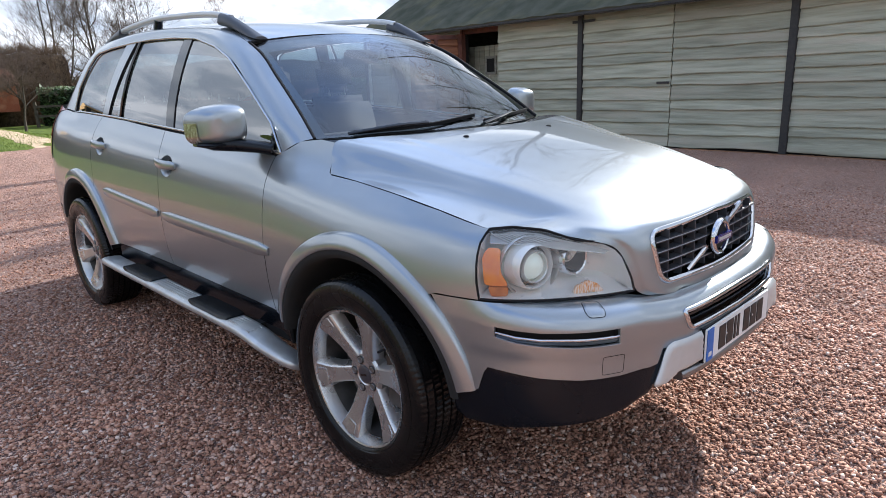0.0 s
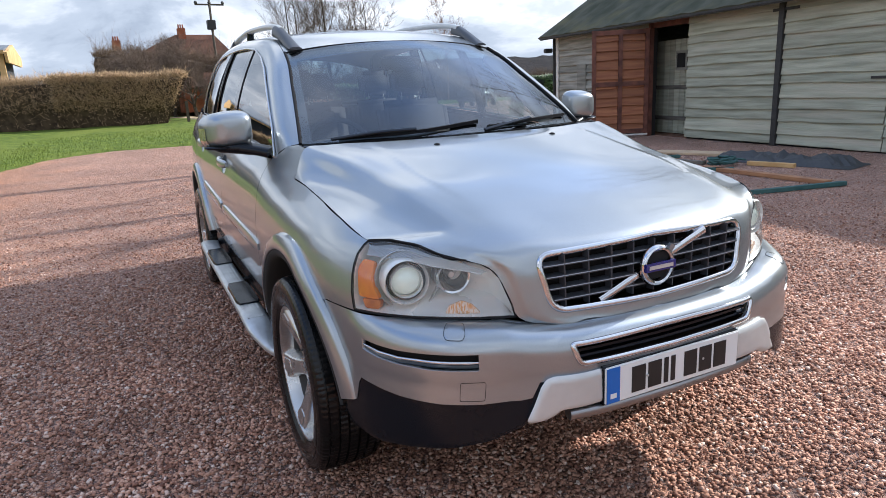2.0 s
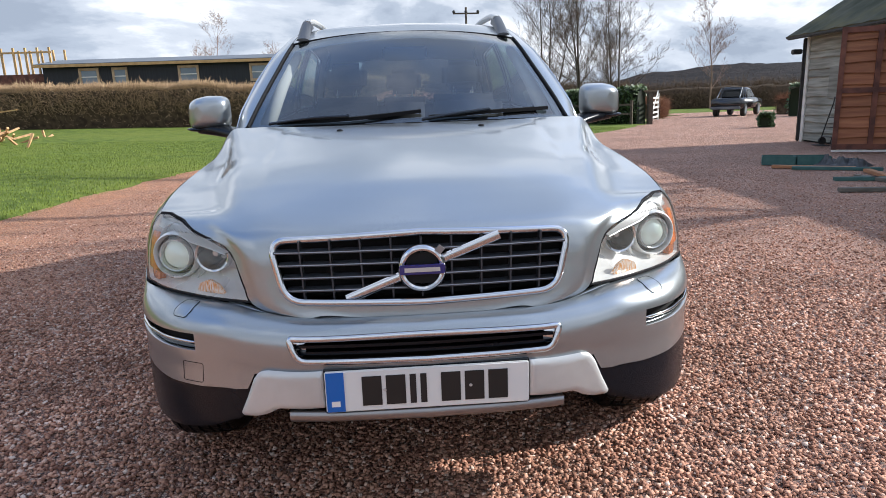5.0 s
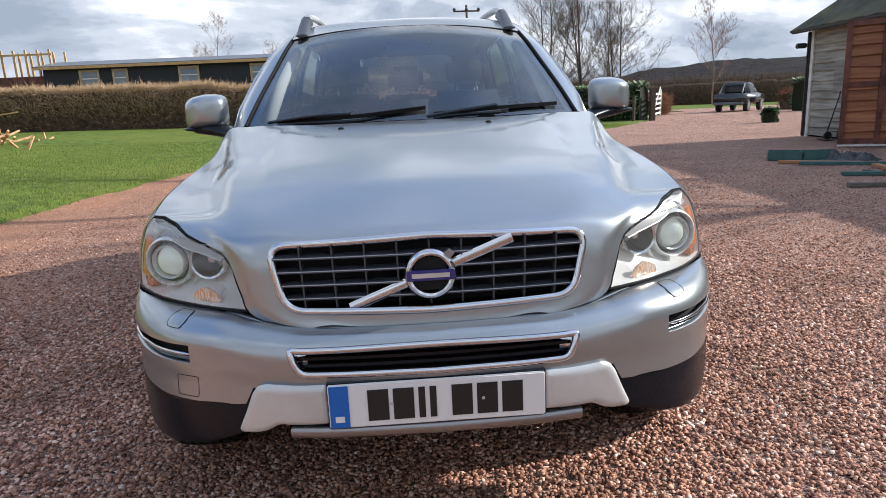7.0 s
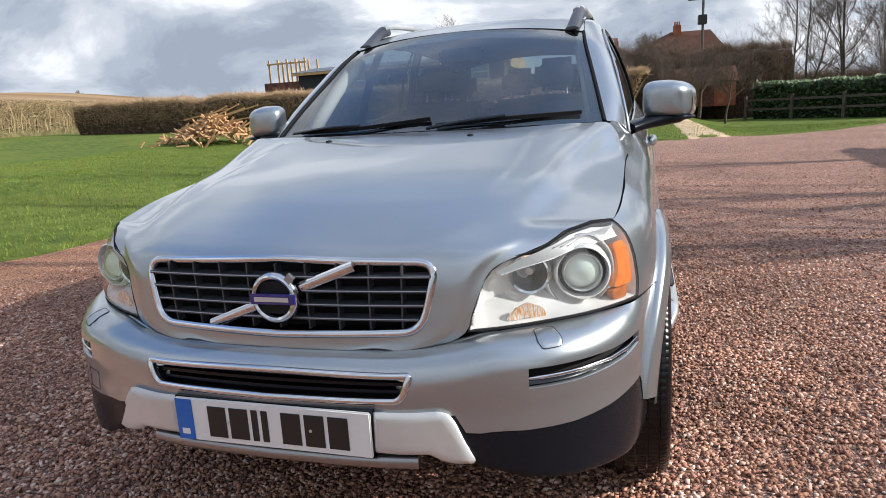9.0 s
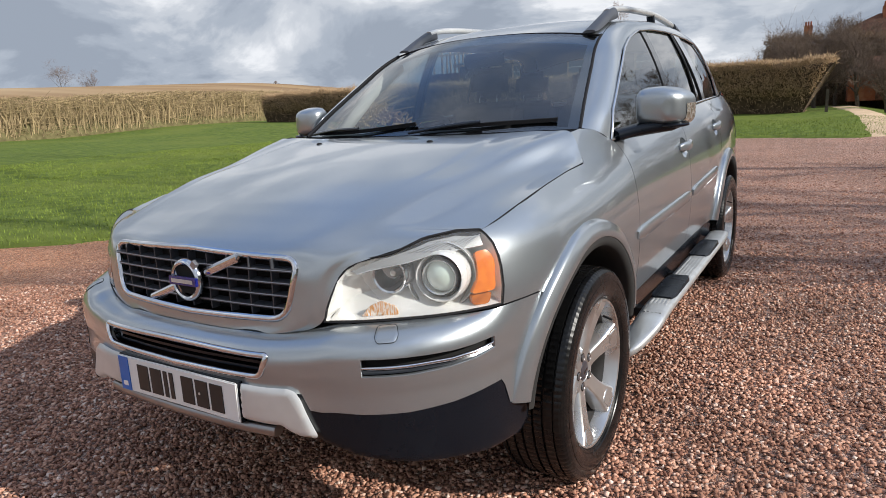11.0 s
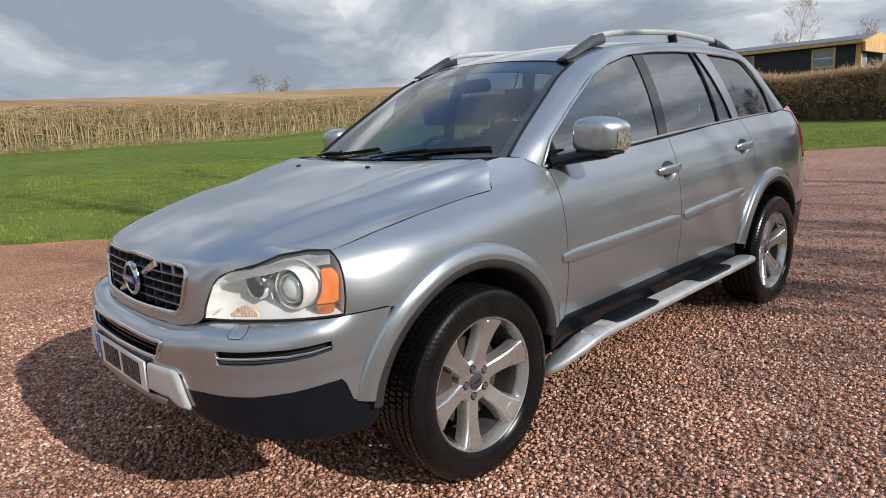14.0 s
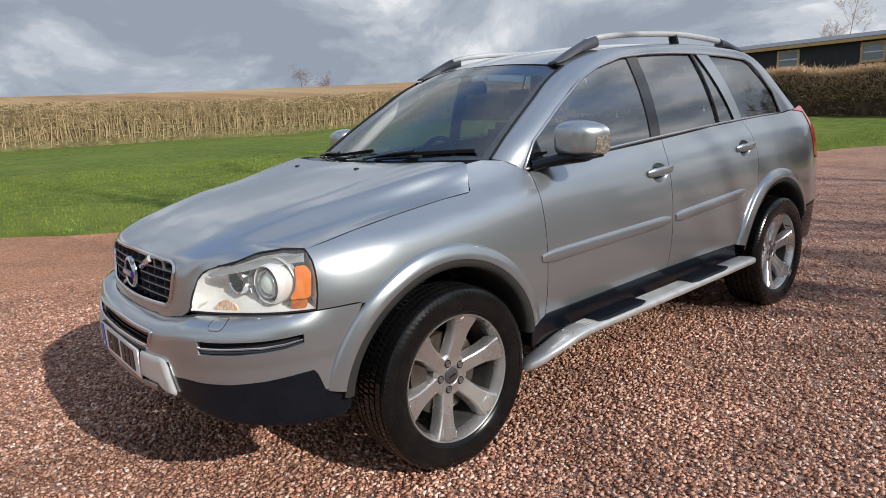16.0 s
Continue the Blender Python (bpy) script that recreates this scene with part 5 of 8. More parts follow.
P_projector.node_tree.nodes["Principled BSDF"].inputs["Emission Color"].default_value = (1.0, 0.98, 0.9, 1)
P_projector.node_tree.nodes["Principled BSDF"].inputs["Emission Strength"].default_value = 0.16
P_rimshade = material("rim_shade_grey", (0.1, 0.095, 0.09), 0.5, metal=0.5, second=(0.06, 0.055, 0.05), scale=16)
P_disc = material("brake_disc_iron", (0.11, 0.095, 0.085), 0.45, metal=0.7, second=(0.08, 0.062, 0.05), scale=20)
P_plate = material("white_plate", (0.74, 0.74, 0.72), 0.35)
P_plateblue = material("blue_plate_strip", (0.01, 0.125, 0.48), 0.35)
P_black = material("plate_bar_black", (0.012, 0.012, 0.012), 0.45)
P_blue = material("badge_blue", (0.015, 0.018, 0.16), 0.2, coat=0.8)
P_fabric = material("dark_leather", (0.03, 0.03, 0.032), 0.75, second=(0.022, 0.022, 0.024), scale=20)
P_fabric.node_tree.nodes["Principled BSDF"].inputs["Specular IOR Level"].default_value = 0.12
P_clad.node_tree.nodes["Principled BSDF"].inputs["Specular IOR Level"].default_value = 0.26
P_dash = material("dark_dashboard", (0.02, 0.021, 0.023), 0.65)
P_light = material("pale_headlining", (0.42, 0.41, 0.38), 0.9)
P_step = material("anodised_step", (0.6, 0.61, 0.6), 0.36, metal=0.65, second=(0.5, 0.5, 0.49), scale=14)


# ---- the car: curves and skins ----
def pchip(table):
    xs = np.array([p[0] for p in table], float)
    ys = np.array([p[1] for p in table], float)
    h, d = np.diff(xs), np.diff(ys) / np.diff(xs)
    m = np.zeros(len(xs))
    m[0], m[-1] = d[0], d[-1]
    for i in range(1, len(xs) - 1):
        m[i] = 0 if d[i - 1] * d[i] <= 0 else (h[i - 1] + h[i]) * 3 / ((2 * h[i] + h[i - 1]) / d[i - 1] + (h[i] + 2 * h[i - 1]) / d[i])

    def f(x):
        if x <= xs[0]:
            return float(ys[0] + m[0] * (x - xs[0]))
        if x >= xs[-1]:
            return float(ys[-1] + m[-1] * (x - xs[-1]))
        i = int(np.searchsorted(xs, x)) - 1
        i = max(0, min(len(h) - 1, i))
        t = (x - xs[i]) / h[i]
        return float(ys[i] * (1 + 2 * t) * (1 - t) ** 2 + m[i] * h[i] * t * (1 - t) ** 2 + ys[i + 1] * t * t * (3 - 2 * t) + m[i + 1] * h[i] * t * t * (t - 1))
    return f


def catmull(pts, t):
    """Point at parameter t (0 to len - 1) on a smooth curve through pts."""
    n = len(pts)
    i = max(0, min(n - 2, int(math.floor(t))))
    u = t - i
    p1, p2 = Vector(pts[i]), Vector(pts[i + 1])
    p0 = Vector(pts[i - 1]) if i > 0 else p1 * 2 - p2
    p3 = Vector(pts[i + 2]) if i + 2 < n else p2 * 2 - p1
    return 0.5 * (2 * p1 + (p2 - p0) * u + (2 * p0 - 5 * p1 + 4 * p2 - p3) * u * u + (3 * p1 - p0 - 3 * p2 + p3) * u ** 3)


def chordal(q, i, t):
    """Point t (0 to 1) between q[i] and q[i + 1] on a smooth curve that keeps to uneven steps."""
    h = (q[i + 1] - q[i]).length
    k = (q[i + 1] - q[i]) / h

    def slope(j):
        if j == 0 or j == len(q) - 1:
            return k
        h0, h1 = (q[j] - q[j - 1]).length, (q[j + 1] - q[j]).length
        return ((q[j] - q[j - 1]) / h0 * h1 + (q[j + 1] - q[j]) / h1 * h0) / (h0 + h1)
    return q[i] * (1 + 2 * t) * (1 - t) ** 2 + slope(i) * h * t * (1 - t) ** 2 + q[i + 1] * t * t * (3 - 2 * t) + slope(i + 1) * h * t * t * (t - 1)


class Plan:
    """A plan curve from the front centre round the side, by its length."""

    def __init__(self, ctrl):
        dense = [catmull([(*c, 0) for c in ctrl], i / 24) for i in range((len(ctrl) - 1) * 24 + 1)]
        self.p = np.array([v[:2] for v in dense])
        self.s = np.concatenate([[0], np.cumsum(np.linalg.norm(np.diff(self.p, axis=0), axis=1))])

    def at(self, s):
        if s < 0:
            x, y, nx, ny = self.at(-s)
            return -x, y, -nx, ny
        x, y = np.interp(s, self.s, self.p[:, 0]), np.interp(s, self.s, self.p[:, 1])
        a, b = max(s - 0.02, -s if s < 0.02 else 0), min(s + 0.02, self.s[-1])
        dx = np.interp(b, self.s, self.p[:, 0]) - np.interp(a, self.s, self.p[:, 0])
        dy = np.interp(b, self.s, self.p[:, 1]) - np.interp(a, self.s, self.p[:, 1])
        k = math.hypot(dx, dy)
        return float(x), float(y), float(dy / k), float(-dx / k)

    def by_y(self, y):
        i = np.argmax(self.p[:, 0] > 0.02)
        return float(np.interp(y, self.p[i:, 1], self.s[i:]))

    def by_x(self, x):
        i = int(np.argmax(self.p[:, 0]))
        return float(np.interp(x, self.p[:i, 0], self.s[:i]))


UP = Plan([(0, -0.893), (0.2, -0.888), (0.36, -0.868), (0.455, -0.838), (0.55, -0.797), (0.64, -0.745), (0.72, -0.685), (0.79, -0.61), (0.835, -0.545),
           (0.875, -0.43), (0.9, -0.28), (0.908, -0.1), (0.911, 0.2), (0.913, 0.7), (0.916, 1.5), (0.916, 2.3), (0.91, 2.8), (0.9, 3.1), (0.875, 3.45),
           (0.82, 3.68), (0.7, 3.79), (0.4, 3.84), (0, 3.85)])
LOW = Plan([(0, -0.968), (0.26, -0.957), (0.465, -0.922), (0.6, -0.876), (0.7, -0.812), (0.78, -0.718), (0.835, -0.61), (0.863, -0.48), (0.887, -0.37), (0.901, -0.25), (0.908, -0.1)])
belt_z = pchip([(-0.9, 0.99), (-0.55, 0.99), (-0.2, 1.012), (0.2, 1.055), (0.57, 1.116), (1.0, 1.15), (1.5, 1.184), (2.5, 1.238), (3.13, 1.255), (3.6, 1.262), (3.9, 1.262)])
belt_x = pchip([(0.2, 0.79), (0.57, 0.797), (1.5, 0.808), (2.5, 0.797), (3.13, 0.765), (3.6, 0.7), (3.9, 0.66)])
flank = pchip([(0, 0), (0.2, 0.001), (0.4, 0.008), (0.65, 0.026), (0.8, 0.05), (0.92, 0.085), (1.0, 0.113), (1.06, 0.13), (1.15, 0.15), (1.3, 0.18), (1.6, 0.22)])
tuck = pchip([(0.25, 0.1), (0.4, 0.055), (0.5, 0.028), (0.62, 0.007), (0.72, 0.0)])


def side(s, z, out=0.0):
    """The flank: wing, doors and quarter, and the lamp glass at the front corner."""
    x, y, nx, ny = UP.at(s)
    if z >= 0.72:
        d = flank((z - 0.72) / (belt_z(y) - 0.72))
    else:
        d = tuck(z) * smooth01((y - 0.3) / 0.3) * (1 - smooth01((y - 2.1) / 0.3) * 0.6)
    return Vector((x - nx * (d - out), y - ny * (d - out), z))


def cabin_side(y, z, out=0.0):
    """The side glass and its frames above the belt."""
    h = z - belt_z(y)
    return Vector((belt_x(y) - 0.18 * h - 0.45 * h * abs(h) + out * 0.93, y, z + out * 0.35))


shelf_top = pchip([(0, 0.702), (0.3, 0.703), (0.45, 0.718), (0.55, 0.735), (0.7, 0.739), (0.95, 0.743), (1.05, 0.747), (1.3, 0.75)])
shelf_in = pchip([(0, 0.066), (0.35, 0.07), (0.5, 0.085), (0.65, 0.1), (0.8, 0.09), (0.93, 0.05), (1.03, 0.014), (1.12, 0.003), (1.4, 0.0)])
chin = pchip([(0.27, 0.1), (0.295, 0.045), (0.32, 0.02), (0.36, 0.008), (0.41, 0.002), (0.47, 0.0), (0.53, 0.001), (0.58, 0.003), (0.62, 0.0), (0.7, 0.0)])


def bumper(s, w, out=0.0):
    """The bumper skin: w runs from its inner top edge over the shelf and down its face."""
    a = abs(s)
    x, y, nx, ny = LOW.at(s)
    top = shelf_top(a)
    if w < 0.12:
        k = w / 0.12
        flat = min(1.0, shelf_in(a) / 0.045)
        d, z = shelf_in(a) * (1 - k) ** 1.7, top - 0.07 * (flat * k * k + (1 - flat) * k)
    else:
        z = top - 0.07 - (w - 0.12)
        d = chin(z)
    return Vector((x - nx * (d - out), y - ny * (d - out), z + (out * (1 - w / 0.12) if w < 0.12 else 0)))


def bumper_w(s, z):
    return shelf_top(abs(s)) - z + 0.05


def face(x, z):
    """Bumper domain point for a place on its face seen from the front."""
    s = math.copysign(LOW.by_x(abs(x)), x)
    return s, bumper_w(s, z)


edge_sz = [(UP.by_y(y), z) for y, z in ((0.205, 1.056), (0.058, 1.042), (-0.164, 1.015), (-0.365, 0.986), (-0.5, 0.96))]
edge_sz += [(0.928, 0.948), (0.85, 0.952), (0.765, 0.944), (0.7, 0.926), (0.605, 0.903), (0.532, 0.876), (0.492, 0.81), (0.466, 0.742), (0.414, 0.716), (0.363, 0.704)]
row_e = [side(s, z, 0.0)[:] for s, z in edge_sz]
row_r = [(0.7325, 0.2529, 1.163), (0.682, 0.075, 1.131), (0.62, -0.165, 1.082), (0.585, -0.37, 1.049), (0.552, -0.52, 1.014), (0.532, -0.61, 0.99), (0.511, -0.675, 0.973),
         (0.489, -0.735, 0.953), (0.468, -0.785, 0.932), (0.453, -0.815, 0.91), (0.437, -0.838, 0.866), (0.422, -0.85, 0.8), (0.405, -0.86, 0.745), (0.365, -0.87, 0.717), (0.3, -0.882, 0.702)]
row_c = [(0, 0.14, 1.168), (0, -0.02, 1.152), (0, -0.25, 1.116), (0, -0.46, 1.075), (0, -0.62, 1.033), (0, -0.71, 1.0), (0, -0.768, 0.974), (0, -0.815, 0.952), (0, -0.85, 0.932),
         (0, -0.872, 0.908), (0, -0.883, 0.862), (0, -0.889, 0.8), (0, -0.892, 0.745), (0, -0.894, 0.719), (0, -0.897, 0.7)]
arc = [0.0]
for i in range(14):
    arc.append(arc[-1] + (Vector(row_r[i + 1]) - Vector(row_r[i])).length)
arc_v = pchip([(a, i) for i, a in enumerate(arc)])
B_LEN = arc[-1]


def bonnet(a, b, out=0.0):
    """The bonnet: a across (-0.76 to 0.76), b from the windscreen over the nose."""
    v = max(0.0, min(14.0, arc_v(b)))
    c, r, e = catmull(row_c, v), catmull(row_r, v), catmull(row_e, v)
    u = abs(a) / 0.76
    mid = Vector((c.x + (r.x - c.x) * 0.55, c.y + (r.y - c.y) * 0.3, c.z + (r.z - c.z) * 0.3))
    # the shoulder falls steeply from the ridge, then runs out to the edge
    w = smooth01(v / 1.6) * (1 - smooth01((v - 6.5) / 2.0))
    d = e - r
    off = d.x * 0.36 * (1 - w) + min(0.07, d.x * 0.34) * w
    p1 = r + Vector((off, d.y * 0.3, d.z * (0.32 + 0.38 * w))) + Vector((0.004, 0, 0.0)) * (1 - w)
    p2 = r + Vector((d.x * 0.62, d.y * 0.64, d.z * (0.65 + 0.27 * w))) + Vector((0.004, 0, 0.0)) * (1 - w)
    r0 = r.lerp(mid, 0.22) + Vector((0, 0, 0.005))
    seq = [Vector((-mid.x, mid.y, mid.z)), c, mid, r0, r, p1, p2, e]
    stops = (0, 0.38, 0.6, 0.68, 0.78, 0.89, 1.0)
    j = 0
    while j < 5 and u > stops[j + 1]:
        j += 1
    t = (u - stops[j]) / (stops[j + 1] - stops[j])
    p = chordal(seq, j + 1, t)
    # a shallow pressed line each side of the raised middle
    line = 0.489 - 0.04 * smooth01((v - 2.2) / 2.5)
    press = 0.003 * smooth01(v / 0.9) * (1 - smooth01((v - 2.4) / 2.2))
    p.z -= press * smooth01((p.x - line + 0.016) / 0.032) * (1 - smooth01((p.x - line) / 0.09))
    if a < 0:
        p.x = -p.x
    return p + Vector((0, -out * 0.3, out))


def round_poly(pts, radius, n=4):
    """Rounds the corners of a closed outline. radius: one number or one for each corner."""
    out = []
    k = len(pts)
    for i in range(k):
        r = radius[i] if isinstance(radius, (list, tuple)) else radius
        p0, p, p1 = (Vector((*pts[j], 0)) for j in (i - 1, i, (i + 1) % k))
        a, b = p0 - p, p1 - p
        r = min(r, a.length * 0.45, b.length * 0.45)
        if r < 1e-4:
            out.append((p.x, p.y))
            continue
        a, b = p + a.normalized() * r, p + b.normalized() * r
        for j in range(n + 1):
            t = j / n
            q = a * (1 - t) ** 2 + p * 2 * t * (1 - t) + b * t * t
            out.append((q.x, q.y))
    return out


def resample(poly, step):
    out = []
    for i in range(len(poly)):
        (x0, y0), (x1, y1) = poly[i], poly[(i + 1) % len(poly)]
        L = math.hypot(x1 - x0, y1 - y0)
        n = max(1, int(math.ceil(L / step)))
        if L > 1e-5:
            out += [(x0 + (x1 - x0) * j / n, y0 + (y1 - y0) * j / n) for j in range(n)]
    return out


def area(poly):
    return sum(poly[i - 1][0] * poly[i][1] - poly[i][0] * poly[i - 1][1] for i in range(len(poly))) / 2


def inset(poly, d):
    if d == 0:
        return poly
    sgn = 1 if area(poly) > 0 else -1
    out = []
    for i in range(len(poly)):
        (x0, y0), (x1, y1), (x2, y2) = poly[i - 1], poly[i], poly[(i + 1) % len(poly)]
        ax, ay, bx, by = x1 - x0, y1 - y0, x2 - x1, y2 - y1
        la, lb = math.hypot(ax, ay) or 1, math.hypot(bx, by) or 1
        nx, ny = -(ay / la + by / lb), ax / la + bx / lb
        k = math.hypot(nx, ny) or 1
        out.append((x1 + sgn * d * nx / k, y1 + sgn * d * ny / k))
    return out


from mathutils.geometry import delaunay_2d_cdt


def skin(name, fn, poly, mat, parent, label="", step=0.035, thick=0.012, gap=0.0018, holes=(), out=0.0, flip=False, mirror=False, dark_rim=True):
    """A panel: the outline poly (with holes) in the domain of fn, laid on that surface, with folded edges."""
    loops = [inset(resample(poly, step), gap)] + [inset(resample(h, step * 0.6), -gap * 0.5) for h in holes]
    flat, edges = [], []
    for lp in loops:
        b = len(flat)
        flat += lp
        edges += [(b + i, b + (i + 1) % len(lp)) for i in range(len(lp))]
    border = len(flat)
    xs, ys = [p[0] for p in loops[0]], [p[1] for p in loops[0]]
    j, y = 0, min(ys) + step * 0.5
    while y < max(ys):
        x = min(xs) + step * (0.5 if j % 2 else 1.0) * 0.9
        while x < max(xs):
            if in_poly(x, y, loops[0]) and edge_dist(x, y, loops[0]) > step * 0.45 and not any(in_poly(x, y, h) or edge_dist(x, y, h) < step * 0.45 for h in loops[1:]):
                flat.append((x, y))
            x += step
        y += step * 0.87
        j += 1
    vs, _, fs, orig, _, _ = delaunay_2d_cdt([Vector(p) for p in flat], edges, [], 0, 1e-6)
    tris = []
    for f in fs:
        cx, cy = sum(vs[i].x for i in f) / len(f), sum(vs[i].y for i in f) / len(f)
        if in_poly(cx, cy, loops[0]) and not any(in_poly(cx, cy, h) for h in loops[1:]):
            tris.append(list(f))
    e = 0.004
    pos, nor = [], []
    for v in vs:
        p = fn(v.x, v.y, out)
        n = (fn(v.x + e, v.y, out) - fn(v.x - e, v.y, out)).cross(fn(v.x, v.y + e, out) - fn(v.x, v.y - e, out))
        n = n.normalized() if n.length > 0 else Vector((0, 0, 1))
        if flip:
            n = -n
        pos.append(p)
        nor.append(n)
    for t in tris:
        a, b, c = (pos[i] for i in t[:3])
        if (b - a).cross(c - a).dot(nor[t[0]]) < 0:
            t.reverse()
    count = {}
    for t in tris:
        for i in range(len(t)):
            k = (t[i], t[(i + 1) % len(t)])
            count[k] = 1
    rim = [k for k in count if (k[1], k[0]) not in count]
    lower = {}
    faces, loop_n = [], []
    for t in tris:
        faces.append(tuple(t))
        loop_n += [nor[i] for i in t]
    # a small rounded fold, then the flange
    for a, b in rim:
        for i in (a, b):
            if i not in lower:
                lower[i] = len(pos)
                pos.append(pos[i] - nor[i] * thick)
        q = (a, lower[a], lower[b], b)
        fnrm = (pos[q[1]] - pos[q[0]]).cross(pos[q[3]] - pos[q[0]])
        fnrm = fnrm.normalized() if fnrm.length > 0 else nor[a]
        faces.append(q)
        loop_n += [(fnrm + nor[a] * 0.8).normalized(), fnrm, fnrm, (fnrm + nor[b] * 0.8).normalized()]
    if mirror:
        pos = [Vector((-p.x, p.y, p.z)) for p in pos]
        nf, nl, k = [], [], 0
        for f in faces:
            seg = loop_n[k:k + len(f)]
            k += len(f)
            nf.append(tuple(reversed(f)))
            nl += [Vector((-v.x, v.y, v.z)) for v in reversed(seg)]
        faces, loop_n = nf, nl
    me = bpy.data.meshes.new(name)
    me.from_pydata([p[:] for p in pos], [], faces)
    me.materials.append(mat)
    # flanges are coloured near black, to paint the shade in the panel gaps
    me.materials.append(P_seal)
    me.shade_smooth()
    me.polygons.foreach_set("material_index", [0] * len(tris) + [1 if dark_rim and a < len(loops[0]) else 0 for a, b in rim])
    me.normals_split_custom_set([n[:] for n in loop_n])
    ob = new(name, me)
    ob.parent = parent
    if label:
        tagged(ob, label)
    return ob


def both(name, fn, poly, mat, label="", parent=None, **kw):
    """A panel on each side of the car."""
    return [skin(name, fn, poly, mat, parent or car, label, mirror=m, **kw) for m in (False, True)]


def sweep(name, pts, prof, mat, parent, label="", closed=False, up=(0, 0, 1), mirror=False, scale=None):
    """A bar of the closed outline prof (side, up) along pts."""
    bm = bmesh.new()
    rings = []
    k = len(pts)
    for i, p in enumerate(pts):
        p = Vector(p)
        a = Vector(pts[(i - 1) % k] if closed or i > 0 else pts[0])
        b = Vector(pts[(i + 1) % k] if closed or i < k - 1 else pts[-1])
        d = (b - a).normalized()
        sd = d.cross(Vector(up[i] if isinstance(up, list) else up)).normalized()
        u = sd.cross(d)
        f = scale[i] if scale else 1.0
        rings.append([bm.verts.new(p + (sd * x + u * y) * f) for x, y in prof])
    m = len(prof)
    for i in range(k if closed else k - 1):
        r0, r1 = rings[i], rings[(i + 1) % k]
        for j in range(m):
            bm.faces.new((r0[j], r0[(j + 1) % m], r1[(j + 1) % m], r1[j]))
    if not closed:
        bm.faces.new(rings[0])
        bm.faces.new(rings[-1][::-1])
    if mirror:
        bmesh.ops.scale(bm, vec=(-1, 1, 1), verts=bm.verts)
    ob = part(name, bm, mat, parent, label, smooth=True)
    ob.data.set_sharp_from_angle(angle=radians(50))
    return ob


def circle(r, n=8, r2=None):
    return [(r * math.cos(2 * math.pi * i / n), (r2 or r) * math.sin(2 * math.pi * i / n)) for i in range(n)]


def oval(w, h, n=16, p=2.6):
    out = []
    for i in range(n):
        c, s = math.cos(2 * math.pi * i / n), math.sin(2 * math.pi * i / n)
        out.append((math.copysign(abs(c) ** (2 / p), c) * w, math.copysign(abs(s) ** (2 / p), s) * h))
    return out


def lathe(name, prof, mat, parent, label="", n=64, m=None, closed=True, wobble=None, sharp=35):
    """Turns prof (x, r) about the x axis."""
    bm = bmesh.new()
    rings = []
    for i in range(n):
        a = 2 * math.pi * i / n
        rings.append([bm.verts.new((x, (r - (wobble(i, x, r) if wobble else 0)) * math.cos(a), (r - (wobble(i, x, r) if wobble else 0)) * math.sin(a))) for x, r in prof])
    k = len(prof)
    for i in range(n):
        r0, r1 = rings[i], rings[(i + 1) % n]
        for j in range(k if closed else k - 1):
            bm.faces.new((r0[j], r0[(j + 1) % k], r1[(j + 1) % k], r1[j]))
    if m is not None:
        bmesh.ops.transform(bm, matrix=m, verts=bm.verts)
    bmesh.ops.remove_doubles(bm, verts=bm.verts, dist=1e-6)
    ob = part(name, bm, mat, parent, label, smooth=True)
    ob.data.set_sharp_from_angle(angle=radians(sharp))
    return ob


# ---- the car: body panels ----
car = thing("car", "silver-grey five-door estate off-roader parked on the gravel", "car", at=Matrix.Identity(4))
sy, sx = UP.by_y, UP.by_x
WHEEL_Y = 2.857
ARCH_F, ARCH_R = (-0.02, 0.365), (2.825, 0.365)


def arch_pts(c, r, a0, a1, n=18):
    """Points round a wheel arch, in the domain of side(); angles from the front, upwards."""
    return [(sy(c[0] - r * math.cos(radians(a0 + (a1 - a0) * i / n))), c[1] + r * math.sin(radians(a0 + (a1 - a0) * i / n))) for i in range(n + 1)]


def S(y, z):
    return sy(y), z


# bonnet with its grille opening
GRILLE = [(-0.397, 0.903), (0, 0.917), (0.397, 0.903), (0.36, 0.744), (0, 0.735), (-0.36, 0.744)]


def bonnet_ab(x, z):
    best = None
    for i in range(0, 61):
        b = arc[8] + (arc[14] - arc[8]) * i / 60
        for a in (abs(x) * k for k in (0.9, 1.0, 1.1, 1.2, 1.3, 1.4)):
            p = bonnet(a, b)
            d = (p.x - abs(x)) ** 2 + (p.z - z) ** 2
            if best is None or d < best[0]:
                best = (d, a, b)
    _, a, b = best
    for _ in range(12):
        p, e = bonnet(a, b), 1e-3
        pa, pb = bonnet(a + e, b) - p, bonnet(a, b + e) - p
        m = np.array([[pa.x, pb.x], [pa.z, pb.z]]) / e
        d = np.linalg.solve(m + np.eye(2) * 1e-9, [abs(x) - p.x, z - p.z])
        a, b = max(0, a + 0.7 * d[0]), max(0, min(B_LEN, b + 0.7 * d[1]))
    return math.copysign(a, x), b


grille_xz = round_poly(GRILLE, [0.045, 0, 0.045, 0.05, 0, 0.05], 5)
grille_ab = [bonnet_ab(x, z) for x, z in resample(grille_xz, 0.03)]
skin("bonnet", bonnet, [(-0.76, 0.0), (0.76, 0.0), (0.76, B_LEN), (-0.76, B_LEN)], P_paint, car, step=0.016, holes=[grille_ab], flip=True, thick=0.015)

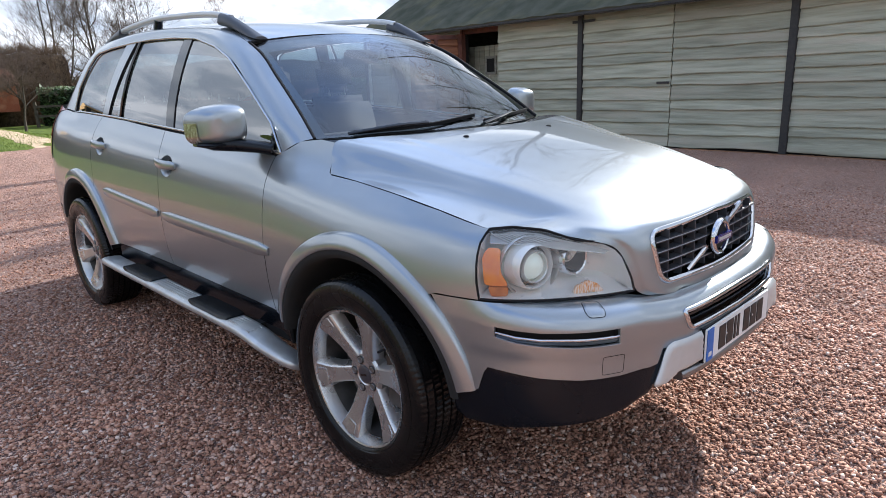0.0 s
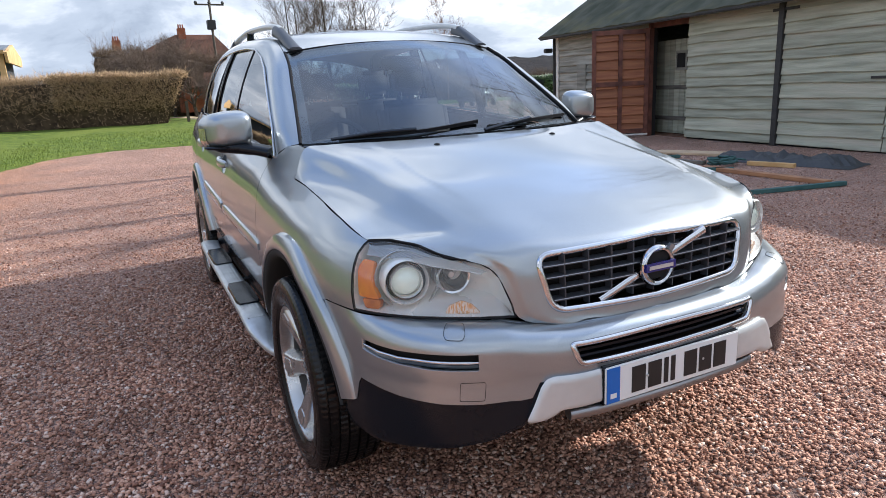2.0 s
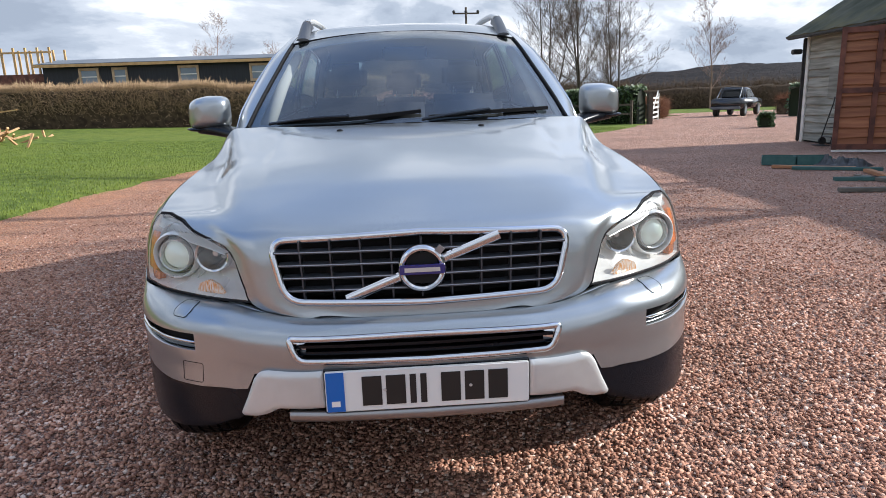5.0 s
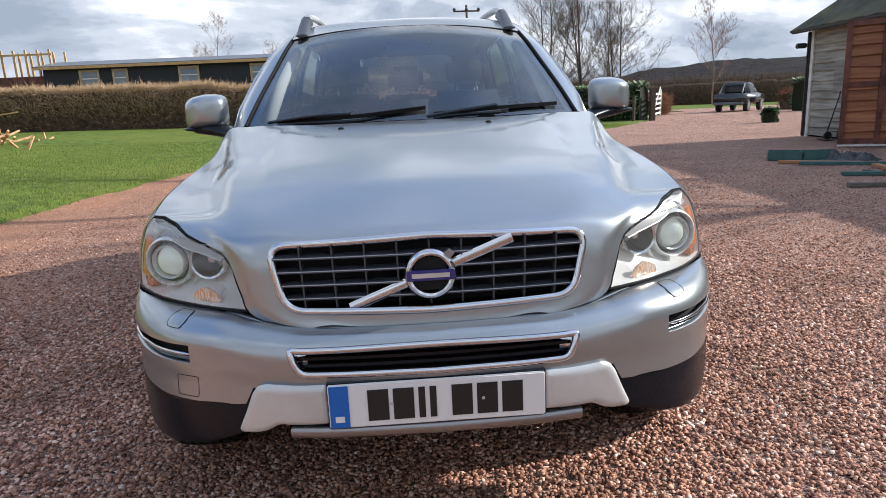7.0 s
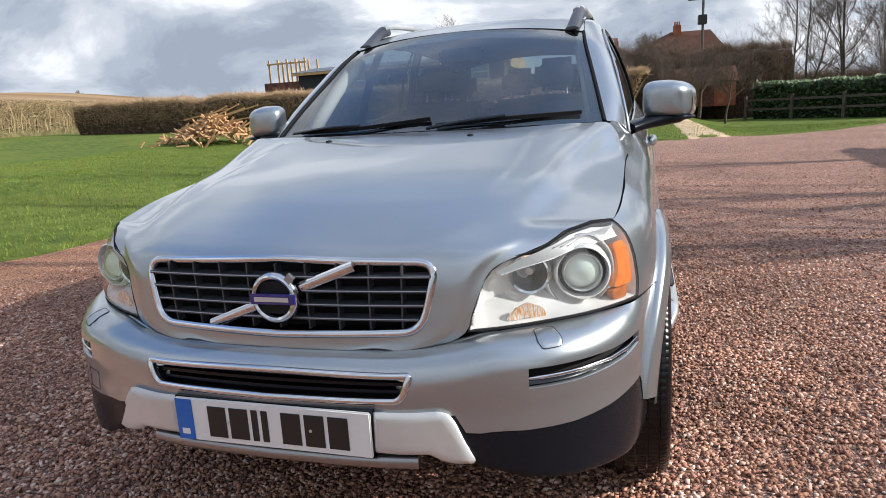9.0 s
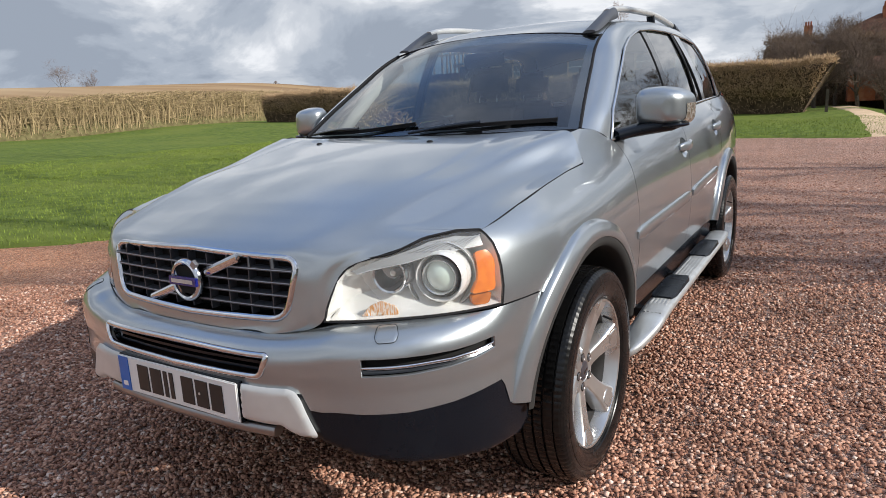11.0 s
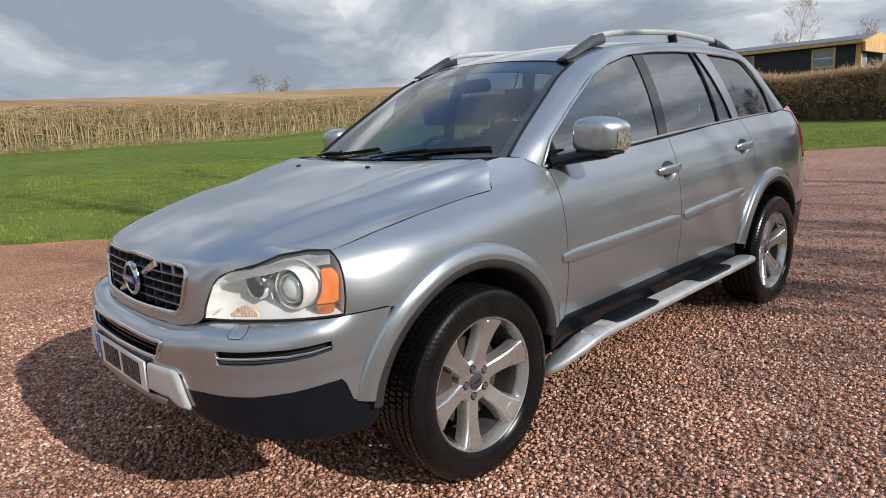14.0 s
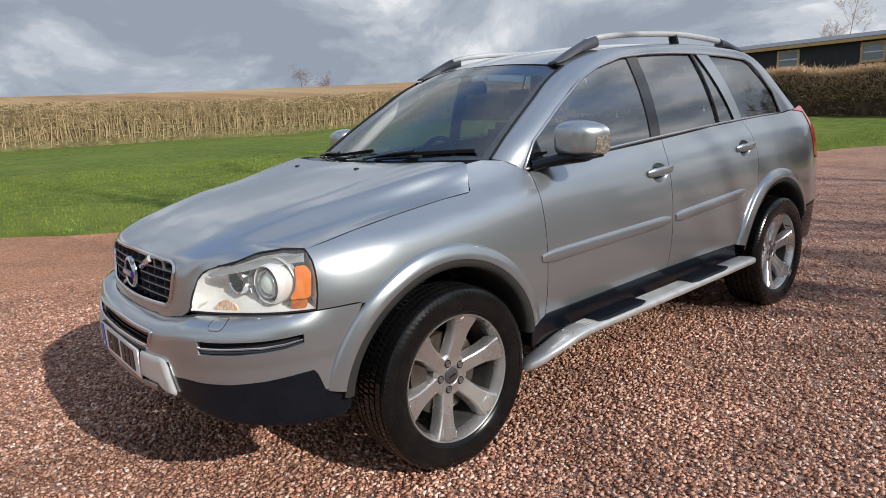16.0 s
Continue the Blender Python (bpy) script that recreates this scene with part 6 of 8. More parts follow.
# wing
wing = [S(0.553, 1.1), S(0.54, 1.04), S(0.538, 0.95), S(0.54, 0.72), S(0.548, 0.47)]
wing += arch_pts(ARCH_F, 0.5, 172, 48)
wing += [S(-0.41, 0.752), (0.955, 0.748), (0.963, 0.8), (0.965, 0.85), (0.963, 0.88), (0.957, 0.912), (0.942, 0.936)]
wing += [edge_sz[5]]
wing += [edge_sz[4], edge_sz[3], edge_sz[2], edge_sz[1], S(0.195, 1.054), S(0.212, 1.062), S(0.232, 1.11), S(0.252, 1.163), S(0.33, 1.172), S(0.44, 1.162), S(0.54, 1.112)]
both("front_wing", side, wing, P_paint)

# doors
FD_BACK = [S(1.59, 1.186), S(1.553, 1.12), S(1.538, 1.04), S(1.534, 0.7), S(1.53, 0.5)]
front_door = [S(0.548, 0.476), S(0.54, 0.72), S(0.538, 0.95), S(0.54, 1.04), S(0.553, 1.105), S(0.8, 1.132), S(1.0, 1.147), S(1.3, 1.17)] + FD_BACK
HANDLE = ((1.445, 1.015), (2.385, 1.07))


def ellipse(c, a, b, n=20):
    return [(sy(c[0] + a * math.cos(2 * math.pi * i / n)), c[1] + b * math.sin(2 * math.pi * i / n)) for i in range(n)]


both("front_door", side, front_door, P_paint, holes=[ellipse(HANDLE[0], 0.072, 0.05)])
RD_BACK = [S(2.5, 1.235), S(2.52, 1.15), S(2.545, 1.0), S(2.52, 0.87)]
rear_door = FD_BACK[::-1] + [S(2.0, 1.21)] + RD_BACK + arch_pts(ARCH_R, 0.525, 56, 14, 8) + [S(2.29, 0.502)]
both("rear_door", side, rear_door, P_paint, holes=[ellipse(HANDLE[1], 0.072, 0.05)])
quarter = RD_BACK[::-1] + [S(2.8, 1.248), S(3.13, 1.257), S(3.3, 1.27), S(3.55, 1.25), S(3.5, 1.1), S(3.52, 0.93), S(3.72, 0.9), S(3.72, 0.62), S(3.33, 0.6)] + arch_pts(ARCH_R, 0.525, 152, 56, 14)
both("rear_quarter", side, quarter, P_paint)
both("rear_lamp", side, round_poly([S(3.3, 1.27), S(3.555, 1.25), S(3.505, 1.1), S(3.52, 0.935), S(3.7, 0.91), S(3.7, 1.26), S(3.55, 1.3)], 0.01), P_red, "red rear lamp", gap=0.003, out=0.004)
rear_bumper = [S(3.33, 0.59), S(3.72, 0.61), (UP.s[-1], 0.61), (UP.s[-1], 0.36), S(3.6, 0.34), S(3.28, 0.36)]
both("rear_bumper", side, rear_bumper, P_clad, "black lower rear bumper", step=0.06)
both("tailgate", side, [S(3.72, 0.63), (UP.s[-1], 0.63), (UP.s[-1], 1.28), S(3.72, 1.28)], P_paint, step=0.06)
# body-coloured rubbing strips
for y0, z0, y1, z1 in ((0.5, 0.715, 1.505, 0.742), (1.56, 0.744, 2.33, 0.79)):
    for m in (False, True):
        line = [side(sy(y0 + (y1 - y0) * i / 24), z0 + (z1 - z0) * i / 24 + 0.026, 0.004) for i in range(25)]
        sweep("door_moulding", [(-p.x if m else p.x, p.y, p.z) for p in line], [(-0.006, -0.027), (0.004, -0.0265), (0.007, -0.023), (0.0085, 0.0), (0.0065, 0.023), (0.003, 0.0265), (-0.006, 0.027)] if not m else [(0.006, -0.027), (-0.004, -0.0265), (-0.007, -0.023), (-0.0085, 0.0), (-0.0065, 0.023), (-0.003, 0.0265), (0.006, 0.027)], P_paint, car, "body-coloured rubbing strip", scale=[0.55, 0.85] + [1] * 21 + [0.85, 0.55])
# black sills
both("sill", side, [S(0.46, 0.468), S(0.548, 0.468), S(1.53, 0.494), S(2.29, 0.496), S(2.33, 0.4), S(2.2, 0.335), S(0.6, 0.32), S(0.5, 0.33)], P_clad, "black plastic sill", out=-0.008, step=0.05)


def handle(c, mirror):
    sgn = -1 if mirror else 1
    s0 = sy(c[0])
    o = side(s0, c[1])
    bm = bmesh.new()
    rows = []
    for i in range(6):
        k = i / 5
        rows.append([])
        for j in range(20):
            a = 2 * math.pi * j / 20
            p = side(sy(c[0] + 0.077 * (1 - k) * math.cos(a)), c[1] + 0.055 * (1 - k) * math.sin(a), -0.001 - 0.03 * math.sin(k * math.pi / 2))
            rows[-1].append(bm.verts.new((p.x * sgn, p.y, p.z)))
    for r0, r1 in zip(rows, rows[1:]):
        for j in range(20):
            bm.faces.new((r0[j], r0[(j + 1) % 20], r1[(j + 1) % 20], r1[j]))
    bmesh.ops.remove_doubles(bm, verts=bm.verts, dist=1e-5)
    part("handle_cup", bm, P_paint, car, smooth=True)
    pts = []
    for i in range(15):
        y = c[0] - 0.112 + 0.225 * i / 14
        p = side(sy(y), c[1] + 0.006 + 0.012 * i / 14, 0.006 + 0.022 * math.sin(math.pi * i / 14))
        pts.append((p.x, p.y, p.z))
    sweep("door_handle", pts, oval(0.012, 0.022, 14), P_paint, car, "body-coloured door handle", mirror=mirror, scale=[0.55, 0.85] + [1] * 11 + [0.9, 0.6])


for m in (False, True):
    for c in HANDLE:
        handle(c, m)

# wheel-arch lips
def arch_lip(c, r_out, r_in, a0, a1, mirror):
    bm = bmesh.new()
    rings = []
    n = 40
    prof = [(0.0, -0.004), (0.05, 0.008), (0.12, 0.0155), (0.22, 0.0185), (0.55, 0.024), (0.88, 0.028), (0.98, 0.025), (1.03, 0.0), (1.03, -0.05)]
    for i in range(n + 1):
        a = radians(a0 + (a1 - a0) * i / n)
        ring = []
        for k, o in prof:
            r = r_out + (r_in - r_out) * k
            y, z = c[0] - r * math.cos(a), c[1] + r * math.sin(a)
            p = side(sy(y), max(z, 0.3), o)
            ring.append(bm.verts.new((-p.x if mirror else p.x, p.y, z)))
        rings.append(ring)
    for p, q in zip(rings, rings[1:]):
        for j in range(len(prof) - 1):
            bm.faces.new((p[j], p[j + 1], q[j + 1], q[j]))
    ob = part("arch_lip", bm, P_paint, car, "flared body-coloured arch lip", smooth=True)
    ob.data.set_sharp_from_angle(angle=radians(50))
    # rubber edge inside it
    bm = bmesh.new()
    rings = []
    for i in range(n + 1):
        a = radians(a0 - 3 + (a1 - a0 + 6) * i / n)
        ring = []
        for r, o in ((r_in + 0.003, 0.022), (r_in - 0.012, 0.024), (r_in - 0.03, 0.012), (r_in - 0.034, -0.03), (r_in - 0.03, -0.3)):
            y, z = c[0] - r * math.cos(a), c[1] + r * math.sin(a)
            p = side(sy(y), max(z, 0.3), o)
            ring.append(bm.verts.new((-p.x if mirror else p.x, p.y, z)))
        rings.append(ring)
    for p, q in zip(rings, rings[1:]):
        for j in range(4):
            bm.faces.new((p[j], p[j + 1], q[j + 1], q[j]))
    part("arch_liner", bm, P_well, car, "black arch liner", smooth=True)
    sgn = -1 if mirror else 1
    bm = bmesh.new()
    cap = [bm.verts.new((sgn * 0.52, c[0] - (r_in - 0.02) * math.cos(radians(-10 + 200 * i / 24)), c[1] + (r_in - 0.02) * math.sin(radians(-10 + 200 * i / 24)))) for i in range(25)]
    bm.faces.new(cap)
    part("arch_back", bm, P_well, car)


for m in (False, True):
    arch_lip(ARCH_F, 0.525, 0.465, 11, 168, m)
    arch_lip(ARCH_R, 0.548, 0.485, 14, 155, m)

# ---- bumper ----
bw = bumper_w
ly, lx = LOW.by_y, LOW.by_x
s_end = ly(-0.388)


def L(y, z):
    return ly(y), bw(ly(y), z)


right_edge = [(s_end, 0.0), L(-0.42, 0.7), L(-0.48, 0.6), L(-0.512, 0.52), L(-0.523, 0.475), L(-0.532, 0.468), L(-0.546, 0.47), L(-0.566, 0.53), L(-0.578, 0.548), L(-0.62, 0.545),
              L(-0.72, 0.532), face(0.7, 0.526), face(0.6, 0.526), face(0.5, 0.527), face(0.468, 0.53), face(0.458, 0.548), face(0.446, 0.572), face(0.2, 0.572)]
outline = right_edge + [(-s, w) for s, w in reversed(right_edge)]
top_n = 30
outline += [(-s_end + 2 * s_end * i / top_n, 0.0) for i in range(1, top_n)]
lower_grille = round_poly([face(-0.352, 0.668), face(0.0, 0.672), face(0.352, 0.668), face(0.328, 0.61), face(0, 0.607), face(-0.328, 0.61)], [0.012, 0, 0.012, 0.02, 0, 0.02], 4)


def fog_slot(sgn):
    top = [face(sgn * (0.607 + 0.13 * i / 6), 0.672) for i in range(6)] + [(sgn * ly(y), bw(ly(y), z)) for y, z in ((-0.72, 0.671), (-0.66, 0.674), (-0.6, 0.68))]
    bot = [(sgn * ly(y), bw(ly(y), z)) for y, z in ((-0.6, 0.65), (-0.66, 0.638), (-0.72, 0.632))] + [face(sgn * (0.607 + 0.13 * i / 6), 0.628) for i in reversed(range(6))]
    return top + bot


fogs = [fog_slot(1), fog_slot(-1)]
skin("front_bumper", bumper, outline, P_paint, car, step=0.03, holes=[lower_grille] + fogs, flip=True, thick=0.014, label="body-coloured front bumper")


sweep("bumper_flange", [bumper(s, 0.006, -0.017)[:] for s in np.linspace(-lx(0.56), lx(0.56), 41)], oval(0.012, 0.018, 10), P_paint, car, "body-coloured flange under the bonnet edge")


def pillow(poly, rise_by, radius, base=0.0):
    """The bumper's surface, swollen inside the outline poly with a rounded edge."""
    ring = resample(poly, 0.02)

    def fn(s, w, out=0.0):
        d = min(1.0, edge_dist(s, w, ring) / radius) if in_poly(s, w, ring) else 0.0
        d = d if d > 0.02 else 0.0
        return bumper(s, w, out + base + rise_by * math.sqrt(1 - (1 - d) ** 2))
    return fn


clad_r = [face(0.462, 0.572), face(0.505, 0.537), face(0.6, 0.536), face(0.7, 0.536), L(-0.72, 0.542), L(-0.62, 0.555), L(-0.575, 0.558), L(-0.558, 0.53), L(-0.535, 0.478),
          L(-0.515, 0.475), L(-0.47, 0.47), L(-0.455, 0.42), L(-0.457, 0.38), L(-0.49, 0.352), L(-0.62, 0.357), L(-0.72, 0.372), face(0.68, 0.39), face(0.58, 0.413), face(0.5, 0.443),
          face(0.47, 0.466), face(0.45, 0.51), face(0.42, 0.572)]
for side_sign in (1, -1):
    poly = [(side_sign * s, w) for s, w in (clad_r if side_sign > 0 else clad_r[::-1])]
    skin("lower_cladding", pillow(poly, 0.005, 0.012, -0.0065), poly, P_clad, car, "black lower bumper cladding", step=0.014, gap=0.001, thick=0.02, flip=True, dark_rim=False)
# silver skid plate: one piece each side of the number plate, each with a foot
skid_r = [face(0.262, 0.586), face(0.41, 0.588), face(0.432, 0.582), face(0.447, 0.562), face(0.466, 0.515), face(0.488, 0.468), face(0.482, 0.46), face(0.44, 0.461), face(0.415, 0.468), face(0.385, 0.484), face(0.262, 0.486)]
for side_sign in (1, -1):
    poly = round_poly([(side_sign * s, w) for s, w in (skid_r if side_sign > 0 else skid_r[::-1])], 0.008, 3)
    skin("skid_plate", pillow(poly, 0.012, 0.016, 0.007), poly, P_satin, car, "satin silver skid plate", step=0.012, gap=0, thick=0.03, dark_rim=False, flip=True)
sweep("lower_bar", [bumper(lx(abs(x)) * (1 if x >= 0 else -1), bw(lx(abs(x)), 0.458), -0.012)[:] for x in np.linspace(-0.36, 0.36, 17)], oval(0.02, 0.017, 12), P_bolt, car, "dark silver lower bar")


def rim_bar(name, pts, r, mat, label, r2=None, parent=None, lift=(0, -1, 0)):
    return sweep(name, pts, circle(r, 8, r2), mat, parent or car, label, closed=True, up=lift)


grille = rim_bar("grille_surround", [bonnet(a, b, 0)[:] for a, b in resample(grille_ab, 0.02)], 0.0098, P_chrome, "chrome grille surround", 0.008)
rim_bar("lower_grille_surround", [bumper(s, w, 0.0)[:] for s, w in resample(lower_grille, 0.02)], 0.009, P_chrome, "chrome lower grille surround", 0.008)
for sgn in (1, -1):
    cheek = round_poly([face(sgn * 0.349, 0.664), face(sgn * 0.329, 0.614), face(sgn * 0.312, 0.619), face(sgn * 0.318, 0.66)], 0.006, 2)
    skin("intake_cheek", lambda s, w, out=0.0: bumper(s, w, out - 0.012 - 0.5 * max(0.0, LOW.by_x(0.345) - abs(s))), cheek, P_chrome, car, "chrome cheek of the intake", step=0.02, gap=0, thick=0.006, dark_rim=False, flip=True)
# upper grille: black sheet drawn as the shade behind, slats, uprights, sash and badge
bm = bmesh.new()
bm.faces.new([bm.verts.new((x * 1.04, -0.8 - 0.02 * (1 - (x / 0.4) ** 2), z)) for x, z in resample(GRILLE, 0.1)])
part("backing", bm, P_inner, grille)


def nose_y(x):
    return -0.862 + 0.145 * x * x


def half_width(z):
    return 0.356 + (0.395 - 0.356) * (z - 0.744) / 0.156


for i in range(4):
    z = 0.772 + 0.0342 * i
    hw = half_width(z) - 0.006
    sweep("slat", [(x, nose_y(x), z) for x in np.linspace(-hw, hw, 15)], [(-0.012, -0.006), (0.014, -0.004), (0.014, 0.003), (-0.012, 0.006)], P_slat, grille, "dark grille slat")
    sweep("slat_edge", [(x, nose_y(x) - 0.0135, z) for x in np.linspace(-hw, hw, 15)], circle(0.0016, 6), P_edge, grille, "bright edge of a slat")
for i in range(-4, 5):
    x = i * 0.078
    sweep("upright", [(x, nose_y(x) - 0.004, 0.745), (x * 1.02, nose_y(x) - 0.004, 0.905)], [(-0.003, -0.016), (0.003, -0.016), (0.002, 0.01), (-0.002, 0.01)], P_slat, grille, up=(0, -1, 0))
sweep("sash", [(-0.2, nose_y(0.19) - 0.014, 0.746), (0.205, nose_y(0.19) - 0.014, 0.9025)], [(-0.0125, -0.006), (0.0125, -0.006), (0.0125, 0.003), (0.005, 0.008), (-0.005, 0.008), (-0.0125, 0.003)], P_chrome, grille, "chrome diagonal sash", up=(0, -1, 0))
badge = lathe("badge", [(0.0, 0.0635), (0.008, 0.063), (0.014, 0.0585), (0.016, 0.0535), (0.013, 0.048), (0.0, 0.0435)], P_chrome, grille, "chrome ring badge", 56, m=pose(0, -0.884, 0.825, 0, 0, -90))
box("badge_centre", (-0.04, -0.889, 0.785), (0.04, -0.88, 0.865), P_inner, grille)
box("badge_bar", (-0.059, -0.906, 0.812), (0.059, -0.894, 0.838), P_blue, grille, "dark blue badge bar", 0.002)
sweep("badge_arrow", [(0.036, -0.892, 0.862), (0.053, -0.892, 0.881)], [(-0.009, -0.005), (0.009, -0.005), (0.009, 0.006), (-0.009, 0.006)], P_edge, grille, up=(0, -1, 0))
box("badge_mark", (-0.046, -0.9072, 0.8195), (0.046, -0.906, 0.8305), P_satin, grille, "plain silver bar")
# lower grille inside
# a black sheet is drawn as the shade inside the intake
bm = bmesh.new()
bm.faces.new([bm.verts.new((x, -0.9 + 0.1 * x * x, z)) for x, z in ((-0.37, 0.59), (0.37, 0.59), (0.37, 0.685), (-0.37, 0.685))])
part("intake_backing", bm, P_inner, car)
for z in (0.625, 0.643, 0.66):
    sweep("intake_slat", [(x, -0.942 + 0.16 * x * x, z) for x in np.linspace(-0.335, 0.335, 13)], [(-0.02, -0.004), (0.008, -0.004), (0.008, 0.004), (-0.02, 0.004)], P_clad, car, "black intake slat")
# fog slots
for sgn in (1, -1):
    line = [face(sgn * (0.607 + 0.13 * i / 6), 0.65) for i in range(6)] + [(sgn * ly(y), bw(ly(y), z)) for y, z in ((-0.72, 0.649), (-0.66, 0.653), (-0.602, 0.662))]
    # a black strip is drawn as the shade inside the slot
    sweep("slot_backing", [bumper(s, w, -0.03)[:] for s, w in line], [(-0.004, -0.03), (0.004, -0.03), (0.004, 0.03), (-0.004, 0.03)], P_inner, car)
    sweep("slot_bar", [bumper(s, w, -0.004)[:] for s, w in line], circle(0.0055, 8, 0.005), P_chrome, car, "chrome bar in a bumper slot", scale=[0.6] + [1] * (len(line) - 2) + [0.6])
    sweep("slot_lip", [bumper(s, w + 0.013, -0.012)[:] for s, w in line], circle(0.006, 6), P_trim, car)
    # headlamp washer cover, tow-eye cover
    cx = 0.665
    flap = [(sgn * lx(cx - 0.022), 0.018), (sgn * lx(cx + 0.026), 0.018), (sgn * lx(cx + 0.026), 0.06), (sgn * lx(cx + 0.018), 0.078), (sgn * lx(cx - 0.022), 0.078), (sgn * lx(cx - 0.028), 0.06)]
    flap = round_poly(flap if sgn > 0 else flap[::-1], 0.01, 3)
    skin("washer_cover", pillow(flap, 0.0022, 0.006, 0.0004), flap, P_paint, car, "headlamp washer cover", step=0.012, gap=0, thick=0.003, flip=True)
    sweep("washer_cover_joint", [bumper(s, w, 0.0003)[:] for s, w in resample(flap, 0.01)], circle(0.0009, 4), P_seal, car, closed=True, up=(0, -1, 0))
    if sgn < 0:
        tow = [face(sgn * 0.59, 0.592), face(sgn * 0.652, 0.592), face(sgn * 0.655, 0.538), face(sgn * 0.595, 0.538)]
        rim_pts = [bumper(s, w, 0.0002)[:] for s, w in resample(round_poly(tow, 0.006, 2), 0.012)]
        sweep("tow_cover_joint", rim_pts, circle(0.0009, 4), P_seal, car, closed=True, up=(0, -1, 0))

# number plate with plain bars
plate = box("number_plate", (-0.262, -0.9760, 0.476), (0.262, -0.9680, 0.588), P_plate, car, "white number plate", 0.003)
box("blue_strip", (-0.259, -0.9785, 0.479), (-0.213, -0.9762, 0.585), P_plateblue, plate, "blue strip at the plate's end")
box("strip_bar", (-0.247, -0.9792, 0.493), (-0.225, -0.9786, 0.508), P_plate, plate)
xx = -0.168
for w in (0.05, 0.05, 0.016, 0.016, 0, 0.05, 0.05, 0.05):
    if w:
        box("bar", (xx, -0.9785, 0.492), (xx + w, -0.9762, 0.571), P_black, plate)
        xx += w + 0.011
    else:
        xx += 0.026
for x in (-0.2, 0.2):
    lathe("screw", [(0, 0.0045), (0.003, 0.004), (0.003, 0)], P_satin, plate, n=10, m=pose(x * 0.55, -0.9765, 0.532, 0, 0, -90), closed=False)
box("plate_edge", (-0.264, -0.9690, 0.474), (0.264, -0.9550, 0.59), P_clad, plate)

# ---- headlamps ----
lamp_poly = [(0.942, 0.936), (0.957, 0.912), (0.963, 0.88), (0.965, 0.85), (0.963, 0.8), (0.955, 0.75), (0.85, 0.746), (0.7, 0.744), (0.57, 0.741), (0.47, 0.74)]
lamp_poly += [(0.478, 0.775), edge_sz[11], (0.508, 0.85), edge_sz[10], (0.565, 0.894), edge_sz[9], (0.655, 0.91), edge_sz[8], (0.742, 0.94), edge_sz[7], edge_sz[6], edge_sz[5]]


def in_lamp(poly, d):
    return inset(resample(poly, 0.02), d)


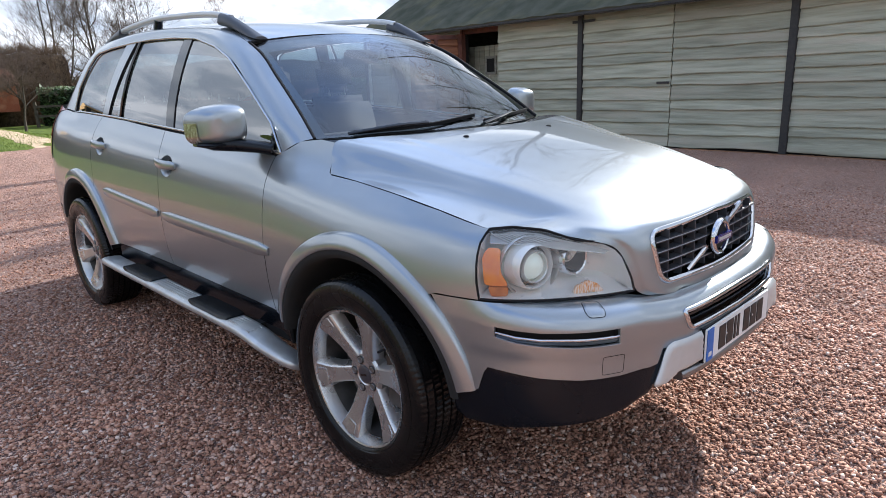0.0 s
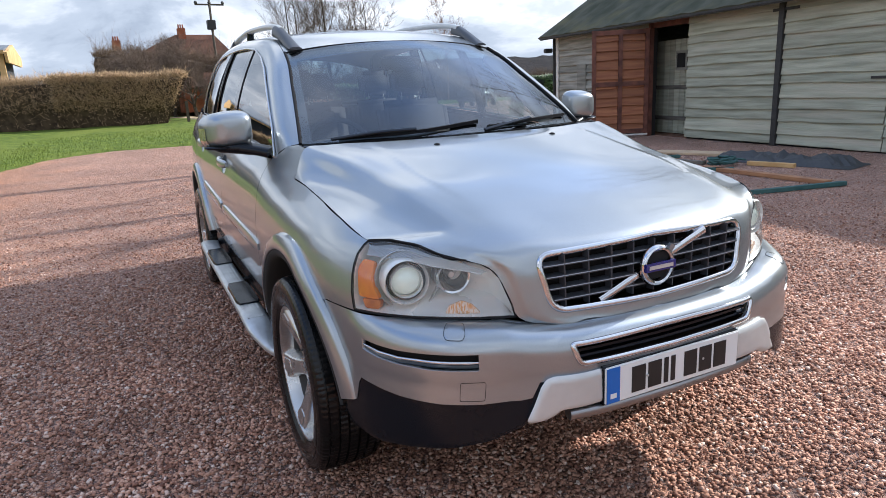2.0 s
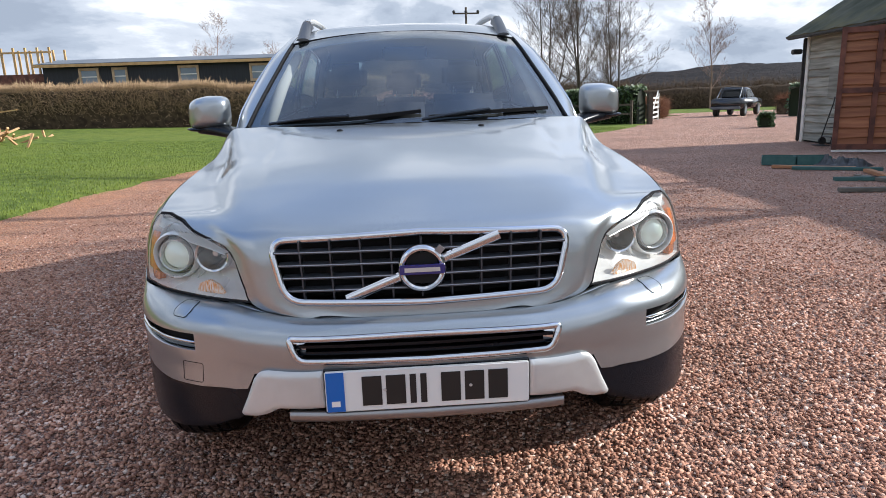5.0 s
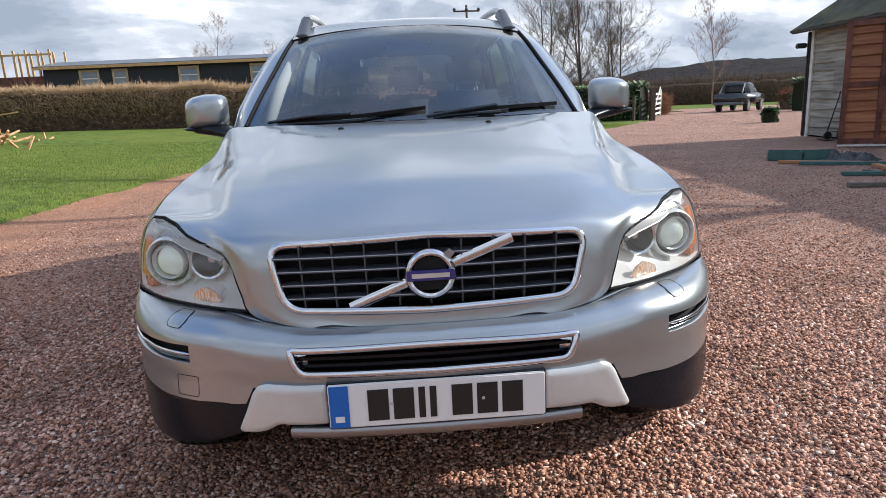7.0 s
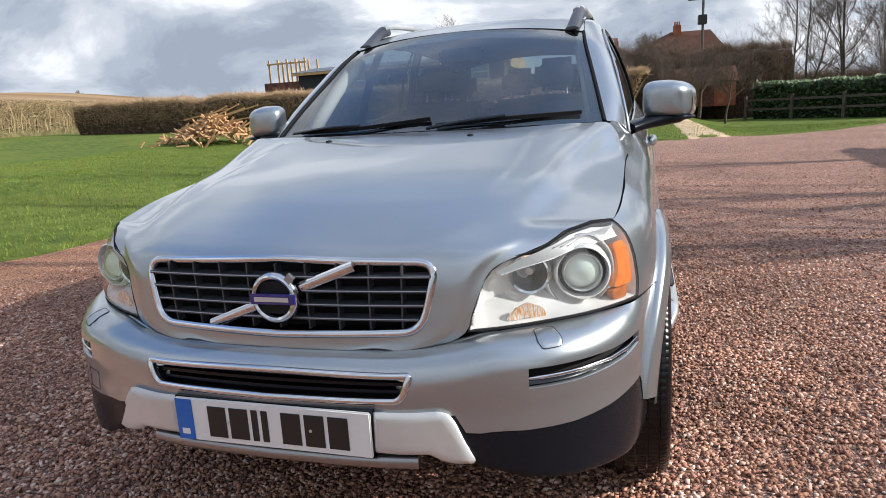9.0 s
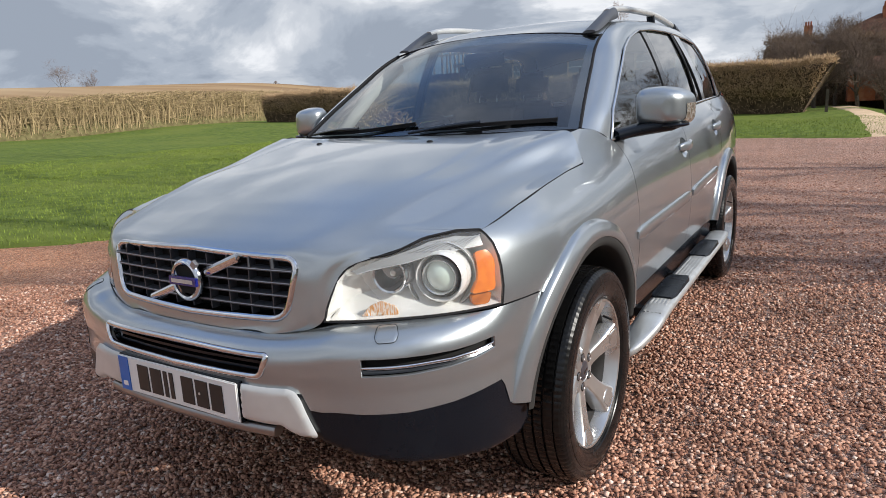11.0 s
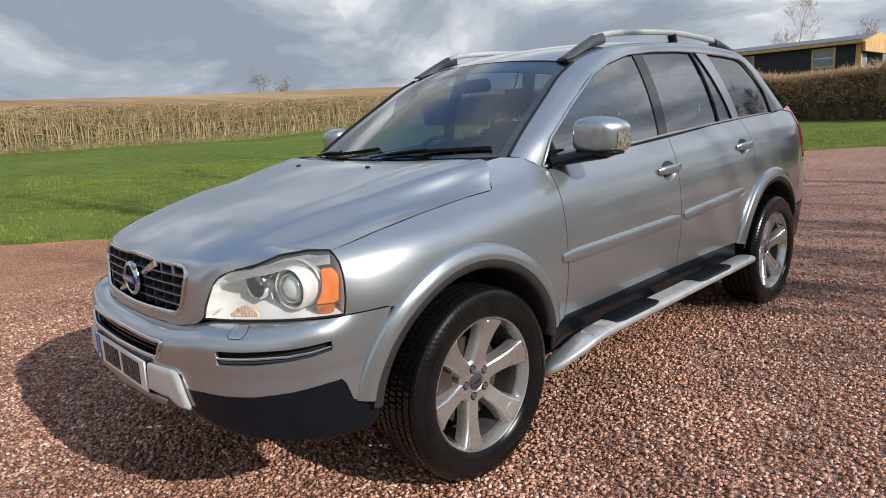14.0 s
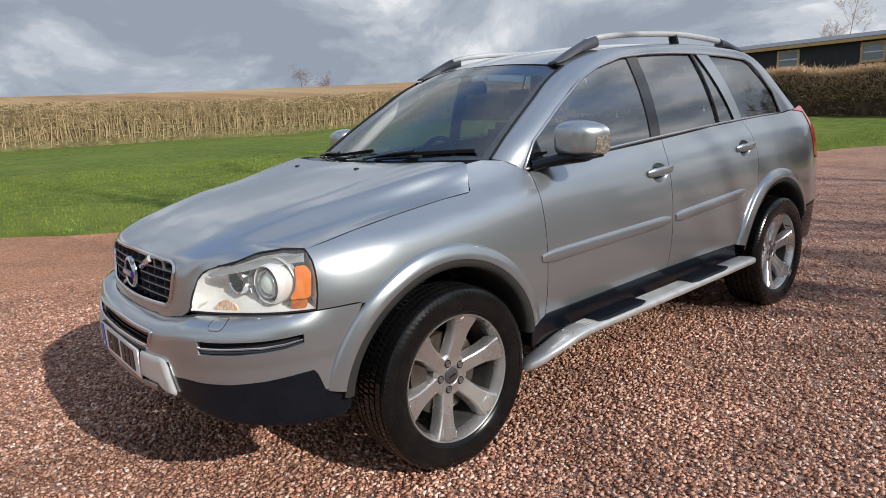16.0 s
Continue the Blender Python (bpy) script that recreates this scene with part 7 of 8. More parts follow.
for m in (False, True):
    lamp = skin("headlamp", side, lamp_poly, P_lens, car, "clear headlamp lens", gap=0.004, thick=0.004, step=0.025, mirror=m)
    lamp.visible_shadow = False
    sg = -1 if m else 1
    # black seal round the lamp
    seal = [side(s, z, -0.003) for s, z in resample(lamp_poly, 0.02)]
    sweep("lamp_seal", [(p.x * sg, p.y, p.z) for p in seal], circle(0.003, 6), P_seal, lamp, closed=True, up=(0, -1, 0.2))
    # reflector bowl behind it
    bm = bmesh.new()
    ring0 = [side(s, z, -0.006) for s, z in in_lamp(lamp_poly, 0.004)]
    ring1 = [side(s, z, -0.05) for s, z in in_lamp(lamp_poly, 0.015)]
    inner = in_lamp(lamp_poly, 0.045)
    ring2 = [side(s, z, -0.085) for s, z in inner]
    cen = sum((Vector(p) for p in ring2), Vector()) / len(ring2)
    rows = [[bm.verts.new((p.x * sg, p.y, p.z)) for p in r] for r in (ring0, ring1, ring2)]
    for r0, r1 in zip(rows, rows[1:]):
        for j in range(len(r0)):
            bm.faces.new((r0[j - 1], r0[j], r1[j], r1[j - 1]))
    cv = bm.verts.new((cen.x * sg, cen.y + 0.01, cen.z))
    for j in range(len(ring2)):
        bm.faces.new((rows[2][j - 1], rows[2][j], cv))
    part("lamp_bowl", bm, P_bowl, lamp, "bright silver lamp bowl", smooth=True)
    # lit projector in a bright barrel, dark cup beside it, and the large ring round the first
    f = pose(0.708 * sg, -0.652, 0.838, 0, 0, -90 + sg * 12)
    r = 0.05
    lathe("bezel", [(-0.06, r * 1.42), (-0.016, r * 1.4), (-0.002, r * 1.34), (0.002, r * 1.26), (-0.004, r * 1.2), (-0.02, r * 1.16)], P_bowl, lamp, "bright projector barrel", 48, m=f, closed=False)
    lathe("barrel_gap", [(-0.018, r * 1.17), (-0.03, r * 1.05), (-0.014, r * 0.98)], P_gap, lamp, "dark gap inside the barrel", 40, m=f, closed=False)
    lathe("projector_ring", [(-0.03, r * 1.0), (-0.004, r * 0.98), (0.001, r * 0.93), (-0.002, r * 0.87), (-0.014, r * 0.84)], P_reflector, lamp, "bright ring of the projector", 40, m=f, closed=False)
    lathe("projector", [(-0.024, r * 0.86), (-0.008, r * 0.72), (0.004, r * 0.5), (0.01, r * 0.25), (0.012, 0.0)], P_projector, lamp, "lit glass projector lens", 32, m=f, closed=False)
    f = pose(0.705 * sg, -0.634, 0.836, 0, 0, -90 + sg * 32)
    lathe("lamp_ring", [(-0.05, 0.084), (-0.02, 0.086), (-0.01, 0.0885), (-0.007, 0.091), (-0.01, 0.0935), (-0.03, 0.096)], P_reflector, lamp, "silver ring round the projector", 48, m=f, closed=False)
    f = pose(0.586 * sg, -0.704, 0.846, 0, 0, -90 + sg * 9)
    r = 0.043
    lathe("cup_ring", [(-0.05, r * 1.22), (-0.004, r * 1.2), (0.003, r * 1.12), (0.0, r)], P_chrome, lamp, "chrome rim of the main-beam cup", 36, m=f, closed=False)
    lathe("main_beam_cup", [(0.0, r), (-0.025, r * 0.86), (-0.048, r * 0.55), (-0.055, r * 0.3)], P_cup, lamp, "dark main-beam cup", 32, m=f, closed=False)
    lathe("main_beam_bulb", [(-0.055, r * 0.32), (-0.03, r * 0.3), (-0.022, r * 0.2), (-0.02, 0.0)], P_reflector, lamp, "bright bulb shield", 20, m=f, closed=False)
    # grey brow strip along the lamp's top edge
    brow = [(0.925, 0.935), (0.85, 0.938), (0.765, 0.93), (0.7, 0.912), (0.605, 0.889), (0.545, 0.868), (0.56, 0.862), (0.605, 0.872), (0.7, 0.886), (0.765, 0.9), (0.85, 0.906), (0.925, 0.91)]
    skin("lamp_brow", side, brow, P_brow, lamp, "dark grey brow inside the lamp", gap=0, out=-0.016, thick=0.004, step=0.025, mirror=m)
    ledge = [side(s, z - 0.002, -0.018) for s, z in brow[6:]]
    sweep("brow_ledge", [(p.x * sg, p.y, p.z) for p in ledge], circle(0.0022, 6), P_reflector, lamp, "bright ledge under the brow")
    # amber indicator at the outer end, marker below
    amber = [(0.887, 0.896), (0.93, 0.899), (0.949, 0.873), (0.939, 0.792), (0.866, 0.788), (0.889, 0.827), (0.891, 0.868)]
    skin("indicator", side, round_poly(amber, 0.012, 3), P_amber, lamp, "amber indicator lens", dark_rim=False, gap=0, out=-0.008, thick=0.02, step=0.02, mirror=m)
    skin("marker_lens", side, round_poly([(0.866, 0.783), (0.93, 0.786), (0.919, 0.756), (0.869, 0.757)], 0.01, 3), P_marker, lamp, "darker amber marker lens", dark_rim=False, gap=0, out=-0.014, thick=0.02, step=0.02, mirror=m)
    skin("side_marker", side, round_poly([(sx(0.552), 0.75), (sx(0.573), 0.776), (sx(0.6), 0.788), (sx(0.633), 0.772), (sx(0.64), 0.751)], 0.006, 3), P_facet, lamp, "small amber reflector", dark_rim=False, gap=0, out=-0.02, thick=0.012, step=0.02, mirror=m)
    # ribbed brow
    for k in range(9):
        y0 = -0.57 - 0.013 * k
        a, b = side(sy(y0), 0.935 - 0.001 * k, -0.009), side(sy(y0 - 0.05), 0.908, -0.014)
        sweep("brow_rib", [(a.x * sg, a.y, a.z), (b.x * sg, b.y, b.z)], circle(0.0022, 4), P_lampgrey, lamp)

# ---- roof, pillars, glass ----
OUTER = [(0.793, 0.525, 1.116), (0.772, 0.62, 1.228), (0.732, 0.841, 1.373), (0.686, 1.067, 1.499), (0.648, 1.42, 1.606), (0.641, 1.8, 1.638), (0.645, 2.2, 1.641), (0.655, 2.571, 1.63),
         (0.657, 2.856, 1.604), (0.687, 2.936, 1.535), (0.731, 3.061, 1.404), (0.766, 3.131, 1.257)]
INNER = [(0.715, 0.42, 1.168), (0.684, 0.56, 1.27), (0.64, 0.77, 1.405), (0.598, 0.985, 1.533), (0.57, 1.32, 1.648), (0.575, 1.76, 1.69), (0.58, 2.2, 1.705), (0.585, 2.6, 1.697),
         (0.59, 2.95, 1.665), (0.64, 3.13, 1.57), (0.69, 3.32, 1.41), (0.735, 3.47, 1.268)]


def frame_strip(a, b, out=0.0):
    """Pillar and roof side: a along (0 to 11), b from the inner (0) to the outer edge (0.12)."""
    t, k = max(0, min(11, a / 0.3)), b / 0.12
    p, q = catmull(INNER, t), catmull(OUTER, t)
    mid = (p + q) / 2 + Vector((0.02, -0.014 if t < 4 else 0.0, 0.02))
    r = p * (1 - k) ** 2 + mid * 2 * k * (1 - k) + q * k * k
    return r + Vector((out * 0.7, 0, out * 0.7))


both("side_frame", frame_strip, [(i * 0.075, 0) for i in range(45)] + [(3.3 - i * 0.075, 0.12) for i in range(45)], P_paint, "body-coloured pillars and roof side", step=0.03, gap=0, thick=0.02, flip=True)


def screen(a, b, out=0.0):
    """Windscreen: a across (-0.7 to 0.7), b up (0 to 0.75)."""
    t, u = b / 0.75, a / 0.7
    e = catmull(INNER, t * 3.3)
    e = Vector((e.x - 0.006, e.y, e.z - 0.004))
    c = Vector((0, 0.225, 1.165)).lerp(Vector((0, 0.985, 1.612)), t) + Vector((0, -0.018, 0.028)) * 4 * t * (1 - t)
    k = u * u
    p = Vector((e.x * u, c.y + (e.y - c.y) * k, c.z + (e.z - c.z) * k))
    return p + Vector((0, -0.5 * out, 0.86 * out))


ws = skin("windscreen", screen, [(-0.7, 0), (0.7, 0), (0.7, 0.75), (-0.7, 0.75)], P_screen, car, "tinted windscreen", step=0.04, gap=0.004, thick=0.004)
ws.visible_shadow = False
skin("shade_band", screen, [(-0.695, 0.66), (0.695, 0.66), (0.695, 0.747), (-0.695, 0.747)], clear_material("shade_band_tint", (0.1, 0.11, 0.12)), ws, "dark tinted band at the top of the screen", step=0.05, gap=0.0, thick=0.001, out=-0.006)
for u0, u1, b0, b1 in ((-0.695, -0.655, 0, 0.74), (0.655, 0.695, 0, 0.74), (-0.66, 0.66, 0.0, 0.03)):
    skin("screen_border", screen, [(u0, b0), (u1, b0), (u1, b1), (u0, b1)], P_trim, ws, "black screen border", step=0.05, gap=0.0, thick=0.001, out=-0.005)
for sg in (1, -1):
    e = [screen(sg * 0.7, 0.75 * i / 20, 0.004) for i in range(21)]
    sweep("screen_seal", [p[:] for p in e], circle(0.007, 6), P_seal, ws, up=(0, -0.5, 0.86))
roof_c = pchip([(0.98, 1.61), (1.15, 1.652), (1.3, 1.683), (1.7, 1.727), (2.2, 1.747), (2.8, 1.733), (3.2, 1.685), (3.4, 1.64)])


def roof_fn(a, b, out=0.0):
    """Roof: a across (-0.62 to 0.62), b from the screen back (0 to 2.2)."""
    t, u = b / 2.2, a / 0.62
    e = catmull(INNER, 3.3 + 5.9 * t)
    cy = 0.99 + (3.36 - 0.99) * t
    cz = roof_c(cy)
    k = abs(u) ** 2.3
    return Vector((e.x * u, cy + (e.y - cy) * u * u, cz + (e.z - cz) * k + out))


skin("roof", roof_fn, [(-0.62, 0), (0.62, 0), (0.62, 2.2), (-0.62, 2.2)], P_paint, car, step=0.06, gap=0.003)
# rear screen closes the back
bm = bmesh.new()
top = [roof_fn(a, 2.2) for a in np.linspace(-0.62, 0.62, 13)]
bot = [Vector((a, 3.79 - 0.25 * abs(a), 1.27)) for a in np.linspace(-0.72, 0.72, 13)]
va, vb = [bm.verts.new(p) for p in top], [bm.verts.new(p) for p in bot]
for i in range(12):
    bm.faces.new((va[i], va[i + 1], vb[i + 1], vb[i]))
part("rear_screen", bm, P_glass, car, "tinted rear screen", smooth=True)

# side glass, in the plane of the cabin side
front_edge = [(0.53, 1.114), (0.62, 1.228), (0.841, 1.373), (1.067, 1.499), (1.231, 1.559), (1.447, 1.609)]
panes = (
    ("front_door_glass", front_edge + [(1.502, 1.612), (1.499, 1.18), (1.0, 1.15)]),
    ("rear_door_glass", [(1.598, 1.626), (1.9, 1.638), (2.145, 1.639), (2.213, 1.222), (1.59, 1.19)]),
    ("fixed_quarter_light", [(2.162, 1.639), (2.2, 1.639), (2.41, 1.232), (2.23, 1.223)]),
    ("rear_side_glass", [(2.345, 1.634), (2.571, 1.628), (2.8, 1.612), (2.865, 1.59), (2.94, 1.53), (3.061, 1.404), (3.133, 1.258), (2.8, 1.247), (2.52, 1.236)]))
for name, poly in panes:
    for ob in both(name, cabin_side, poly, P_glass, "tinted side window", step=0.06, gap=0.004, thick=0.004, out=-0.006):
        ob.visible_shadow = False
both("centre_pillar", cabin_side, [(1.504, 1.612), (1.598, 1.626), (1.59, 1.19), (1.5, 1.18)], P_trim, "gloss black pillar", step=0.06, gap=0.001, out=-0.001)
both("rear_pillar", cabin_side, [(2.205, 1.64), (2.345, 1.636), (2.515, 1.236), (2.42, 1.232)], P_paint, "body-coloured pillar", step=0.06, gap=0.001, out=0.003)
for m in (False, True):
    sg = -1 if m else 1
    for a, b in (((2.153, 1.637), (2.222, 1.224)),):
        sweep("window_divider", [(cabin_side(a[0] + (b[0] - a[0]) * i / 4, a[1] + (b[1] - a[1]) * i / 4).x * sg, a[0] + (b[0] - a[0]) * i / 4, a[1] + (b[1] - a[1]) * i / 4) for i in range(5)], circle(0.008, 6), P_trim, car, up=(1, 0, 0))
    dlo = front_edge + [(1.7, 1.631), (2.0, 1.641), (2.264, 1.64), (2.571, 1.63), (2.8, 1.614), (2.865, 1.592), (2.94, 1.532), (3.061, 1.405), (3.14, 1.255)]
    low = [(y, belt_z(y) + 0.002) for y in np.linspace(3.14, 0.53, 28)]
    pts = [cabin_side(y, z, 0.004) for y, z in dlo + low[1:]]
    sweep("window_chrome", [(p.x * sg, p.y, p.z) for p in pts], circle(0.0065, 8, 0.0055), P_strip, car, "chrome strip round the side windows", closed=True, up=(1, 0, 0.25))
    seal = [cabin_side(y, z - 0.012, -0.002) for y, z in low]
    sweep("waist_seal", [(p.x * sg, p.y, p.z) for p in seal], circle(0.006, 6), P_seal, car, up=(1, 0, 0))

# roof rails
RAIL = [(1.07, 1.59), (1.228, 1.662), (1.368, 1.711), (1.618, 1.741), (2.129, 1.764), (2.45, 1.757), (2.706, 1.74), (2.85, 1.716), (2.98, 1.688)]
for m in (False, True):
    sg = -1 if m else 1

    def rail_at(t):
        y, z, _ = catmull([(a, b, 0) for a, b in RAIL], t)
        return Vector((sg * (0.522 + 0.012 * math.sin(math.pi * t / 8)), y, z))
    rail = sweep("roof_rail", [rail_at(1.7 + 4.6 * i / 24)[:] for i in range(25)], oval(0.02, 0.016, 12), P_satin, car, "silver roof rail")
    def fin(name, t0, t1, base, w, label):
        """A rail foot: a fin from the roof up to the rail."""
        bm = bmesh.new()
        rings = []
        for i in range(13):
            k = i / 12
            p = rail_at(t0 + (t1 - t0) * k)
            top, bot = p.z + 0.014, base(p.y)
            h = max((top - bot) / 2, 0.006)
            c = Vector((p.x + sg * 0.012 * (1 if abs(h) > 0.03 else 0.6), p.y, (top + bot) / 2))
            rings.append([bm.verts.new(c + Vector((sg * (x * w * (1.25 - 0.35 * z)), 0, z * h))) for x, z in oval(1, 1, 14, 3.0)])
        for r0, r1 in zip(rings, rings[1:]):
            for j in range(14):
                bm.faces.new((r0[j - 1], r0[j], r1[j], r1[j - 1]))
        bm.faces.new(rings[0])
        bm.faces.new(rings[-1][::-1])
        ob = part(name, bm, P_slat, rail, label, smooth=True)
        ob.data.set_sharp_from_angle(angle=radians(55))
    fin("front_foot", -0.12, 2.05, pchip([(1.0, 1.575), (1.1, 1.59), (1.25, 1.64), (1.4, 1.672)]), 0.024, "dark grey rail foot")
    fin("rear_foot", 6.0, 8.1, pchip([(2.65, 1.705), (2.8, 1.695), (3.0, 1.672)]), 0.022, "dark grey rail foot")
    sweep("middle_foot", [(sg * 0.534, 2.15, 1.755), (sg * 0.534, 2.18, 1.695)], oval(0.022, 0.03, 12), P_clad, rail, up=(0, 1, 0))

# door mirrors
for m in (False, True):
    sg = -1 if m else 1
    sp = lambda v, e: math.copysign(abs(v) ** e, v)

    def mirror_at(a, b, off=0.0):
        x = sp(math.cos(b), 0.42) * sp(math.cos(a), 0.42)
        z = sp(math.cos(b), 0.42) * sp(math.sin(a), 0.45)
        y = sp(math.sin(b), 0.75)
        taper = 1 - 0.2 * max(0, x) ** 2 - 0.1 * max(0, -y)
        px = 0.955 + (0.106 + off) * x + 0.015 * y * max(0, x)
        py = 0.72 + ((0.085 if y < 0 else 0.03) + off) * y + 0.05 * max(0, x) ** 2
        pz = 1.234 + (0.079 + off) * z * taper - 0.01 * max(0, x)
        return Vector((sg * px, py, pz))
    bm = bmesh.new()
    nu, nv = 40, 22
    grid = [[bm.verts.new(mirror_at(2 * math.pi * i / nu, math.pi * (j / nv - 0.5))) for i in range(nu)] for j in range(nv + 1)]
    for r0, r1 in zip(grid, grid[1:]):
        for i in range(nu):
            bm.faces.new((r0[i], r0[(i + 1) % nu], r1[(i + 1) % nu], r1[i]))
    bmesh.ops.remove_doubles(bm, verts=bm.verts, dist=1e-5)
    mirror_part = part("door_mirror", bm, P_paint, car, "body-coloured door mirror", smooth=True)
    sweep("mirror_arm", [(sg * 0.785, 0.6, 1.126), (sg * 0.83, 0.64, 1.138), (sg * 0.9, 0.69, 1.152), (sg * 0.98, 0.725, 1.16), (sg * 1.03, 0.75, 1.168)], oval(0.052, 0.023, 14), P_clad, mirror_part, "black mirror foot", scale=[1.1, 1.05, 1.2, 1.1, 0.55])
    sweep("mirror_base", [(sg * x, 0.712 + 0.25 * max(0.0, x - 0.95) ** 1.2, 1.158 + 0.05 * max(0.0, x - 1.0)) for x in np.linspace(0.862, 1.052, 9)], oval(0.062, 0.011, 14), P_clad, mirror_part, "black underside of the mirror", scale=[0.6, 0.95, 1, 1, 1, 1, 1, 0.9, 0.5])
    box("sail_panel", (0.772 * sg - 0.012, 0.6, 1.118), (0.772 * sg + 0.012, 0.71, 1.19), P_trim, mirror_part, bevel=0.01)
    bm = bmesh.new()
    rows = [[bm.verts.new(mirror_at(radians(-46 + 50 * i / 12), radians(-34 + 40 * j / 8), 0.002)) for j in range(9)] for i in range(13)]
    for r0, r1 in zip(rows, rows[1:]):
        for j in range(8):
            bm.faces.new((r0[j], r0[j + 1], r1[j + 1], r1[j]))
    part("mirror_indicator", bm, P_crystal, mirror_part, "clear indicator lens in the mirror", smooth=True)
    bm = bmesh.new()
    bm.faces.new([bm.verts.new((sg * (0.952 + 0.088 * x), 0.752 + 0.04 * max(0, x), 1.234 + 0.062 * z)) for x, z in round_poly([(-1, -1), (1, -0.85), (1, 0.85), (-1, 1)], 0.3)])
    part("mirror_glass", bm, P_chrome, mirror_part, "mirror glass")

# side steps
for m in (False, True):
    sg = -1 if m else 1
    line = [(0.86, 0.42, 0.265), (0.9, 0.47, 0.3), (0.935, 0.55, 0.345), (0.945, 0.65, 0.372), (0.945, 0.8, 0.38), (0.945, 1.4, 0.388), (0.945, 2.0, 0.397), (0.944, 2.2, 0.4), (0.938, 2.32, 0.398), (0.92, 2.39, 0.39)]
    pts = [catmull(line, t * 9 / 60) for t in range(61)]
    step = sweep("side_step", [(p.x * sg, p.y, p.z) for p in pts], oval(0.058, 0.023, 18, 3.0), P_step, car, "silver tubular side step", scale=[0.75, 0.85, 0.92, 0.97] + [1] * 50 + [1, 1, 1, 0.97, 0.9, 0.8, 0.6])
    for y0, y1 in ((0.8, 1.18), (1.62, 2.02)):
        pad = sweep("step_pad", [(sg * 0.94, y, 0.4065 + 0.012 * (y - 0.8)) for y in np.linspace(y0, y1, 8)], [(-0.056, -0.006), (0.056, -0.006), (0.05, 0.005), (-0.05, 0.005)], P_clad, step, "black rubber tread pad", scale=[0.8, 1, 1, 1, 1, 1, 1, 0.8])
    for k in range(5):
        for y0, y1 in ((0.62, 0.79), (1.2, 1.6), (2.04, 2.22)):
            sweep("tread_rib", [(sg * (0.913 + 0.016 * k), y, 0.4015 + (0.012 * (y - 0.8) if y > 0.7 else -0.012)) for y in np.linspace(y0, y1, 4)], [(-0.004, -0.002), (0.004, -0.002), (0.003, 0.0035), (-0.003, 0.0035)], P_step, step)
    for y in (0.75, 1.4, 2.1):
        box("step_bracket", (min(sg * 0.7, sg * 0.9), y - 0.025, 0.33), (max(sg * 0.7, sg * 0.9), y + 0.025, 0.37), P_well, step)

# wipers and washer jets
for pts in (((-0.56, 0.012), (-0.25, 0.02), (0.05, 0.05)), ((0.08, 0.015), (0.34, 0.035), (0.62, 0.06))):
    a = [screen(u, b, 0.014) for u, b in pts]
    line = [catmull([p[:] for p in a], t / 6) for t in range(13)]
    wiper = sweep("wiper", [p[:] for p in line], [(-0.005, -0.008), (0.005, -0.008), (0.002, 0.007), (-0.002, 0.007)], P_seal, car, "black wiper blade", up=(0, -0.5, 0.86))
    b0 = [screen(pts[0][0] - 0.03, -0.01, 0.024), screen((pts[0][0] + pts[1][0]) / 2, 0.012, 0.03), screen(pts[1][0], pts[1][1], 0.026)]
    sweep("wiper_arm", [catmull([p[:] for p in b0], t / 4)[:] for t in range(9)], oval(0.009, 0.005, 8), P_clad, wiper, up=(0, -0.5, 0.86))
skin("cowl", lambda a, b, out=0.0: Vector((a, 0.15 + b + 0.23 * (a / 0.72) ** 2 * (0.55 + b), 1.15 + 0.012 * (a / 0.72) ** 2 + out)), [(-0.72, -0.02), (0.72, -0.02), (0.72, 0.1), (-0.72, 0.1)], P_clad, car, "black scuttle panel", step=0.05)
for x in (-0.272, 0.272):
    b = arc[1] * 0.85
    p = bonnet(x * 0.76 / 0.66 * 0.76, b)
    lathe("washer_jet", [(0, 0.013), (0.006, 0.011), (0.009, 0.004), (0.009, 0)], P_seal, car, "black washer jet", 12, m=Matrix.Translation((x, 0.018, p.z - 0.002)) @ pose(0, 0, 0, 0, -90, 0), closed=False)

# ---- added black sheets and blocks that paint the shade inside the gaps, floor ----
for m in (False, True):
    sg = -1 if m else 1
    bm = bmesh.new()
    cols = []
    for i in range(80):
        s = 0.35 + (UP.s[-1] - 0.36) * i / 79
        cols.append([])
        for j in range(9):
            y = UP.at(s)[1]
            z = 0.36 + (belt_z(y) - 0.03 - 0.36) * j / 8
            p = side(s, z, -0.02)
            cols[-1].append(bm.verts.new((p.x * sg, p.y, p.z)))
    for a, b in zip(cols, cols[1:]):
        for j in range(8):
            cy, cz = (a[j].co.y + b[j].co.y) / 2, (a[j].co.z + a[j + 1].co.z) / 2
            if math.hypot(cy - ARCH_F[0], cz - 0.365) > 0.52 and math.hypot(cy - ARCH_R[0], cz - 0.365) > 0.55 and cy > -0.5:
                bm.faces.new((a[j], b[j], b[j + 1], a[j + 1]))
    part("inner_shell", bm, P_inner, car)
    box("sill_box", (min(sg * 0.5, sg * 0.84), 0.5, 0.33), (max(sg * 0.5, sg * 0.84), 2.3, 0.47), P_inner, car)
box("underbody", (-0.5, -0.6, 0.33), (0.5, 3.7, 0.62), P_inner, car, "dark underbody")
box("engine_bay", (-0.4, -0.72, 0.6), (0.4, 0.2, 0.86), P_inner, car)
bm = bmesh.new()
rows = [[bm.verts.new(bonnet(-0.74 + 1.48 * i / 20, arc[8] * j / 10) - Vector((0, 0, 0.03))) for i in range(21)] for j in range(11)]
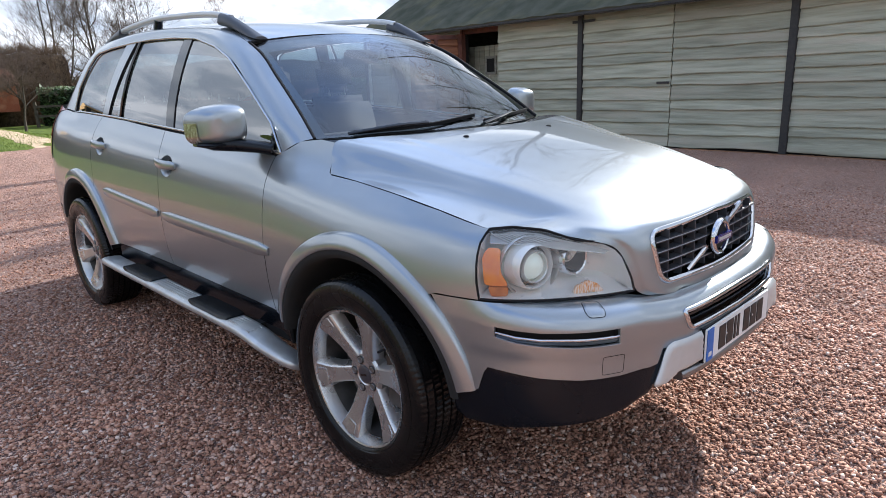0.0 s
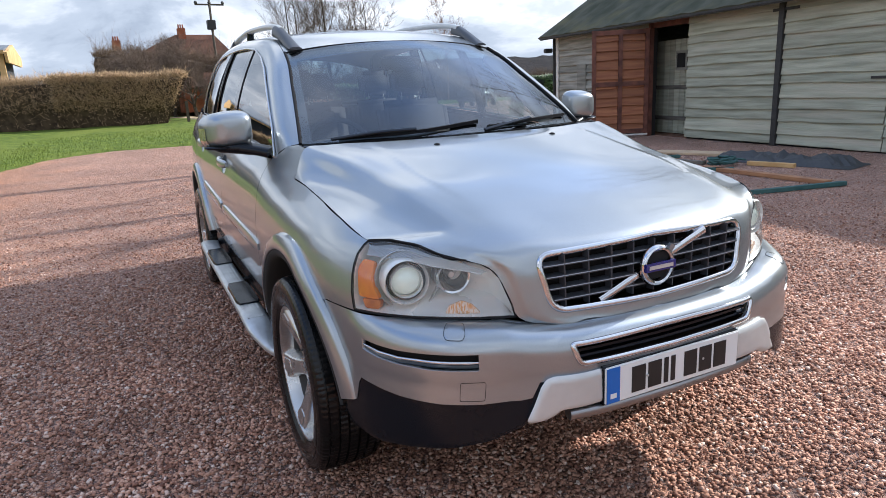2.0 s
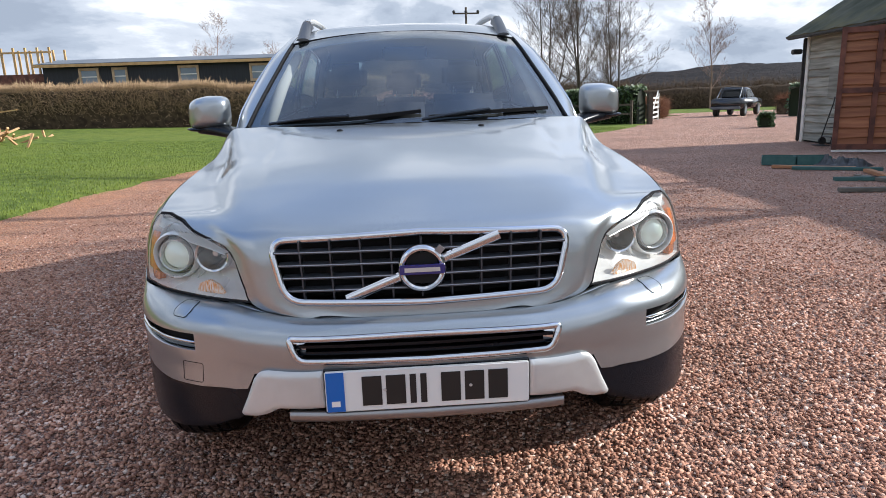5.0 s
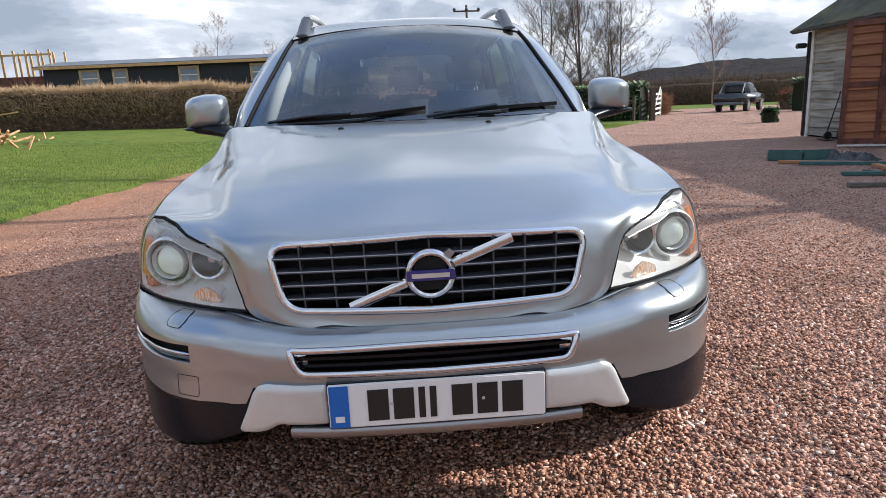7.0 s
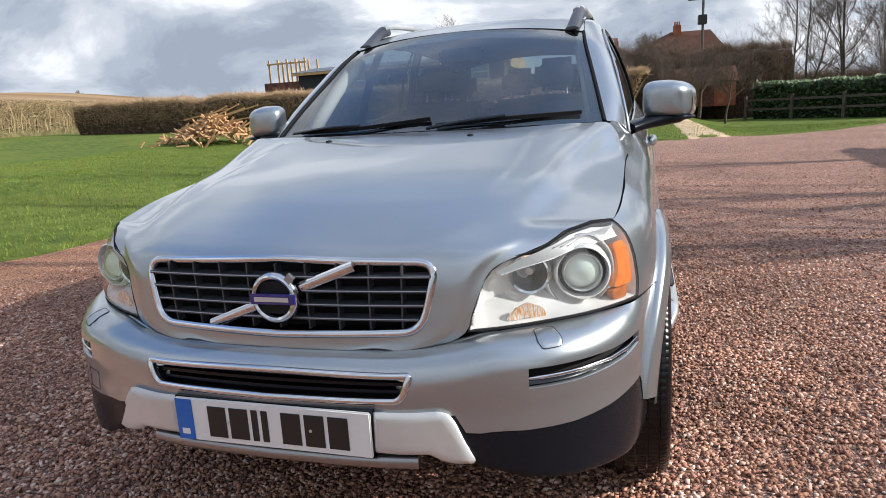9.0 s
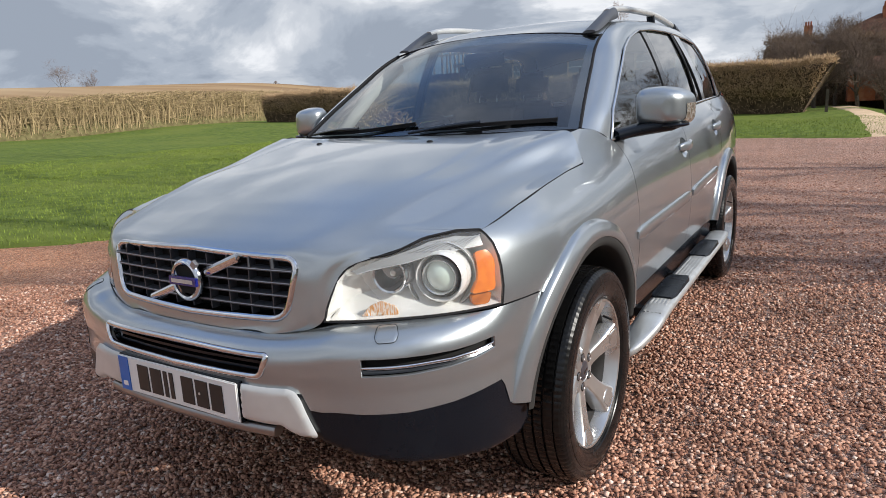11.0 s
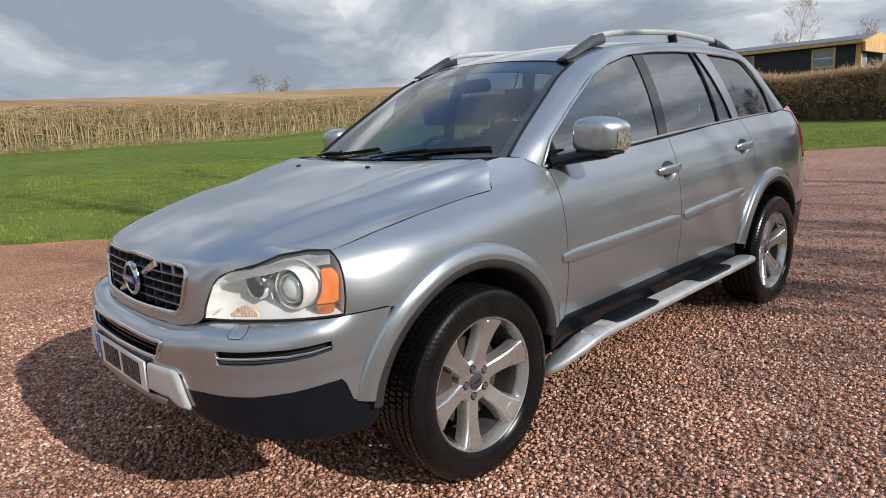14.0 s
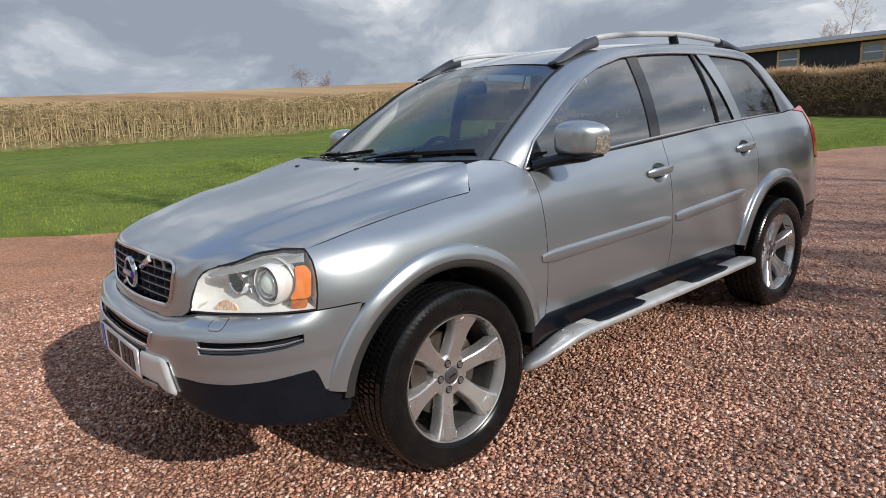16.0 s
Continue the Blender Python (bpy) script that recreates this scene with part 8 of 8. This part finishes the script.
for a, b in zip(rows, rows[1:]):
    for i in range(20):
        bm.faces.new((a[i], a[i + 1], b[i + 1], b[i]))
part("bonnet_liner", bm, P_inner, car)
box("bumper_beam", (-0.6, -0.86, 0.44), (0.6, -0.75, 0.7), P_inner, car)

# ---- wheels ----
def wheel(at, mirror):
    spin = at @ (pose(0, 0, 0, 0, 0, 180) if mirror else Matrix.Identity(4)) @ pose(0, 0, 0, 14, 0, 0)
    # rim with six broad spokes; local x points outwards
    bm = bmesh.new()
    prof = [(0.097, 0.2575), (0.1025, 0.2545), (0.1, 0.249), (0.088, 0.245), (0.06, 0.2385), (0.0, 0.229), (-0.08, 0.225), (-0.098, 0.238), (-0.098, 0.25), (-0.07, 0.241), (0.0, 0.236), (0.07, 0.245)]
    n = 72
    rings = [[bm.verts.new((x, r * math.cos(2 * math.pi * i / n), r * math.sin(2 * math.pi * i / n))) for x, r in prof] for i in range(n)]
    for i in range(n):
        for j in range(len(prof)):
            bm.faces.new((rings[i][j - 1], rings[i][j], rings[(i + 1) % n][j], rings[(i + 1) % n][j - 1]))
    bmesh.ops.transform(bm, matrix=spin, verts=bm.verts)
    w = part("wheel", bm, P_alloy, car, "six-spoke silver alloy wheel", smooth=True)
    w.data.set_sharp_from_angle(angle=radians(28))
    # dark lining over the bright alloy: the rim's inner shade put into colour
    lathe("rim_barrel", [(0.052, 0.2345), (0.0, 0.2268), (-0.08, 0.2225)], P_rimshade, w, "inside of the rim, darkened in colour for its shade", 60, m=spin, closed=False)
    # spokes: stations of radius, half width, face height; flat face, chamfered shoulders and deep flanks
    stations = ((0.03, 0.03, 0.05), (0.075, 0.0335, 0.0545), (0.105, 0.033, 0.0595), (0.14, 0.0335, 0.067), (0.175, 0.037, 0.0755), (0.198, 0.0415, 0.0815), (0.21, 0.0455, 0.085), (0.232, 0.052, 0.0915), (0.245, 0.055, 0.094))
    for k in range(6):
        bm = bmesh.new()
        a = 2 * math.pi * k / 6
        d, t = Vector((0, math.cos(a), math.sin(a))), Vector((0, -math.sin(a), math.cos(a)))
        rows = []
        for r, hw, h in stations:
            sec = [(-hw - 0.006, h - 0.05), (-hw, h - 0.012), (-hw + 0.004, h - 0.004), (-hw + 0.009, h), (hw - 0.009, h), (hw - 0.004, h - 0.004), (hw, h - 0.012), (hw + 0.006, h - 0.05)]
            rows.append([bm.verts.new(d * math.sqrt(max(r * r - u * u * 0.75, 0.0004)) + t * u + Vector((x, 0, 0))) for u, x in sec])
        for p, q in zip(rows, rows[1:]):
            for j in range(8):
                bm.faces.new((p[j - 1], p[j], q[j], q[j - 1]))
        bm.faces.new(rows[0])
        bm.faces.new(rows[-1][::-1])
        bmesh.ops.transform(bm, matrix=spin, verts=bm.verts)
        sp = part("spoke", bm, P_alloy, w, smooth=True)
        sp.data.set_sharp_from_angle(angle=radians(20))
        # raised toe at the outer end of the spoke
        bm = bmesh.new()
        low, top = [], []
        for r, u in ((0.196, 0.017), (0.203, 0.027), (0.235, 0.034), (0.2455, 0.02), (0.2455, -0.02), (0.235, -0.034), (0.203, -0.027), (0.196, -0.017)):
            h = 0.081 + (r - 0.196) * 0.28
            low.append(bm.verts.new(d * r + t * u + Vector((h - 0.006, 0, 0))))
            top.append(bm.verts.new(d * (r + (0.003 if r < 0.2 else 0)) + t * u * 0.88 + Vector((h + 0.0035, 0, 0))))
        bm.faces.new(top)
        for j in range(8):
            bm.faces.new((low[j - 1], low[j], top[j], top[j - 1]))
        bmesh.ops.transform(bm, matrix=spin, verts=bm.verts)
        part("spoke_toe", bm, P_alloy, w, "raised toe of a spoke")
    lathe("hub", [(0.0, 0.088), (0.044, 0.088), (0.0525, 0.078), (0.0545, 0.04), (0.051, 0.036), (0.05, 0.0)], P_alloy, w, n=36, m=spin, closed=False)
    half = [(0.095, 0.2565), (0.103, 0.257), (0.1075, 0.262), (0.1095, 0.2655), (0.1085, 0.268), (0.1115, 0.271), (0.116, 0.283), (0.1195, 0.302), (0.1185, 0.318), (0.117, 0.3185), (0.117, 0.3225), (0.1185, 0.323), (0.1175, 0.337), (0.1135, 0.348), (0.107, 0.356), (0.1, 0.3605),
            (0.0875, 0.3638), (0.0865, 0.358), (0.0815, 0.358), (0.0805, 0.3645), (0.0545, 0.3662), (0.0535, 0.358), (0.0475, 0.358), (0.0465, 0.3665), (0.0225, 0.3674), (0.0215, 0.359), (0.0155, 0.359), (0.0145, 0.3677)]
    tyre_prof = half + [(-x, r) for x, r in reversed(half)]

    def sipe(i, x, r):
        if abs(x) > 0.083 and r > 0.345 and i % 3 == 0:
            return 0.0016
        if abs(x) < 0.083 and r > 0.363 and (i + int(abs(x) * 900)) % 3 == 0:
            return 0.0028
        return 0
    lathe("tyre", tyre_prof, P_rubber, w, "black road tyre with worn tread", 320, m=spin, wobble=sipe, sharp=16)
    lathe("brake_disc", [(0.004, 0.05), (0.004, 0.168), (-0.022, 0.168), (-0.022, 0.05)], P_disc, w, "rusty iron brake disc", 48, m=spin)
    still = at @ (pose(0, 0, 0, 0, 0, 180) if mirror else Matrix.Identity(4))
    bm = bmesh.new()
    add_box(bm, (-0.06, -0.205 if not mirror else 0.09, -0.1), (0.036, -0.09 if not mirror else 0.205, 0.12), still, 0.02)
    part("brake_caliper", bm, P_disc, w, "dark brake caliper")
    lathe("hub_carrier", [(-0.12, 0.21), (-0.06, 0.21), (-0.06, 0.0), (-0.12, 0.0)], P_well, w, n=32, m=still, closed=False)
    lathe("centre_cap", [(0.046, 0.0345), (0.055, 0.033), (0.058, 0.026), (0.0585, 0.0)], P_cap, w, "dark grey centre cap", 28, m=spin, closed=False)
    box("cap_mark", (0.0585, -0.017, -0.004), (0.0595, 0.017, 0.004), P_trim, w, m=spin)
    for k in range(5):
        a = 2 * math.pi * (k + 0.3) / 5
        f = spin @ Matrix.Translation((0, 0.056 * math.cos(a), 0.056 * math.sin(a)))
        # no hole in the hub: a black disc paints the recess's shade
        lathe("bolt_recess", [(0.05, 0.0168), (0.0552, 0.0164), (0.0554, 0.0)], P_trim, w, "dark disc drawn as the shade of a bolt recess", 16, m=f, closed=False)
        lathe("wheel_bolt", [(0.0552, 0.012), (0.0585, 0.0112), (0.0592, 0.009), (0.0575, 0.0075), (0.0575, 0.0)], P_bolt, w, "steel wheel bolt", 12, m=f, closed=False)
    v, f = [], []
    p0 = spin @ Vector((0.07, 0.19, 0.11))
    p1 = spin @ Vector((0.105, 0.18, 0.105))
    tube(v, f, [p0, p1], [0.0045, 0.004], 6)
    mesh_part("valve", v, f, P_seal, w, "black tyre valve")
    return w


for y in (0.0, WHEEL_Y):
    wheel(pose(0.815, y, 0.356), False)
    wheel(pose(-0.815, y - 0.008, 0.356), True)

# ---- cabin of the car ----
box("cabin_floor", (-0.78, 0.3, 0.45), (0.78, 3.6, 0.5), P_inner, car)
dash = sweep("dashboard", [(x, 0.62 + 0.1 * (x / 0.72) ** 2, 1.02) for x in np.linspace(-0.72, 0.72, 15)], [(-0.3, -0.35), (0.12, -0.35), (0.17, -0.12), (0.13, 0.02), (0.0, 0.075), (-0.22, 0.1), (-0.34, 0.08)], P_dash, car, "dark dashboard", up=(0, 0, 1))
bm = bmesh.new()
add_box(bm, (-0.58, 0.68, 1.06), (-0.2, 0.84, 1.15), None, 0.04)
part("instrument_hood", bm, P_dash, dash)


def ring_tube(c, tilt, r, t, n=40):
    verts, faces = [], []
    m = Matrix.Translation(c) @ Matrix.Rotation(radians(tilt), 4, "X")
    for i in range(n):
        a = 2 * math.pi * i / n
        for j in range(8):
            b = 2 * math.pi * j / 8
            verts.append(m @ Vector(((r + t * math.cos(b)) * math.cos(a), (r + t * math.cos(b)) * math.sin(a), t * math.sin(b))))
    for i in range(n):
        for j in range(8):
            faces.append((i * 8 + j, ((i + 1) % n) * 8 + j, ((i + 1) % n) * 8 + (j + 1) % 8, i * 8 + (j + 1) % 8))
    return verts, faces


v, f = ring_tube((-0.37, 0.98, 1.06), 66, 0.185, 0.015)
sw = mesh_part("steering_wheel", v, f, P_fabric, car, "dark leather steering wheel", smooth=True)
bm = bmesh.new()
add_box(bm, (-0.1, -0.07, -0.03), (0.1, 0.07, 0.03), Matrix.Translation((-0.37, 0.97, 1.06)) @ Matrix.Rotation(radians(66), 4, "X"), 0.02)
add_box(bm, (-0.18, -0.02, -0.012), (0.18, 0.02, 0.012), Matrix.Translation((-0.37, 0.97, 1.06)) @ Matrix.Rotation(radians(66), 4, "X"), 0.008)
part("wheel_boss", bm, P_dash, sw)


def seat(x, y, wide=0.5, rest=True):
    bm = bmesh.new()
    add_box(bm, (-wide / 2, -0.25, 0.55), (wide / 2, 0.27, 0.73), pose(x, y, 0), 0.06)
    st = part("seat", bm, P_fabric, car, "dark leather seat", smooth=True)
    bm = bmesh.new()
    add_box(bm, (-wide / 2, -0.07, 0), (wide / 2, 0.07, 0.64), pose(x, y + 0.26, 0.68, -16, 0, 0), 0.06)
    part("backrest", bm, P_fabric, st, smooth=True)
    if rest:
        bm = bmesh.new()
        add_box(bm, (-0.13, -0.05, 0), (0.13, 0.05, 0.19), pose(x, y + 0.44, 1.32, -10, 0, 0), 0.045)
        part("headrest", bm, P_fabric, st, smooth=True)
        v, f = [], []
        for o in (-0.06, 0.06):
            tube(v, f, [Vector((x + o, y + 0.42, 1.24)), Vector((x + o, y + 0.45, 1.36))], [0.007, 0.007], 6)
        mesh_part("headrest_post", v, f, P_satin, st)


for x in (-0.37, 0.37):
    seat(x, 1.3)
for x in (-0.45, 0.0, 0.45):
    seat(x, 2.15, 0.44)
bm = bmesh.new()
add_box(bm, (-0.115, -0.012, -0.035), (0.115, 0.012, 0.035), pose(0, 0.99, 1.5, 12, 0, 0), 0.012)
part("rear_view_mirror", bm, P_trim, car, "black rear-view mirror")
bm = bmesh.new()
rows = [[bm.verts.new(roof_fn(-0.6 + 1.2 * i / 12, 0.12 + 2.0 * j / 16) - Vector((0, 0, 0.035))) for i in range(13)] for j in range(17)]
for a, b in zip(rows, rows[1:]):
    for i in range(12):
        bm.faces.new((a[i], a[i + 1], b[i + 1], b[i]))
part("headlining", bm, P_light, car, "pale headlining", smooth=True)
for sg in (1, -1):
    v, f = [], []
    tube(v, f, [Vector((sg * 0.66, 0.6, 1.16)), Vector((sg * 0.615, 0.83, 1.36)), Vector((sg * 0.575, 1.05, 1.51))], [0.035, 0.035, 0.04], 8)
    mesh_part("pillar_trim", v, f, P_light, car, "pale inner pillar trim", smooth=True)
box("load_cover", (-0.7, 2.55, 0.95), (0.7, 3.6, 1.02), P_dash, car, "dark load cover")
box("tailgate_trim", (-0.7, 3.62, 0.5), (0.7, 3.66, 1.24), P_dash, car)
